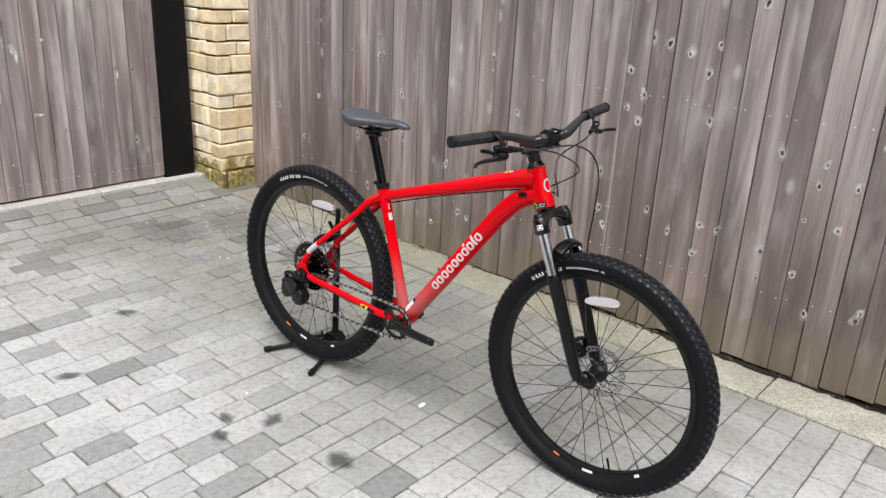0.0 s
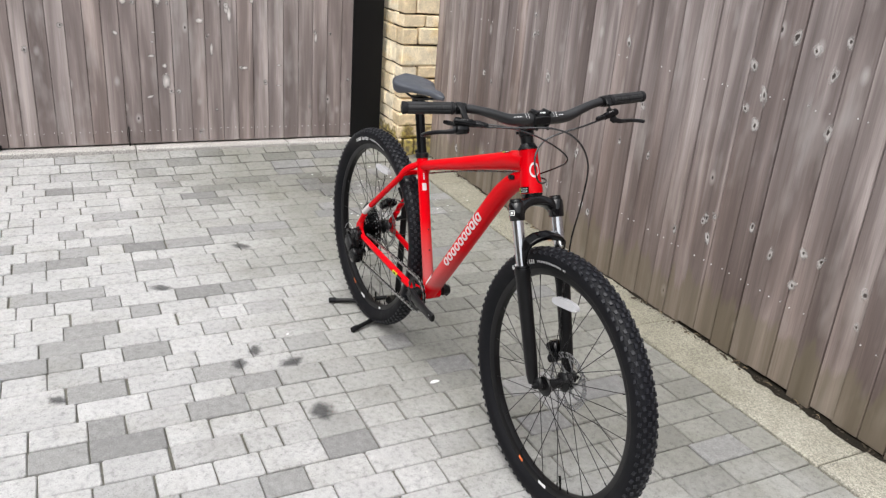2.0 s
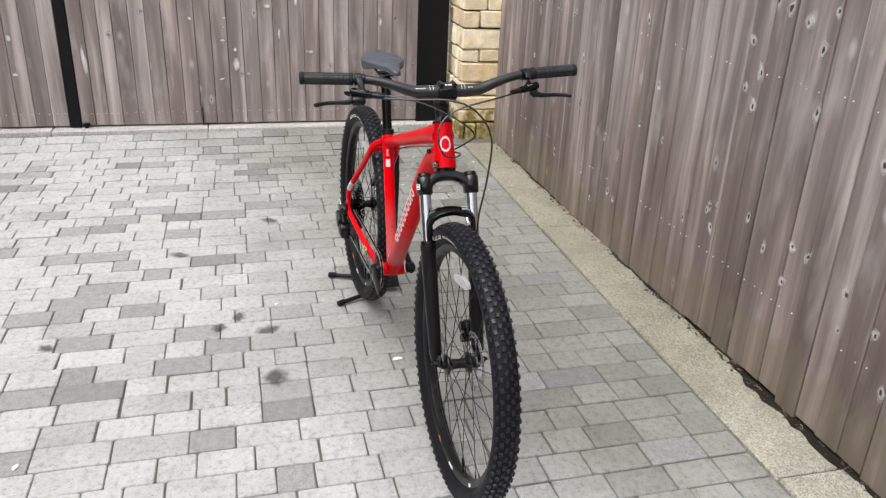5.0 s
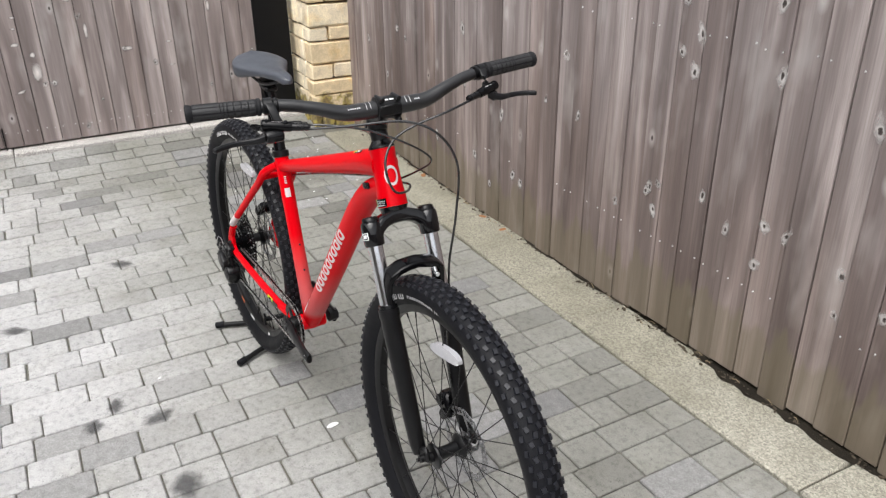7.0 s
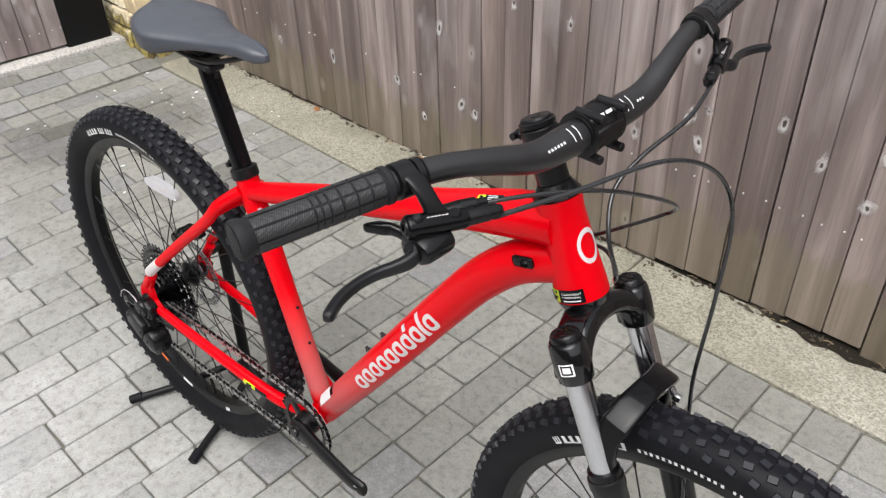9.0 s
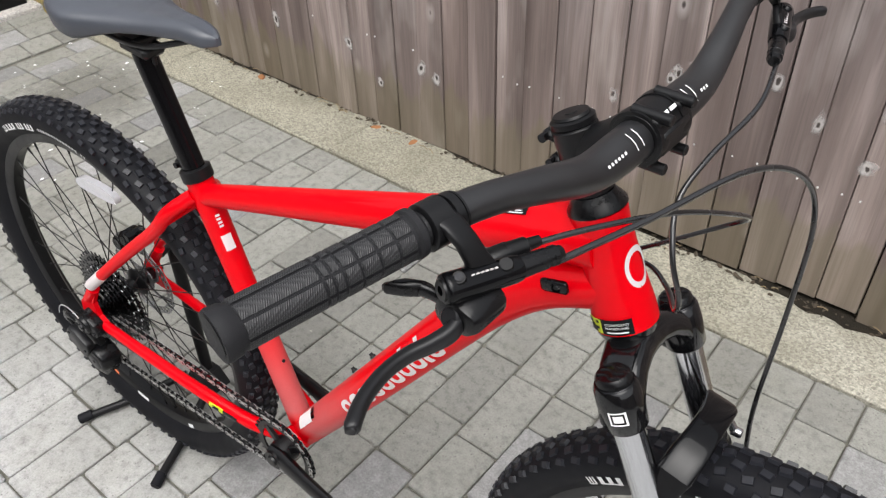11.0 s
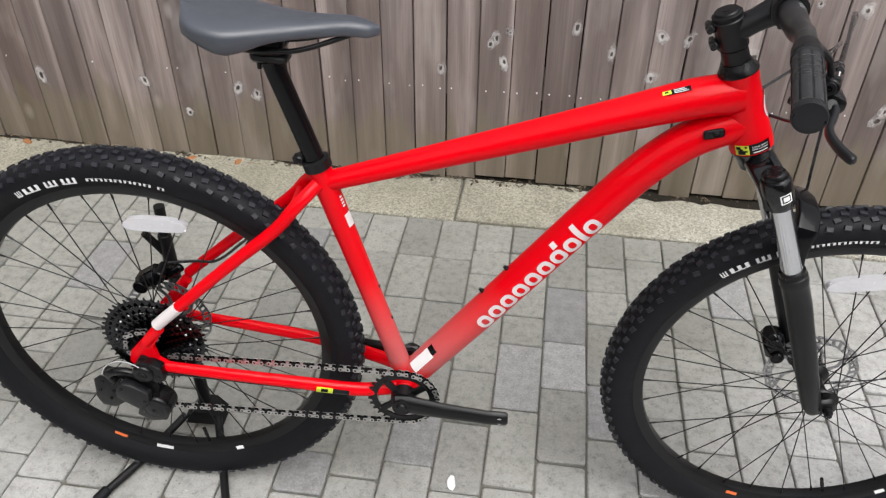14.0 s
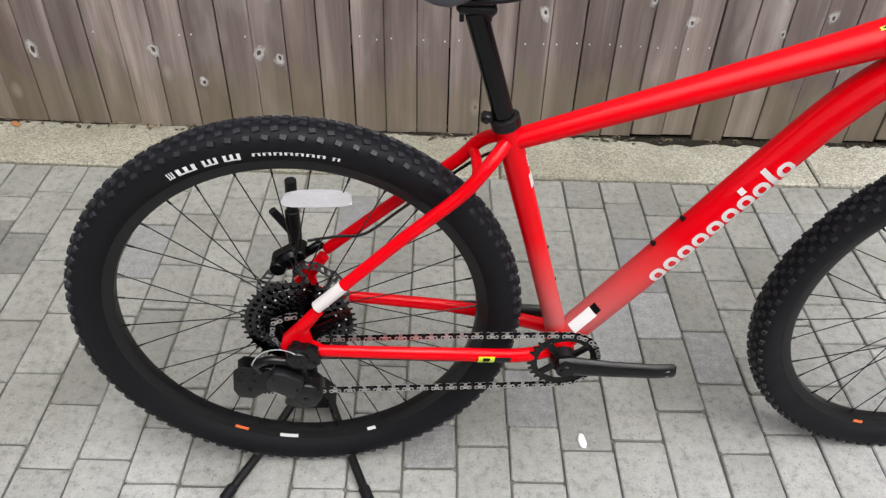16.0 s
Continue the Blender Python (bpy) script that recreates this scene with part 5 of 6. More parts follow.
BAR = [(0.0655, 0.0, 1.0095), (0.0655, 0.045, 1.0095), (0.0640, 0.085, 1.0120), (0.0580, 0.130, 1.0260), (0.0490, 0.175, 1.0370), (0.0400, 0.225, 1.0410), (0.0206, 0.352, 1.0430)]
half = curve(BAR, 6)
whole = [Vector((p.x, -p.y, p.z)) for p in reversed(half[1:])] + half
rad = [0.0159 if abs(p.y) < 0.05 else max(0.0111, 0.0159 - (abs(p.y) - 0.05) * 0.045) for p in whole]
bar = part("handlebar", Build().tube(whole, rad, 20, up=(0, 0, 1)), BARBLACK, bike, "satin black riser handlebar", STEER)
w = Build()
for y in (-0.034, -0.042, 0.034, 0.042):
    w.add(*on_tube((0.0655, -0.1, 1.0095), (0.0655, 0.1, 1.0095), 0.0159, 0.5 + y / 0.2, 0.5 + (y + 0.0016) / 0.2, 0, 1, 0.0008, 1, 1))
marks = Build()
for y in (-0.036, -0.044, 0.036, 0.044):
    for k in range(2, 5):
        w0, w1 = radians(-10 + 18 * k), radians(8 + 18 * k)
        vs = [(0.0655 + 0.0167 * math.cos(a_), yy, 1.0095 + 0.0167 * math.sin(a_)) for a_ in (w0, w1) for yy in (y - 0.0005, y + 0.0005)]
        marks.add(vs, [(0, 1, 3, 2)])
for y_mid, count in ((-0.066, 6), (0.060, 3)):
    for k in range(count):
        y = y_mid + (k - count / 2) * 0.0042
        vs = []
        for a_ in (radians(35), radians(43)):
            for yy in (y - 0.0012, y + 0.0012):
                vs.append((0.0650 + 0.0165 * math.cos(a_), yy, 1.0102 + 0.0165 * math.sin(a_)))
        marks.add(vs, [(0, 1, 3, 2)])
tagged(part("bar_print", marks, WHITE, bar, "fine white marks beside the clamp", smooth=0), kind="stuff")

for s in (-1, 1):
    g0, g1 = Vector((0.0394, s * 0.2275, 1.0410)), Vector((0.0182, s * 0.3545, 1.0432))
    gd = (g1 - g0).normalized()
    side_ = gd.orthogonal().normalized()
    oth = gd.cross(side_)
    g = Build().tube([g0, g0 + gd * 0.002, g0 + gd * 0.006, g0 + gd * 0.0075, g1 - gd * 0.011, g1 - gd * 0.009, g1 - gd * 0.003, g1 - gd * 0.0006, g1, g1 - gd * 0.001, g1 - gd * 0.0018],
                     [0.0138, 0.0156, 0.0156, 0.0138, 0.0138, 0.0150, 0.0156, 0.0148, 0.0128, 0.0112, 0.0060], 36)
    gr = part("grip", g, GRIP, bar, "black rubber grip with a moulded block pattern", smooth=35)
    pads = Build()
    cuts = [0.009, 0.0215, 0.034, 0.0465, 0.057, 0.0635, 0.0690, 0.1165]
    for ring_ in range(8):
        a0, a1 = ring_ * 45 + 2.5, ring_ * 45 + 42.5
        for c0_, c1_ in zip(cuts, cuts[1:]):
            low_, high_, vs = 0.0136, 0.0149, []
            for t_, rr in ((c0_ + 0.0006, low_), (c0_ + 0.0012, high_), (c1_ - 0.0012, high_), (c1_ - 0.0006, low_)):
                for k in range(6):
                    a_ = radians(a0 + (a1 - a0) * (k / 5 if rr == low_ else 0.04 + 0.92 * k / 5))
                    rk = rr if 0 < k < 5 or rr == low_ else rr - 0.0004
                    vs.append(g0 + gd * t_ + (side_ * math.cos(a_) + oth * math.sin(a_)) * rk)
            fs = [(6 * i_ + k, 6 * i_ + k + 1, 6 * i_ + k + 7, 6 * i_ + k + 6) for i_ in range(3) for k in range(5)]
            pads.add(vs, fs)
    tagged(part("grip_pattern", pads, KNURL, gr, "raised knurled blocks", smooth=30), kind="stuff")
    # lever: two-band clamp, curved bracket, cylinder with its boot, blade
    k0 = Vector((0.0415, s * 0.2160, 1.0405))
    bd = Vector((-0.15, s * 1.0, 0.02)).normalized()
    b = Build().tube([k0 - bd * 0.0085, k0 - bd * 0.0075, k0 + bd * 0.0075, k0 + bd * 0.0085], [0.0136, 0.0152, 0.0152, 0.0136], 28)
    b.tube([k0 - bd * 0.0165, k0 - bd * 0.0160, k0 - bd * 0.0105, k0 - bd * 0.0100], [0.0122, 0.0138, 0.0138, 0.0122], 28)
    b.tube([k0 - bd * 0.0190, k0 - bd * 0.0186, k0 - bd * 0.0172, k0 - bd * 0.0168], [0.0120, 0.0132, 0.0132, 0.0120], 28)
    brake = part("brake_lever", b, SATIN, bar, "black hydraulic brake lever")
    br_ = Build().loft([((0.0480, s * 0.2150, 1.0500), (0, 1, 0), (-0.6, 0, 0.8), 0.0085, 0.0030, 4), ((0.0560, s * 0.2145, 1.0455), (0, 1, 0), (0.5, 0, 0.8), 0.0082, 0.0032, 4),
                       ((0.0640, s * 0.2130, 1.0370), (0, 1, 0), (0.85, 0, 0.5), 0.0078, 0.0034, 4), ((0.0695, s * 0.2110, 1.0260), (0.25, -s, 0), (0.95, 0, 0.3), 0.0076, 0.0036, 4),
                       ((0.0735, s * 0.2085, 1.0160), (0.3, -s, 0), (0.95, 0, 0.3), 0.0095, 0.0040, 4)], 16)
    part("bracket", br_, SATIN, brake, "curved satin black bracket")
    A_, B_, C_ = Vector((0.0660, s * 0.2360, 1.0165)), Vector((0.0835, s * 0.1880, 1.0095)), Vector((0.0935, s * 0.1580, 1.0065))
    ad, cd = (B_ - A_).normalized(), (C_ - B_).normalized()
    b = Build().tube([A_ - ad * 0.001, A_, A_ + ad * 0.002, A_.lerp(B_, 0.5), B_ - ad * 0.004, B_], [0.0078, 0.0092, 0.0098, 0.0094, 0.0088, 0.0080], 24)
    up_ = Vector((0.25, s * 0.30, 0.92)).normalized()
    for q_, r_ in ((A_.lerp(B_, 0.20), 0.0050), (A_.lerp(B_, 0.82), 0.0052)):
        b.rod(q_ + up_ * 0.004, q_ + up_ * 0.0108, r_, r_ * 0.9, 18, 0.0006)
    cyl = part("master_cylinder", b, GLOSS, brake, "glossy black brake cylinder")
    part("end_cap", Build().lathe([(0.0030, 0.0), (0.0062, 0.0), (0.0070, 0.0012), (0.0070, 0.0030)], seg=20), SATIN, cyl, at=Matrix.Translation(A_ - ad * 0.0025) @ ad.to_track_quat("Y", "Z").to_matrix().to_4x4())
    part("bleed_screw", Build().rod(A_.lerp(B_, 0.20) + up_ * 0.0100, A_.lerp(B_, 0.20) + up_ * 0.0114, 0.0028, seg=6), DARKSTEEL, cyl)
    bt = Build().tube([B_ - cd * 0.001, B_ + cd * 0.002, C_ - cd * 0.012, C_ - cd * 0.0115, C_ - cd * 0.0085, C_ - cd * 0.008, C_ - cd * 0.0045, C_ - cd * 0.004, C_], [0.0066, 0.0072, 0.0068, 0.0062, 0.0062, 0.0067, 0.0066, 0.0058, 0.0050], 18)
    part("hose_boot", bt, PLASTIC, brake, "ribbed black hose boot")
    pr = Build()
    for k in range(6):
        pr.box(A_.lerp(B_, 0.37 + 0.062 * k) + up_ * 0.0094 + Vector((0, 0, 0.0002)), (0.0030, 0.0022, 0.0004), Matrix.Rotation(math.atan2(ad.y, ad.x) + math.pi / 2, 4, "Z") @ Matrix.Rotation(radians(14), 4, "Y"))
    part("cylinder_print", pr, SILVERP, brake, "pale print on the cylinder")
    pv = Build().loft([((0.0680, s * 0.2200, 1.0080), (0.3, -s, 0), (0, 0, 1), 0.0060, 0.0060, 4), ((0.0720, s * 0.2260, 1.0000), (0.3, -s, 0), (0.4, 0, 1), 0.0125, 0.0065, 4), ((0.0750, s * 0.2330, 0.9930), (0.3, -s, 0), (0.4, 0, 1), 0.0105, 0.0055, 4)], 14)
    part("lever_pivot", pv, SATIN, brake)
    bl = curve([(0.0730, s * 0.2270, 0.9985), (0.0760, s * 0.2420, 0.9940), (0.0720, s * 0.2560, 0.9920), (0.0665, s * 0.2700, 0.9910), (0.0650, s * 0.2880, 0.9905), (0.0690, s * 0.3080, 0.9900), (0.0765, s * 0.3235, 0.9890), (0.0785, s * 0.3265, 0.9888)], 5)
    hw = blend([0.0075, 0.0068, 0.0056, 0.0050, 0.0049, 0.0050, 0.0048, 0.0026], 5)
    th = blend([0.0048, 0.0046, 0.0042, 0.0040, 0.0040, 0.0042, 0.0046, 0.0026], 5)
    secs = []
    for i_, q_ in enumerate(bl):
        d_ = (bl[min(i_ + 1, len(bl) - 1)] - bl[max(i_ - 1, 0)]).normalized()
        out_ = d_.cross(Vector((0, 0, 1))).normalized()
        secs.append((q_, (0, 0, 1), out_, hw[i_], th[i_], 3))
    part("lever_blade", Build().loft(secs, 14), LINK, brake, "dark grey lever blade")

# shifter below the right grip
b = Build().prism([(0.054, 0.992), (0.060, 0.984), (0.080, 0.984), (0.090, 0.992), (0.088, 1.005), (0.074, 1.010), (0.058, 1.008)], -0.237, -0.203)
shifter = part("gear_shifter", b, PLASTIC, bike, "black trigger shifter", STEER, bev=0.006)
part("shifter_cover", Build().rod((0.072, -0.2360, 0.9980), (0.072, -0.2400, 1.0010), 0.0070, 0.0064, 20, 0.001), LINK, shifter, "round grey shifter cover")
b = Build().tube([(0.062, -0.228, 0.998), (0.053, -0.232, 1.003), (0.046, -0.235, 1.005)], [0.0055, 0.0056, 0.0060], 14, flat=0.6)
b.loft([((0.049, -0.233, 1.0040), (-0.5, -0.8, 0), (0, 0, 1), 0.0050, 0.0045, 3), ((0.043, -0.237, 1.0050), (-0.5, -0.8, 0), (0, 0, 1), 0.0085, 0.0056, 3), ((0.034, -0.242, 1.0055), (-0.5, -0.8, 0), (0, 0, 1), 0.0088, 0.0054, 3), ((0.030, -0.244, 1.0055), (-0.5, -0.8, 0), (0, 0, 1), 0.0055, 0.0036, 3)], 14)
part("thumb_lever", b, PLASTIC, shifter)
b = Build().loft([((0.058, -0.212, 1.0000), (0.3, 1, 0), (0, 0, 1), 0.0085, 0.0075, 4), ((0.063, -0.196, 1.0060), (0.9, -0.4, 0), (0, 0, 1), 0.0080, 0.0075, 4), ((0.069, -0.180, 1.0090), (0.9, -0.4, 0), (0, 0, 1), 0.0062, 0.0060, 3)], 14)
part("cable_outlet", b, SATIN, shifter)
part("barrel_adjuster", Build().rod((0.0680, -0.183, 1.0090), (0.0740, -0.167, 1.0085), 0.0066, 0.0060, 14, 0.001).rod((0.0740, -0.167, 1.0085), (0.0770, -0.158, 1.0080), 0.0044, 0.0036, 12), SATIN, shifter)

# fork
FT, FB = Vector((0.0930, 0, 0.7955)), Vector((0.2745, 0, 0.357))
FD = (FB - FT).normalized()
FN = Vector((-FD.z, 0, FD.x))
HALF = 0.0615
crown = Build().tube([HT0 - AXD * 0.001, HT0 - AXD * 0.005, HT0 - AXD * 0.014, HT0 - AXD * 0.030], [0.0290, 0.0282, 0.0240, 0.0215], 28)
arch = [(-HALF, 0.1060, 0.7560, 0.0195, 0.0150), (-0.0605, 0.1020, 0.7680, 0.0200, 0.0145), (-0.0515, 0.0955, 0.7815, 0.0205, 0.0140), (-0.0370, 0.0890, 0.7900, 0.0210, 0.0135), (-0.0190, 0.0840, 0.7945, 0.0215, 0.0140), (0, 0.0820, 0.7955, 0.0220, 0.0145)]
arch += [(-y, x_, z_, ha, hu) for y, x_, z_, ha, hu in reversed(arch[:-1])]
secs = []
for i_, (y, x_, z_, ha, hu) in enumerate(arch):
    p_, q_ = arch[max(i_ - 1, 0)], arch[min(i_ + 1, len(arch) - 1)]
    d_ = Vector((q_[1] - p_[1], q_[0] - p_[0], q_[2] - p_[2])).normalized()
    across = Vector((0.924, 0, 0.383))
    across = (across - d_ * across.dot(d_)).normalized()
    secs.append(((x_, y, z_), across, d_.cross(across), ha, hu, 3.4))
crown.loft(secs, 24)
for s in (-1, 1):
    q = FT + Vector((0, s * HALF, 0))
    crown.tube([q - FD * 0.002, q + FD * 0.001, q + FD * 0.018, q + FD * 0.042, q + FD * 0.044], [0.0180, 0.0200, 0.0210, 0.0198, 0.0185], 28)
fork = part("suspension_fork", crown, FORKGLOSS, bike, "glossy black suspension fork crown", FORK_TURN)
for s in (-1, 1):
    q = FT + Vector((0, s * HALF, 0))
    dial = part("adjuster_dial", Build().tube([q - FD * 0.002, q - FD * 0.0025, q - FD * 0.009, q - FD * 0.0115, q - FD * 0.0118], [0.0172, 0.0164, 0.0160, 0.0140, 0.0060], 26), PLASTIC, fork, "black ribbed adjuster dial")
    ribs = Build()
    for k in (-1, 0, 1):
        mid = q - FD * 0.0112 + Vector((0, 0.0072 * k, 0))
        ribs.tube(curve([mid - FN * 0.011, mid - FN * 0.004 + Vector((0, 0.002, 0)), mid + FN * 0.004 - Vector((0, 0.002, 0)), mid + FN * 0.011], 4), 0.0017, 8)
    part("dial_rib", ribs, PLASTIC, dial)
    part("dial_ring", Build().tube([q - FD * 0.0022, q - FD * 0.0028, q - FD * 0.0034], [0.0178, 0.0182, 0.0176], 28), DARKSTEEL, fork)
    part("stanchion", Build().rod(q + FD * 0.040, q + FD * 0.215, 0.0150, seg=28), CHROME, fork, "bright chromed stanchion")
    e0 = -2 if s < 0 else 162
    pr = Build()
    for s0, s1, w0, w1 in ((0.32, 0.35, 0, 44), (0.57, 0.60, 0, 44), (0.35, 0.57, 0, 5), (0.35, 0.57, 39, 44), (0.39, 0.53, 10, 34)):
        pr.add(*on_tube(q, q + FD * 0.05, 0.0206, s0, s1, e0 + w0, e0 + w1, 0.0006, 2, 4))
    part("fork_decal", pr, WHITE, fork, "small white outlined mark on the crown")
    l0, l1 = q + FD * 0.168, Vector((FB.x - 0.011, s * 0.057, FB.z + 0.004)) + FD * 0.002
    lw = Build().tube([l0, l0 + FD * 0.002, l0 + FD * 0.014, l0 + FD * 0.018, l0 + FD * 0.06, l0.lerp(l1, 0.72), l1 - FD * 0.020, l1], [0.0175, 0.0205, 0.0210, 0.0195, 0.0195, 0.0175, 0.0160, 0.0120], 24)
    ax = FRONT + Vector((0, s * 0.055, 0))
    lw.box(ax + Vector((-0.008, 0, 0.003)), (0.042, 0.012, 0.032), Matrix.Rotation(radians(-22), 4, "Y"), 0.006)
    low = part("fork_lower", lw, SATIN, fork, "satin black fork leg")
    part("dust_seal", Build().tube([q + FD * s_ for s_ in (0.160, 0.161, 0.168, 0.170)], [0.0165, 0.0185, 0.0190, 0.0175], 22), PLASTIC, low)
    part("axle_nut", Build().rod(FRONT + Vector((0, s * 0.058, 0)), FRONT + Vector((0, s * 0.068, 0)), 0.0085, 0.0075, 14).rod(FRONT + Vector((0, s * 0.068, 0)), FRONT + Vector((0, s * 0.074, 0)), 0.0042, seg=10), SATIN, low)
    if s < 0:
        pr = Build().add(*on_tube(l0, l1, 0.0178, 0.80, 0.95, 195, 245, 0.0006, 3, 5, r1=0.0165))
        part("leg_sticker", pr, YELLOW, low, "yellow sticker on the fork leg")
# brace over the tyre
ar = [(-0.0600, 0.1590, 0.6380, 0.0120, 0.0075), (-0.0615, 0.1545, 0.6680, 0.0115, 0.0065), (-0.0600, 0.1545, 0.6950, 0.0130, 0.0065), (-0.0545, 0.1580, 0.7130, 0.0165, 0.0065), (-0.0380, 0.1615, 0.7245, 0.0165, 0.0070), (-0.0180, 0.1635, 0.7290, 0.0150, 0.0075), (0, 0.1640, 0.7300, 0.0145, 0.0075)]
ar += [(-y * 0.92, x_, z_ - 0.003, ha, hu) for y, x_, z_, ha, hu in reversed(ar[:-1])]
secs = []
for i_, (y, x_, z_, ha, hu) in enumerate(ar):
    p_, q_ = ar[max(i_ - 1, 0)], ar[min(i_ + 1, len(ar) - 1)]
    d_ = Vector((q_[1] - p_[1], q_[0] - p_[0], q_[2] - p_[2])).normalized()
    across = Vector((0.924, 0, -0.20))
    across = (across - d_ * across.dot(d_)).normalized()
    secs.append(((x_, y, z_), across, d_.cross(across), ha, hu, 5))
brace = part("fork_brace", Build().loft(secs, 24), GLOSS, fork, "glossy black arch over the tyre", smooth=30)
part("hose_guide", Build().rod((0.1780, 0.0330, 0.7020), (0.1880, 0.0330, 0.7020), 0.0052, seg=12, bev=0.001).rod((0.1640, 0.0330, 0.7250), (0.1810, 0.0330, 0.7020), 0.0045, seg=10), CHROME, brace, "small bright hose guide bolt")
# front brake on the left leg
b = Build().box(FRONT + Vector((-0.074, 0.046, 0.046)), (0.036, 0.036, 0.056), Matrix.Rotation(radians(-22), 4, "Y"), 0.008)
b.rod(FRONT + Vector((-0.080, 0.022, 0.058)), FRONT + Vector((-0.080, 0.064, 0.058)), 0.0125, seg=16, bev=0.002)
b.rod(FRONT + Vector((-0.068, 0.022, 0.028)), FRONT + Vector((-0.068, 0.064, 0.028)), 0.0115, seg=16, bev=0.002)
part("front_brake_caliper", b, GLOSS, fork, "black front disc brake caliper")

# hoses and cable from the bar
hose = curve([(0.0945, -0.165, 1.004), (0.117, -0.094, 1.003), (0.145, -0.001, 1.003), (0.168, 0.056, 0.975), (0.178, 0.088, 0.912), (0.181, 0.080, 0.816), (0.183, 0.062, 0.725), (0.188, 0.056, 0.670), (0.205, 0.040, 0.580), (0.222, 0.034, 0.480), (0.236, 0.044, 0.425)], 7)
part("front_brake_hose", Build().tube(hose, 0.0024, 10), CABLE, bike, "black hose looping down to the front brake", STEER)
hose = curve([(0.0945, 0.165, 1.004), (0.107, 0.104, 0.993), (0.100, 0.040, 0.976), (0.098, -0.002, 0.956), (0.112, -0.028, 0.926), (0.124, -0.030, 0.890), (0.116, -0.012, 0.858), (0.092, 0.022, 0.846), (0.060, 0.040, 0.845), (0.014, 0.028, 0.838)], 7)
part("rear_brake_hose", Build().tube(hose, 0.0024, 10), CABLE, bike, "black hose from the lever into the frame", STEER)
cab = curve([(0.0670, -0.176, 1.006), (0.091, -0.128, 1.004), (0.120, -0.060, 0.990), (0.140, 0.000, 0.962), (0.140, 0.045, 0.930), (0.120, 0.060, 0.905), (0.085, 0.050, 0.880), (0.050, 0.036, 0.858), (0.014, 0.028, 0.840)], 7)
part("gear_cable", Build().tube(cab, 0.0021, 10), CABLE, bike, "black gear cable looping round the head tube", STEER)

# ---- the rear stand ----
stand = tagged(new("bike_stand"), "black folding two-legged stand holding the rear axle", "bike stand")
stand.matrix_basis = pose(-1.17, 1.841, 0, 0, 0, 4.6)
HB = Vector((-0.882, 0.108, 0.0))
part("post", Build().rod(HB + Vector((0, 0, 0.03)), HB + Vector((0, 0.012, 0.50)), 0.0125, seg=18, bev=0.002), STANDM, stand)
b = Build().prism([(-0.036, 0.024), (0.046, 0.024), (0.042, 0.034), (0.022, 0.060), (-0.014, 0.060), (-0.032, 0.034)], -0.034, 0.018, HB).rod(HB + Vector((-0.034, -0.02, 0.036)), HB + Vector((0.034, -0.02, 0.036)), 0.011, seg=14, bev=0.002)
part("base_bracket", b, STANDM, stand)
for tip in ((-1.033, -0.125, 0.011), (-0.763, -0.136, 0.011)):
    tip = Vector(tip)
    a_ = HB + Vector((0.036 * (1 if tip.x > HB.x + 0.05 else -1 if tip.x < HB.x - 0.05 else 0), (tip.y - HB.y) * 0.12, 0.042))
    leg = part("leg", Build().tube([a_, a_.lerp(tip, 0.5) + Vector((0, 0, -0.008)), tip], 0.0085, 14), STANDM, stand)
    part("rubber_foot", Build().rod(tip + (a_ - tip).normalized() * 0.03 + Vector((0, 0, 0.0)), tip, 0.0108, seg=14, bev=0.002), RUBBER, leg)
b = Build().tube([HB + Vector((0, 0.012, 0.47)), HB + Vector((0.004, 0.012, 0.562))], [0.010, 0.010], 14)
part("upper_post", b, STANDM, stand)
part("release_lever", Build().tube([HB + Vector((-0.004, 0.010, 0.455)), HB + Vector((-0.030, -0.002, 0.51))], [0.008, 0.007], 12), STANDM, stand)
b = Build().tube([HB + Vector((0, 0.010, 0.40)), HB + Vector((0.006, -0.022, 0.395)), HB + Vector((0.010, -0.034, 0.410))], [0.009, 0.008, 0.007], 12)
part("hook", b, STANDM, stand, "black hook arm of the stand")


# ---- pieces of the setting ----
rng = random.Random(7)
# fence boards with their nails
PITCH = 0.0957
board_meshes = []
for v_ in range(4):
    bld = Build().box((0, 0, 0.945), (PITCH - 0.0030, 0.019, 1.885), bev=0.0020)
    me = bld.mesh("board", WOOD, 0)
    for q in me.vertices:
        q.co.x += 0.0012 * math.sin(q.co.z * 3 + v_ * 1.7)
        if q.co.z < 0.1:
            q.co.z += 0.004 * (v_ - 1.5)
    board_meshes.append(me)
nail_mesh = Build().rod((0, 0.001, 0), (0, -0.0022, 0), 0.0026, 0.0020, 8).mesh("nail", NAIL)
x = -1.9075 - PITCH * 23
i = 0
while x < 3.12:
    ob = new("board", board_meshes[i % 4])
    ob.parent = fence
    dy = rng.uniform(-0.0025, 0.0025) + (0.0018 if i % 2 else -0.0018)
    lift_ = rise(x) + rng.uniform(-0.008, 0.004) + (0.010 + 0.012 * rng.random() if x > -1.7 else 0.0)
    ob.matrix_basis = pose(x + PITCH / 2, FENCE_Y + 0.0095 + dy, lift_, 0, 0, rng.uniform(-0.5, 0.5))
    if x < 0.6:
        for z in (0.318, 0.985):
            for fx in (-0.028, 0.030):
                if rng.random() < (0.72 if x < -2.1 else 0.30):
                    continue
                nl = new("nail", nail_mesh)
                nl.parent = fence
                nl.matrix_basis = pose(x + PITCH / 2 + fx + rng.uniform(-0.006, 0.006), FENCE_Y + dy - 0.0005, z + rng.uniform(-0.006, 0.006))
    x += PITCH
    i += 1

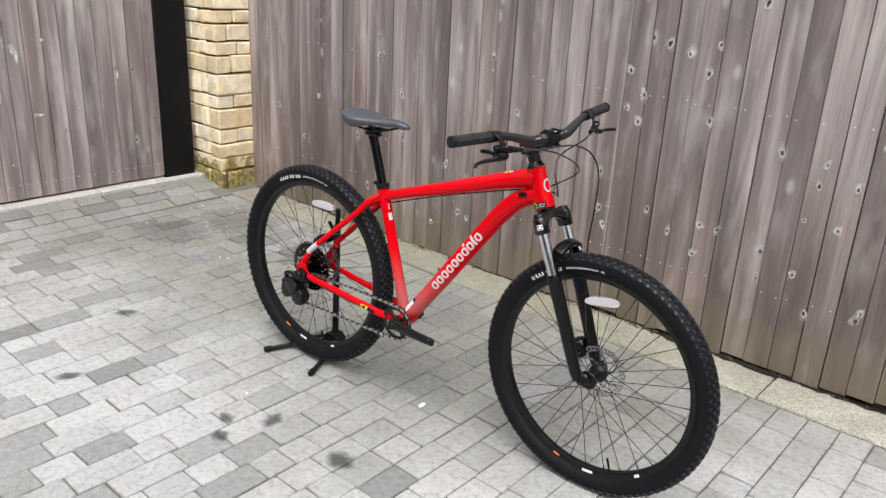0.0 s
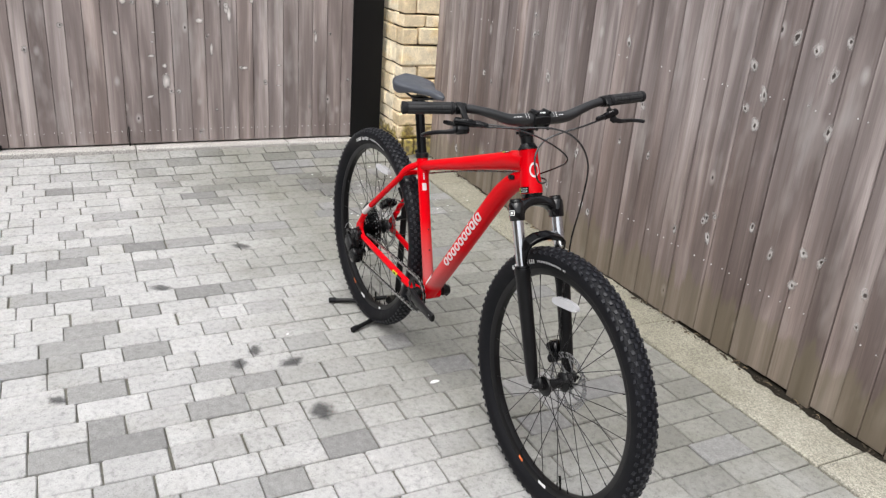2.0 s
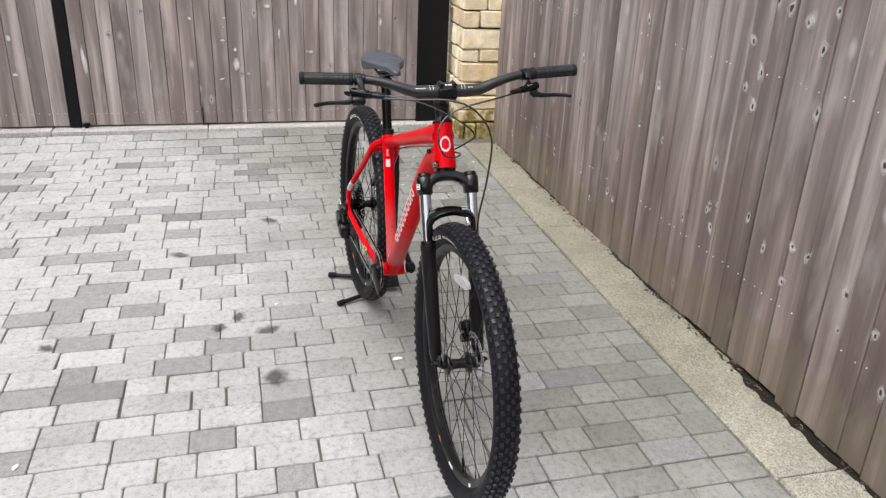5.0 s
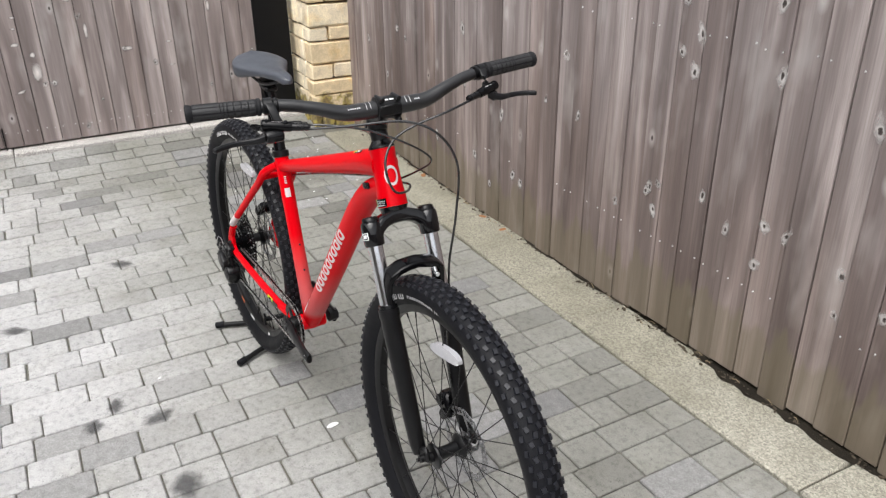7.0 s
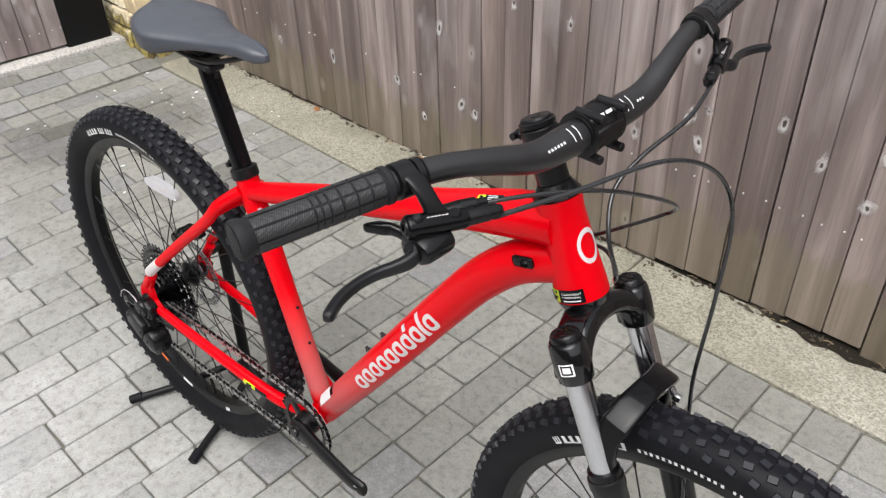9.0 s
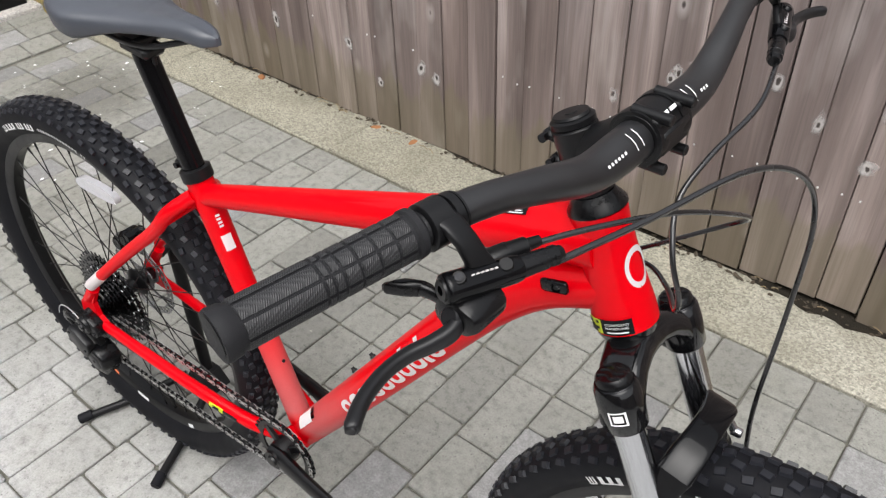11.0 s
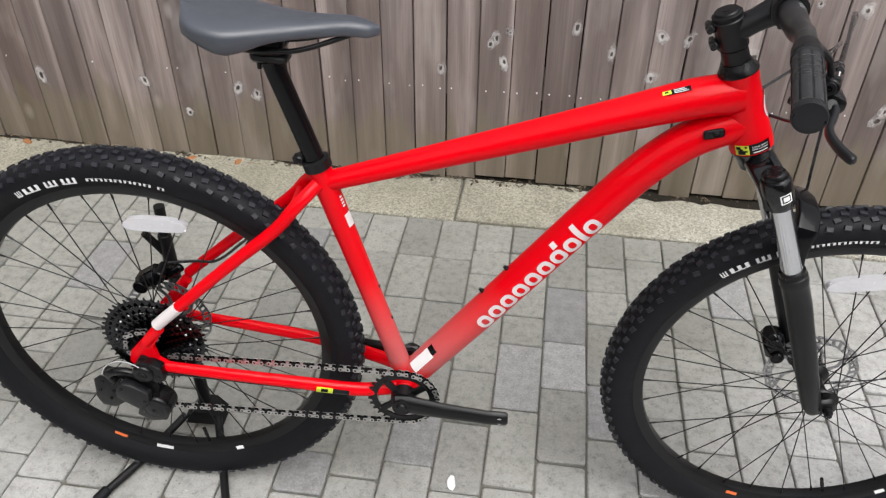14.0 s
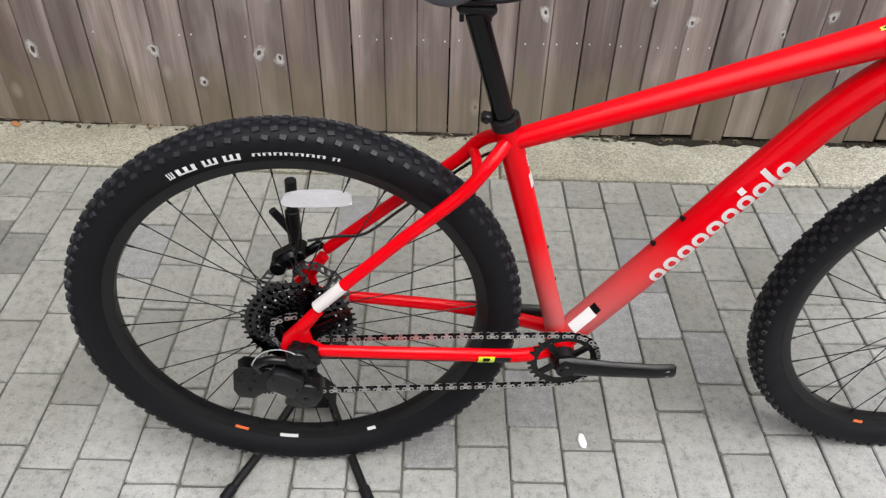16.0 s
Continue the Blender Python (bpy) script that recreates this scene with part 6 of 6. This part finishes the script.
# knots on the fence: along it, height, size
KNOTS = ((-1.50, 0.925, 1.0), (-1.145, 0.927, 1.1), (-1.541, 0.507, 0.9), (-1.572, 0.483, 0.8), (-1.119, 0.518, 1.0), (-0.871, 0.477, 1.0), (-1.547, 0.412, 0.9), (-1.18, 1.099, 1.2),
         (-1.352, 1.196, 1.2), (-2.676, 0.270, 1.1), (-1.046, 0.515, 0.9), (-1.533, 0.502, 0.8), (-2.309, 0.252, 0.9), (-1.586, 0.464, 0.9), (-1.249, 0.461, 0.9), (-1.130, 0.393, 1.0),
         (-3.03, 0.262, 1.1), (-1.73, 0.380, 1.0), (-2.46, 0.50, 0.9), (-2.05, 0.82, 1.0), (-2.95, 0.98, 0.9), (-0.62, 0.62, 1.0), (-0.86, 0.86, 1.1), (-2.20, 1.05, 0.9), (-0.74, 0.42, 0.9), (-3.35, 0.66, 0.9), (-1.96, 0.62, 0.7))
more = random.Random(11)
KNOTS = KNOTS + tuple((more.uniform(-3.9, 1.4), more.uniform(0.15, 1.8), more.uniform(0.6, 1.15)) for _ in range(70))
disc = Build()
disc.add([(0, 0, 0)] + [(0.030 * math.cos(2 * math.pi * k / 24), 0, 0.030 * math.sin(2 * math.pi * k / 24)) for k in range(24)], [(0, 1 + k, 1 + (k + 1) % 24) for k in range(24)])
disc_mesh = disc.mesh("knot", KNOT, 0)
for kx, kz, ks in KNOTS:
    ob = new("knot", disc_mesh)
    ob.parent = fence
    ob.matrix_basis = Matrix.LocRotScale((kx, FENCE_Y - 0.0065, kz), Euler((0, rng.uniform(-0.4, 0.4), 0)), (0.90 * ks, 1, rng.uniform(1.1, 1.8) * ks))

# knots of the gate wall: along it, height over its foot, width, height
flare_mesh = disc_mesh.copy()
flare_mesh.name = "scuff"
flare_mesh.materials[0] = SCUFF
spots = random.Random(21)
HOLES = [(1.506, 0.653, 0.8, 1.0), (2.269, 0.681, 0.7, 0.8), (1.852, 0.375, 0.6, 0.9), (1.449, 0.075, 0.9, 0.9), (1.287, 0.327, 0.7, 0.8), (1.331, 0.324, 0.8, 0.8), (2.141, 0.220, 0.6, 0.8), (2.395, 0.387, 0.6, 0.7),
         (1.623, 0.835, 1.0, 1.1), (1.097, 0.836, 0.8, 0.8), (1.291, 0.835, 0.6, 0.8), (0.719, 0.704, 1.0, 0.9), (0.527, 0.567, 0.9, 1.5), (1.706, 0.467, 0.8, 0.8), (2.17, 0.690, 0.7, 1.2), (1.549, 0.208, 0.5, 0.6)]
HOLES += [(spots.uniform(-1.6, 2.4), spots.uniform(0.95, 1.75), spots.uniform(0.6, 1.0), spots.uniform(0.7, 1.4)) for _ in range(16)]
for ky, kz, kw, kh in HOLES:
    ob = new("knot", disc_mesh)
    ob.parent = gate_wall
    ob.matrix_basis = Matrix.LocRotScale((WALL_X + 0.0058, ky, kz), Euler((0, 0, radians(90))), (kw, 1, kh))
# pale bruises where the surface is knocked, with their tilt
for ky, kz, kw, kh, tilt in ((1.725, 0.467, 1.2, 0.7, 0), (1.94, 0.483, 1.0, 0.45, 0), (1.939, 0.356, 1.0, 0.30, 0), (1.205, 0.670, 0.8, 0.40, 0), (1.197, 0.616, 0.8, 0.40, 0), (1.188, 0.537, 1.4, 0.60, 0), (1.258, 0.480, 0.9, 1.0, 0),
                             (1.164, 0.297, 1.7, 0.60, 16), (1.624, 0.813, 0.8, 1.7, 0), (1.470, 0.742, 1.6, 0.9, 0), (-0.127, 0.333, 1.5, 0.7, 0), (-0.023, 0.332, 1.4, 0.7, 0), (-0.025, 0.546, 1.0, 1.6, 0), (1.0, 0.663, 1.0, 0.7, -35),
                             (2.176, 0.650, 0.6, 2.2, 0), (1.775, 0.863, 0.9, 0.8, 0), (1.262, 0.390, 1.4, 2.6, 0), (1.24, 0.86, 1.3, 3.0, 0), (1.05, 0.85, 1.4, 2.2, 0), (1.64, 0.78, 0.8, 2.6, 0), (1.53, 0.58, 0.6, 2.6, 0), (0.37, 0.42, 0.9, 6.5, 4)):
    ob = new("scuff", flare_mesh)
    ob.parent = gate_wall
    ob.matrix_basis = Matrix.Translation((WALL_X + 0.0050, ky, kz)) @ Matrix.Rotation(radians(tilt), 4, "X") @ Matrix.Rotation(radians(90), 4, "Z") @ Matrix.Diagonal((kw, 1, kh, 1))

# boards of the gate wall: an even pitch up to the post, narrower ones by the stile
GATE_PITCH = 0.0945
seams = [2.4425 - GATE_PITCH * k for k in range(21)] + [0.470, 0.390, 0.306]
spans = list(zip(seams[1:], seams[:-1])) + [(0.238 - GATE_PITCH * (k + 1), 0.238 - GATE_PITCH * k) for k in range(36)]
gate_meshes = {}
for lo_, hi_ in spans:
    wd = round(hi_ - lo_, 4)
    if wd not in gate_meshes:
        gate_meshes[wd] = Build().box((0, 0, 0.952), (0.019, wd - 0.0022, 1.88), bev=0.003).mesh("board", WOOD_BACK, 0)
    ob = new("board", gate_meshes[wd])
    ob.parent = gate_wall
    ob.matrix_basis = pose(WALL_X - 0.010 + rng.uniform(-0.003, 0.003), (lo_ + hi_) / 2, 0.0, 0, 0, rng.uniform(-1.6, 1.6))
    for fy in (-0.024, 0.024):
        nl = new("nail", nail_mesh)
        nl.parent = gate_wall
        nl.matrix_basis = pose(WALL_X + 0.002, (lo_ + hi_) / 2 + fy + rng.uniform(-0.01, 0.01), 0.091 + rng.uniform(-0.004, 0.004), 0, 0, 90)

# edging blocks and sill blocks
x = -4.47
while x < 3.0:
    ln = 0.94
    b = Build().box((0, 0, -0.045), (ln - 0.006, FENCE_Y + 0.06 - KERB_Y, 0.10), bev=0.006)
    ob = part("edging_block", b, KERB, kerb, at=pose(x + ln / 2, (KERB_Y + FENCE_Y + 0.06) / 2, rise(x + ln / 2) + rng.uniform(0.0, 0.002), rng.uniform(-0.4, 0.4), 0.67 if x < -2.4 else 0))
    x += ln
y = 2.9
while y > -3.2:
    ln = 0.92
    b = Build().box((0, 0, -0.03), (0.215, ln - 0.005, 0.10), bev=0.006)
    part("sill_block", b, SILL, sill, at=pose(WALL_X - 0.022, y - ln / 2, -0.018))
    y -= ln

# stones of the pillar, course by course on its two seen faces
def stone(w_, h_, d_, seed_):
    r_ = random.Random(seed_)
    b_ = Build().box((0, 0, 0), (w_, d_, h_), bev=0.007)
    b_.v = [(p[0] + r_.uniform(-0.003, 0.003), p[1] + r_.uniform(-0.004, 0.004), p[2] + r_.uniform(-0.0035, 0.0035)) for p in b_.v]
    return b_


def wavy(build, seed_):
    """Worn, slightly bulging faces and uneven arrises on a laid stone."""
    q_ = random.Random(seed_)
    a_, c_ = q_.uniform(-0.035, 0.035), q_.uniform(-0.02, 0.02)
    build.v = [(p[0] + a_ * p[2], p[1], p[2] + c_ * p[0]) for p in build.v]
    return build


# heights of the bed joints, and the upright joints of the face along y
BEDS = [0.018, 0.148, 0.234, 0.322, 0.415, 0.539, 0.621, 0.750, 0.857, 0.938, 1.04, 1.12, 1.24, 1.33, 1.45, 1.55, 1.64, 1.76, 1.85]
UPRIGHT = [(2.70, 2.775), (), (), (2.79,), (), (2.774,), (), (2.764,), (2.812,), (2.745,), (2.79,), (), (2.76,), (), (2.80,), (), (2.75,), ()]
GAP = 0.0080
for row, (z, top_) in enumerate(zip(BEDS[:-1], BEDS[1:])):
    h_ = top_ - z
    pushed = 0.004 if row == 0 else 0.0
    cuts = (2.655 - pushed,) + UPRIGHT[row] + (3.08,)
    for y0, y1 in zip(cuts[:-1], cuts[1:]):
        ln = y1 - y0
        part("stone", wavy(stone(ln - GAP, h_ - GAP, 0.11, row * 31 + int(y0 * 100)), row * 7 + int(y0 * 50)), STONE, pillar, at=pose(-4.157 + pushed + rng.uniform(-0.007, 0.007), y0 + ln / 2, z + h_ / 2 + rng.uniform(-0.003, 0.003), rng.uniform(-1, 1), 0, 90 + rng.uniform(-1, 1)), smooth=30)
    # the face towards the yard, along x: a long and a short stone by turns
    x0, first = -4.214, row % 2 == 0
    while x0 > -4.50:
        ln = min(0.075 if first else rng.uniform(0.13, 0.21), x0 + 4.52)
        if ln > 0.03:
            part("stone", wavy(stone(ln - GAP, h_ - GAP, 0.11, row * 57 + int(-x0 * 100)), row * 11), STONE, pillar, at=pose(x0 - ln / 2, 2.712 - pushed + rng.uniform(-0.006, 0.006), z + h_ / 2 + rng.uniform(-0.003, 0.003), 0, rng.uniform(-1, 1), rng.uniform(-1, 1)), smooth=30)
        x0 -= ln
        first = False

# paving setts in courses that run across the yard
COURSE, SKEW, START = 0.1060, 0.030, -1.3570
DARK = ((-1.306, 2.414), (-0.89, 2.534), (-1.257, 1.442), (-0.947, 1.50), (-1.685, 1.269), (-1.563, 1.079), (-1.844, 1.16), (-1.468, 0.722), (-1.45, 0.91), (-1.592, 0.834), (-1.124, 1.128), (-1.728, 0.755), (-1.985, 0.999), (-2.096, 0.756),
        (-2.421, 1.236), (-4.353, 0.614), (-2.907, 0.967), (-2.844, 0.616), (-3.052, 1.529), (-3.055, 1.372), (-1.159, 0.688), (-1.318, 2.26), (-1.401, 2.05), (-1.593, 1.861), (-1.822, 1.765), (-1.205, 2.071), (-2.71, 1.088), (-2.432, 1.26), (-2.163, 0.757), (-2.012, 1.006), (-1.815, 1.746), (-3.469, 0.085), (-3.566, 1.31),
        (-3.8, 0.7), (-2.62, 2.35), (-3.3, 1.9), (-2.05, 2.45))
LENGTHS = (0.104, 0.130, 0.156, 0.182, 0.208)
sett_meshes = {}


def sett(ln, seed_):
    """One tumbled sett: a pillowed top with uneven worn corners."""
    r_ = random.Random(seed_)
    w_, e_ = COURSE - 0.0034, 0.0028
    hl, hw = (ln - 0.0034) / 2, w_ / 2
    vs = []
    for z_, ins in ((-0.03, 0.0), (-0.0028, 0.0), (0.0, e_)):
        for sx, sy in ((-1, -1), (1, -1), (1, 1), (-1, 1)):
            for kx, ky in (((0, 0.005), (0.005, 0)) if sx * sy > 0 else ((0.005, 0), (0, 0.005))):
                vs.append((sx * (hw - ins - kx), sy * (hl - ins - ky), z_))
    jit = [(r_.uniform(-0.0010, 0.0010), r_.uniform(-0.0010, 0.0010)) for _ in range(8)]
    vs = [(p[0] + jit[k % 8][0], p[1] + jit[k % 8][1], p[2]) for k, p in enumerate(vs)]
    fs = [tuple(range(16, 24))]
    for lv in (0, 8):
        fs += [(lv + k, lv + (k + 1) % 8, lv + 8 + (k + 1) % 8, lv + 8 + k) for k in range(8)]
    return vs, fs


cells = []
row = int((-4.62 - START) / COURSE) - 1
while True:
    xc = START + COURSE * (row + 0.5)
    if xc > 3.2:
        break
    edge = KERB_Y + 0.0185 * xc - 0.004
    y = edge - rng.uniform(0.0, 0.003)
    while y > -3.2:
        ln = rng.choice(LENGTHS)
        cells.append((xc - SKEW * (y - ln / 2 - 2.49), y - ln / 2, ln))
        y -= ln
    row += 1
wet = random.Random(4)
DARK = DARK + tuple((wet.uniform(-4.25, -3.0), wet.uniform(1.85, 2.68)) for _ in range(26))
loose = Build()
near = sorted(cells, key=lambda c_: abs(c_[0] + 1.55) / 1.35 + abs(c_[1] - 1.75) / 1.0)
close = set(near[:285])
darks = set()
for dx, dy_ in DARK:
    darks.add(min(cells, key=lambda c_: (c_[0] - dx) ** 2 + ((c_[1] - dy_) * 0.7) ** 2))
for n_, c_ in enumerate(cells):
    cx, cy, ln = c_
    if cx < WALL_X + 0.092 + 0.0119 * (2.5 - cy):
        continue
    worn = rng.random()
    gape = 0.970 if worn > 0.93 else 1.0 - 0.004 * worn
    m_ = pose(cx, cy + (0.5 - worn) * 0.002, lip(cx) + rng.uniform(-0.0018, 0.0018), rng.uniform(-0.35, 0.35), rng.uniform(-0.5, 0.5) + (9.9 if cx < -3.96 else 0.67 if cx < -2.35 else 0), math.degrees(SKEW) + rng.uniform(-0.5, 0.5)) @ Matrix.Diagonal((0.968 if 0.78 < worn < 0.86 else 0.993, gape, 1, 1))
    if c_ in close or c_ in darks:
        key = (ln, n_ % 3, c_ in darks)
        if key not in sett_meshes:
            bld = Build().add(*sett(ln, hash((int(ln * 1000), n_ % 3))))
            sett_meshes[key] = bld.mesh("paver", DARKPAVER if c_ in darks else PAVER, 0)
        ob = new("paver", sett_meshes[key])
        ob.parent = pavement
        ob.matrix_basis = m_
    else:
        vs, fs = sett(ln, int(ln * 1000) + n_ % 5)
        loose.add([m_ @ Vector(p) for p in vs], fs)
me = bpy.data.meshes.new("paver_field")
me.from_pydata(loose.v, [], loose.f)
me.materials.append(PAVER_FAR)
field = new("paver_field", me)
field.parent = pavement
tagged(field, "grey paving setts further out", kind="stuff")


# ---- small things on the ground ----
blot = Build()
blot.add([(0, 0, 0)] + [(math.cos(2 * math.pi * k / 24), math.sin(2 * math.pi * k / 24), 0) for k in range(24)], [(0, 1 + k, 1 + (k + 1) % 24) for k in range(24)])
blot_mesh = blot.mesh("oil_stain", STAIN, 0)
for sx, sy, sr, st in ((-1.813, 1.205, 0.036, 0.8), (-1.887, 1.273, 0.040, 0.6), (-1.774, 1.377, 0.050, 0.6), (-1.454, 1.395, 0.052, 0.8), (-2.848, 1.406, 0.050, 0.6), (-2.493, 1.016, 0.030, 1.6), (-1.757, 0.64, 0.034, 0.7)):
    ob = tagged(new("oil_stain", blot_mesh), "dark old oil stain soaked into the grey paving", "stain", "oil stains on the paving")
    ob.matrix_basis = Matrix.LocRotScale((sx, sy, rise(sx) + 0.0035), Euler((0, 0, rng.uniform(0, 6))), (1.45 * sr, 1.45 * sr * st, 1))


# dark olive discs laid thinly over the paving by the pillar
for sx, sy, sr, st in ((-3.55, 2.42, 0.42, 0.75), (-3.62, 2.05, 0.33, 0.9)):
    ob = tagged(new("damp_patch", bpy.data.meshes.get("damp_patch") or blot_mesh.copy()), "dark olive tint over the paving by the stone pillar", "moss", kind="stuff")
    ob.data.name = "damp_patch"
    ob.data.materials[0] = OLIVE
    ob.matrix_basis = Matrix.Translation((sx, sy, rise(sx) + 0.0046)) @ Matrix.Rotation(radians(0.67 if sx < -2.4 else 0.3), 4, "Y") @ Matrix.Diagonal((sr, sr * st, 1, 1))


def chip(seed_, r_):
    """A small flat irregular chip, thicker in the middle."""
    q_ = random.Random(seed_)
    k_ = 9
    rim_ = [(r_ * q_.uniform(0.7, 1.1) * math.cos(2 * math.pi * k / k_), 0.55 * r_ * q_.uniform(0.7, 1.1) * math.sin(2 * math.pi * k / k_)) for k in range(k_)]
    vs = [(a_, c_, 0.0) for a_, c_ in rim_] + [(a_ * 0.75, c_ * 0.75, r_ * 0.14) for a_, c_ in rim_] + [(0, 0, r_ * 0.17)]
    fs = [(k, (k + 1) % k_, k_ + (k + 1) % k_, k_ + k) for k in range(k_)] + [(k_ + k, k_ + (k + 1) % k_, 2 * k_) for k in range(k_)] + [tuple(reversed(range(k_)))]
    return Build().add(vs, fs)


for k, (sx, sy, sr, mt, lb) in enumerate(((-1.505, 1.806, 0.019, WHITE, "small white flake lying on the paving"), (-1.974, 1.411, 0.008, WHITE, "tiny white chip on the paving"), (-1.121, 0.698, 0.014, WHITE, "small white flake lying on the paving"))):
    ob = tagged(new("white_flake", chip(k, sr).mesh("white_flake", mt, 30)), lb, "flake", "white flakes on the ground")
    ob.matrix_basis = pose(sx, sy, 0.0022, 0, 0, 100 + 35 * k)
pale = Build()
for k in range(95):
    sx, sy = -4.35 + 1.3 * rng.random() ** 1.4, 2.78 - 0.8 * rng.random() ** 1.4
    c_ = chip(200 + k, rng.uniform(0.003, 0.009))
    m_ = pose(sx, sy, rise(sx) + 0.0045, 0, 0, rng.uniform(0, 360))
    pale.add([m_ @ Vector(p) for p in c_.v], c_.f)
tagged(new("bird_grit", pale.mesh("bird_grit", WHITE, 30)), "scatter of pale grit chips near the stone pillar", "grit", kind="stuff")

deb = Build()
for k in range(700):
    sx = rng.uniform(-4.1, 1.2)
    sy = FENCE_Y + 0.0205 * sx + rng.uniform(-0.022, 0.02) - (0.02 * rng.random() ** 3)
    r_ = rng.uniform(0.003, 0.011)
    c_ = chip(500 + k % 40, r_)
    m_ = pose(sx, sy, rise(sx) + 0.006 + rng.uniform(0, 0.006), rng.uniform(-35, 35), rng.uniform(-35, 35), rng.uniform(0, 360))
    deb.add([m_ @ Vector(p) for p in c_.v], c_.f)
tagged(new("fence_debris", deb.mesh("fence_debris", DEBRIS, 0)), "dark soil and plant litter under the fence boards", "debris", kind="stuff")
# dark soil ribbon; its black also stands for the shaded gap under the boards
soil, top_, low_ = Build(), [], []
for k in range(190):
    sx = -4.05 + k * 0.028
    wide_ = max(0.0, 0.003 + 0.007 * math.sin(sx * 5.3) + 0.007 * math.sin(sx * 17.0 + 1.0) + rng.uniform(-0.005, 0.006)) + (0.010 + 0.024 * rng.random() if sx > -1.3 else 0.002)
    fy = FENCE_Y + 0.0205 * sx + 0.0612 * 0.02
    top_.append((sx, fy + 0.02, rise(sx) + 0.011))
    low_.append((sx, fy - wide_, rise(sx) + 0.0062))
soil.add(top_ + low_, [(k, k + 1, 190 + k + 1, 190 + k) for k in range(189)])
tagged(new("soil_gap_strip", soil.mesh("soil_gap_strip", SOIL_GAP, 60)), "dark soil strip that also blackens the gap under the fence", "soil", kind="stuff")
straw = Build()
for k in range(24):
    sx = rng.uniform(-3.6, -0.9)
    sy = FENCE_Y + 0.0205 * sx + rng.uniform(-0.03, 0.0)
    a_ = rng.uniform(-0.5, 0.5)
    ln = rng.uniform(0.015, 0.05)
    straw.tube([(sx, sy, rise(sx) + 0.010), (sx + ln * 0.5 * math.cos(a_), sy + ln * 0.5 * math.sin(a_), rise(sx) + 0.014), (sx + ln * math.cos(a_), sy + ln * math.sin(a_), rise(sx) + 0.009)], 0.0011, 5)
tagged(new("dry_stalks", straw.mesh("dry_stalks", DRYGRASS, 0)), "dry straw stalks caught along the fence foot", "straw", kind="stuff")
for k, (sx, sy) in enumerate(((-2.56, 2.900), (-2.40, 2.910), (-3.15, 2.895))):
    ob = tagged(new("dead_leaf", chip(90 + k, 0.024).mesh("dead_leaf", LEAF, 0)), "curled brown dead leaf at the fence foot", "leaf", "dead leaves by the fence")
    ob.matrix_basis = pose(sx, sy, rise(sx) + 0.0065, 12, 0, 40 + 50 * k)
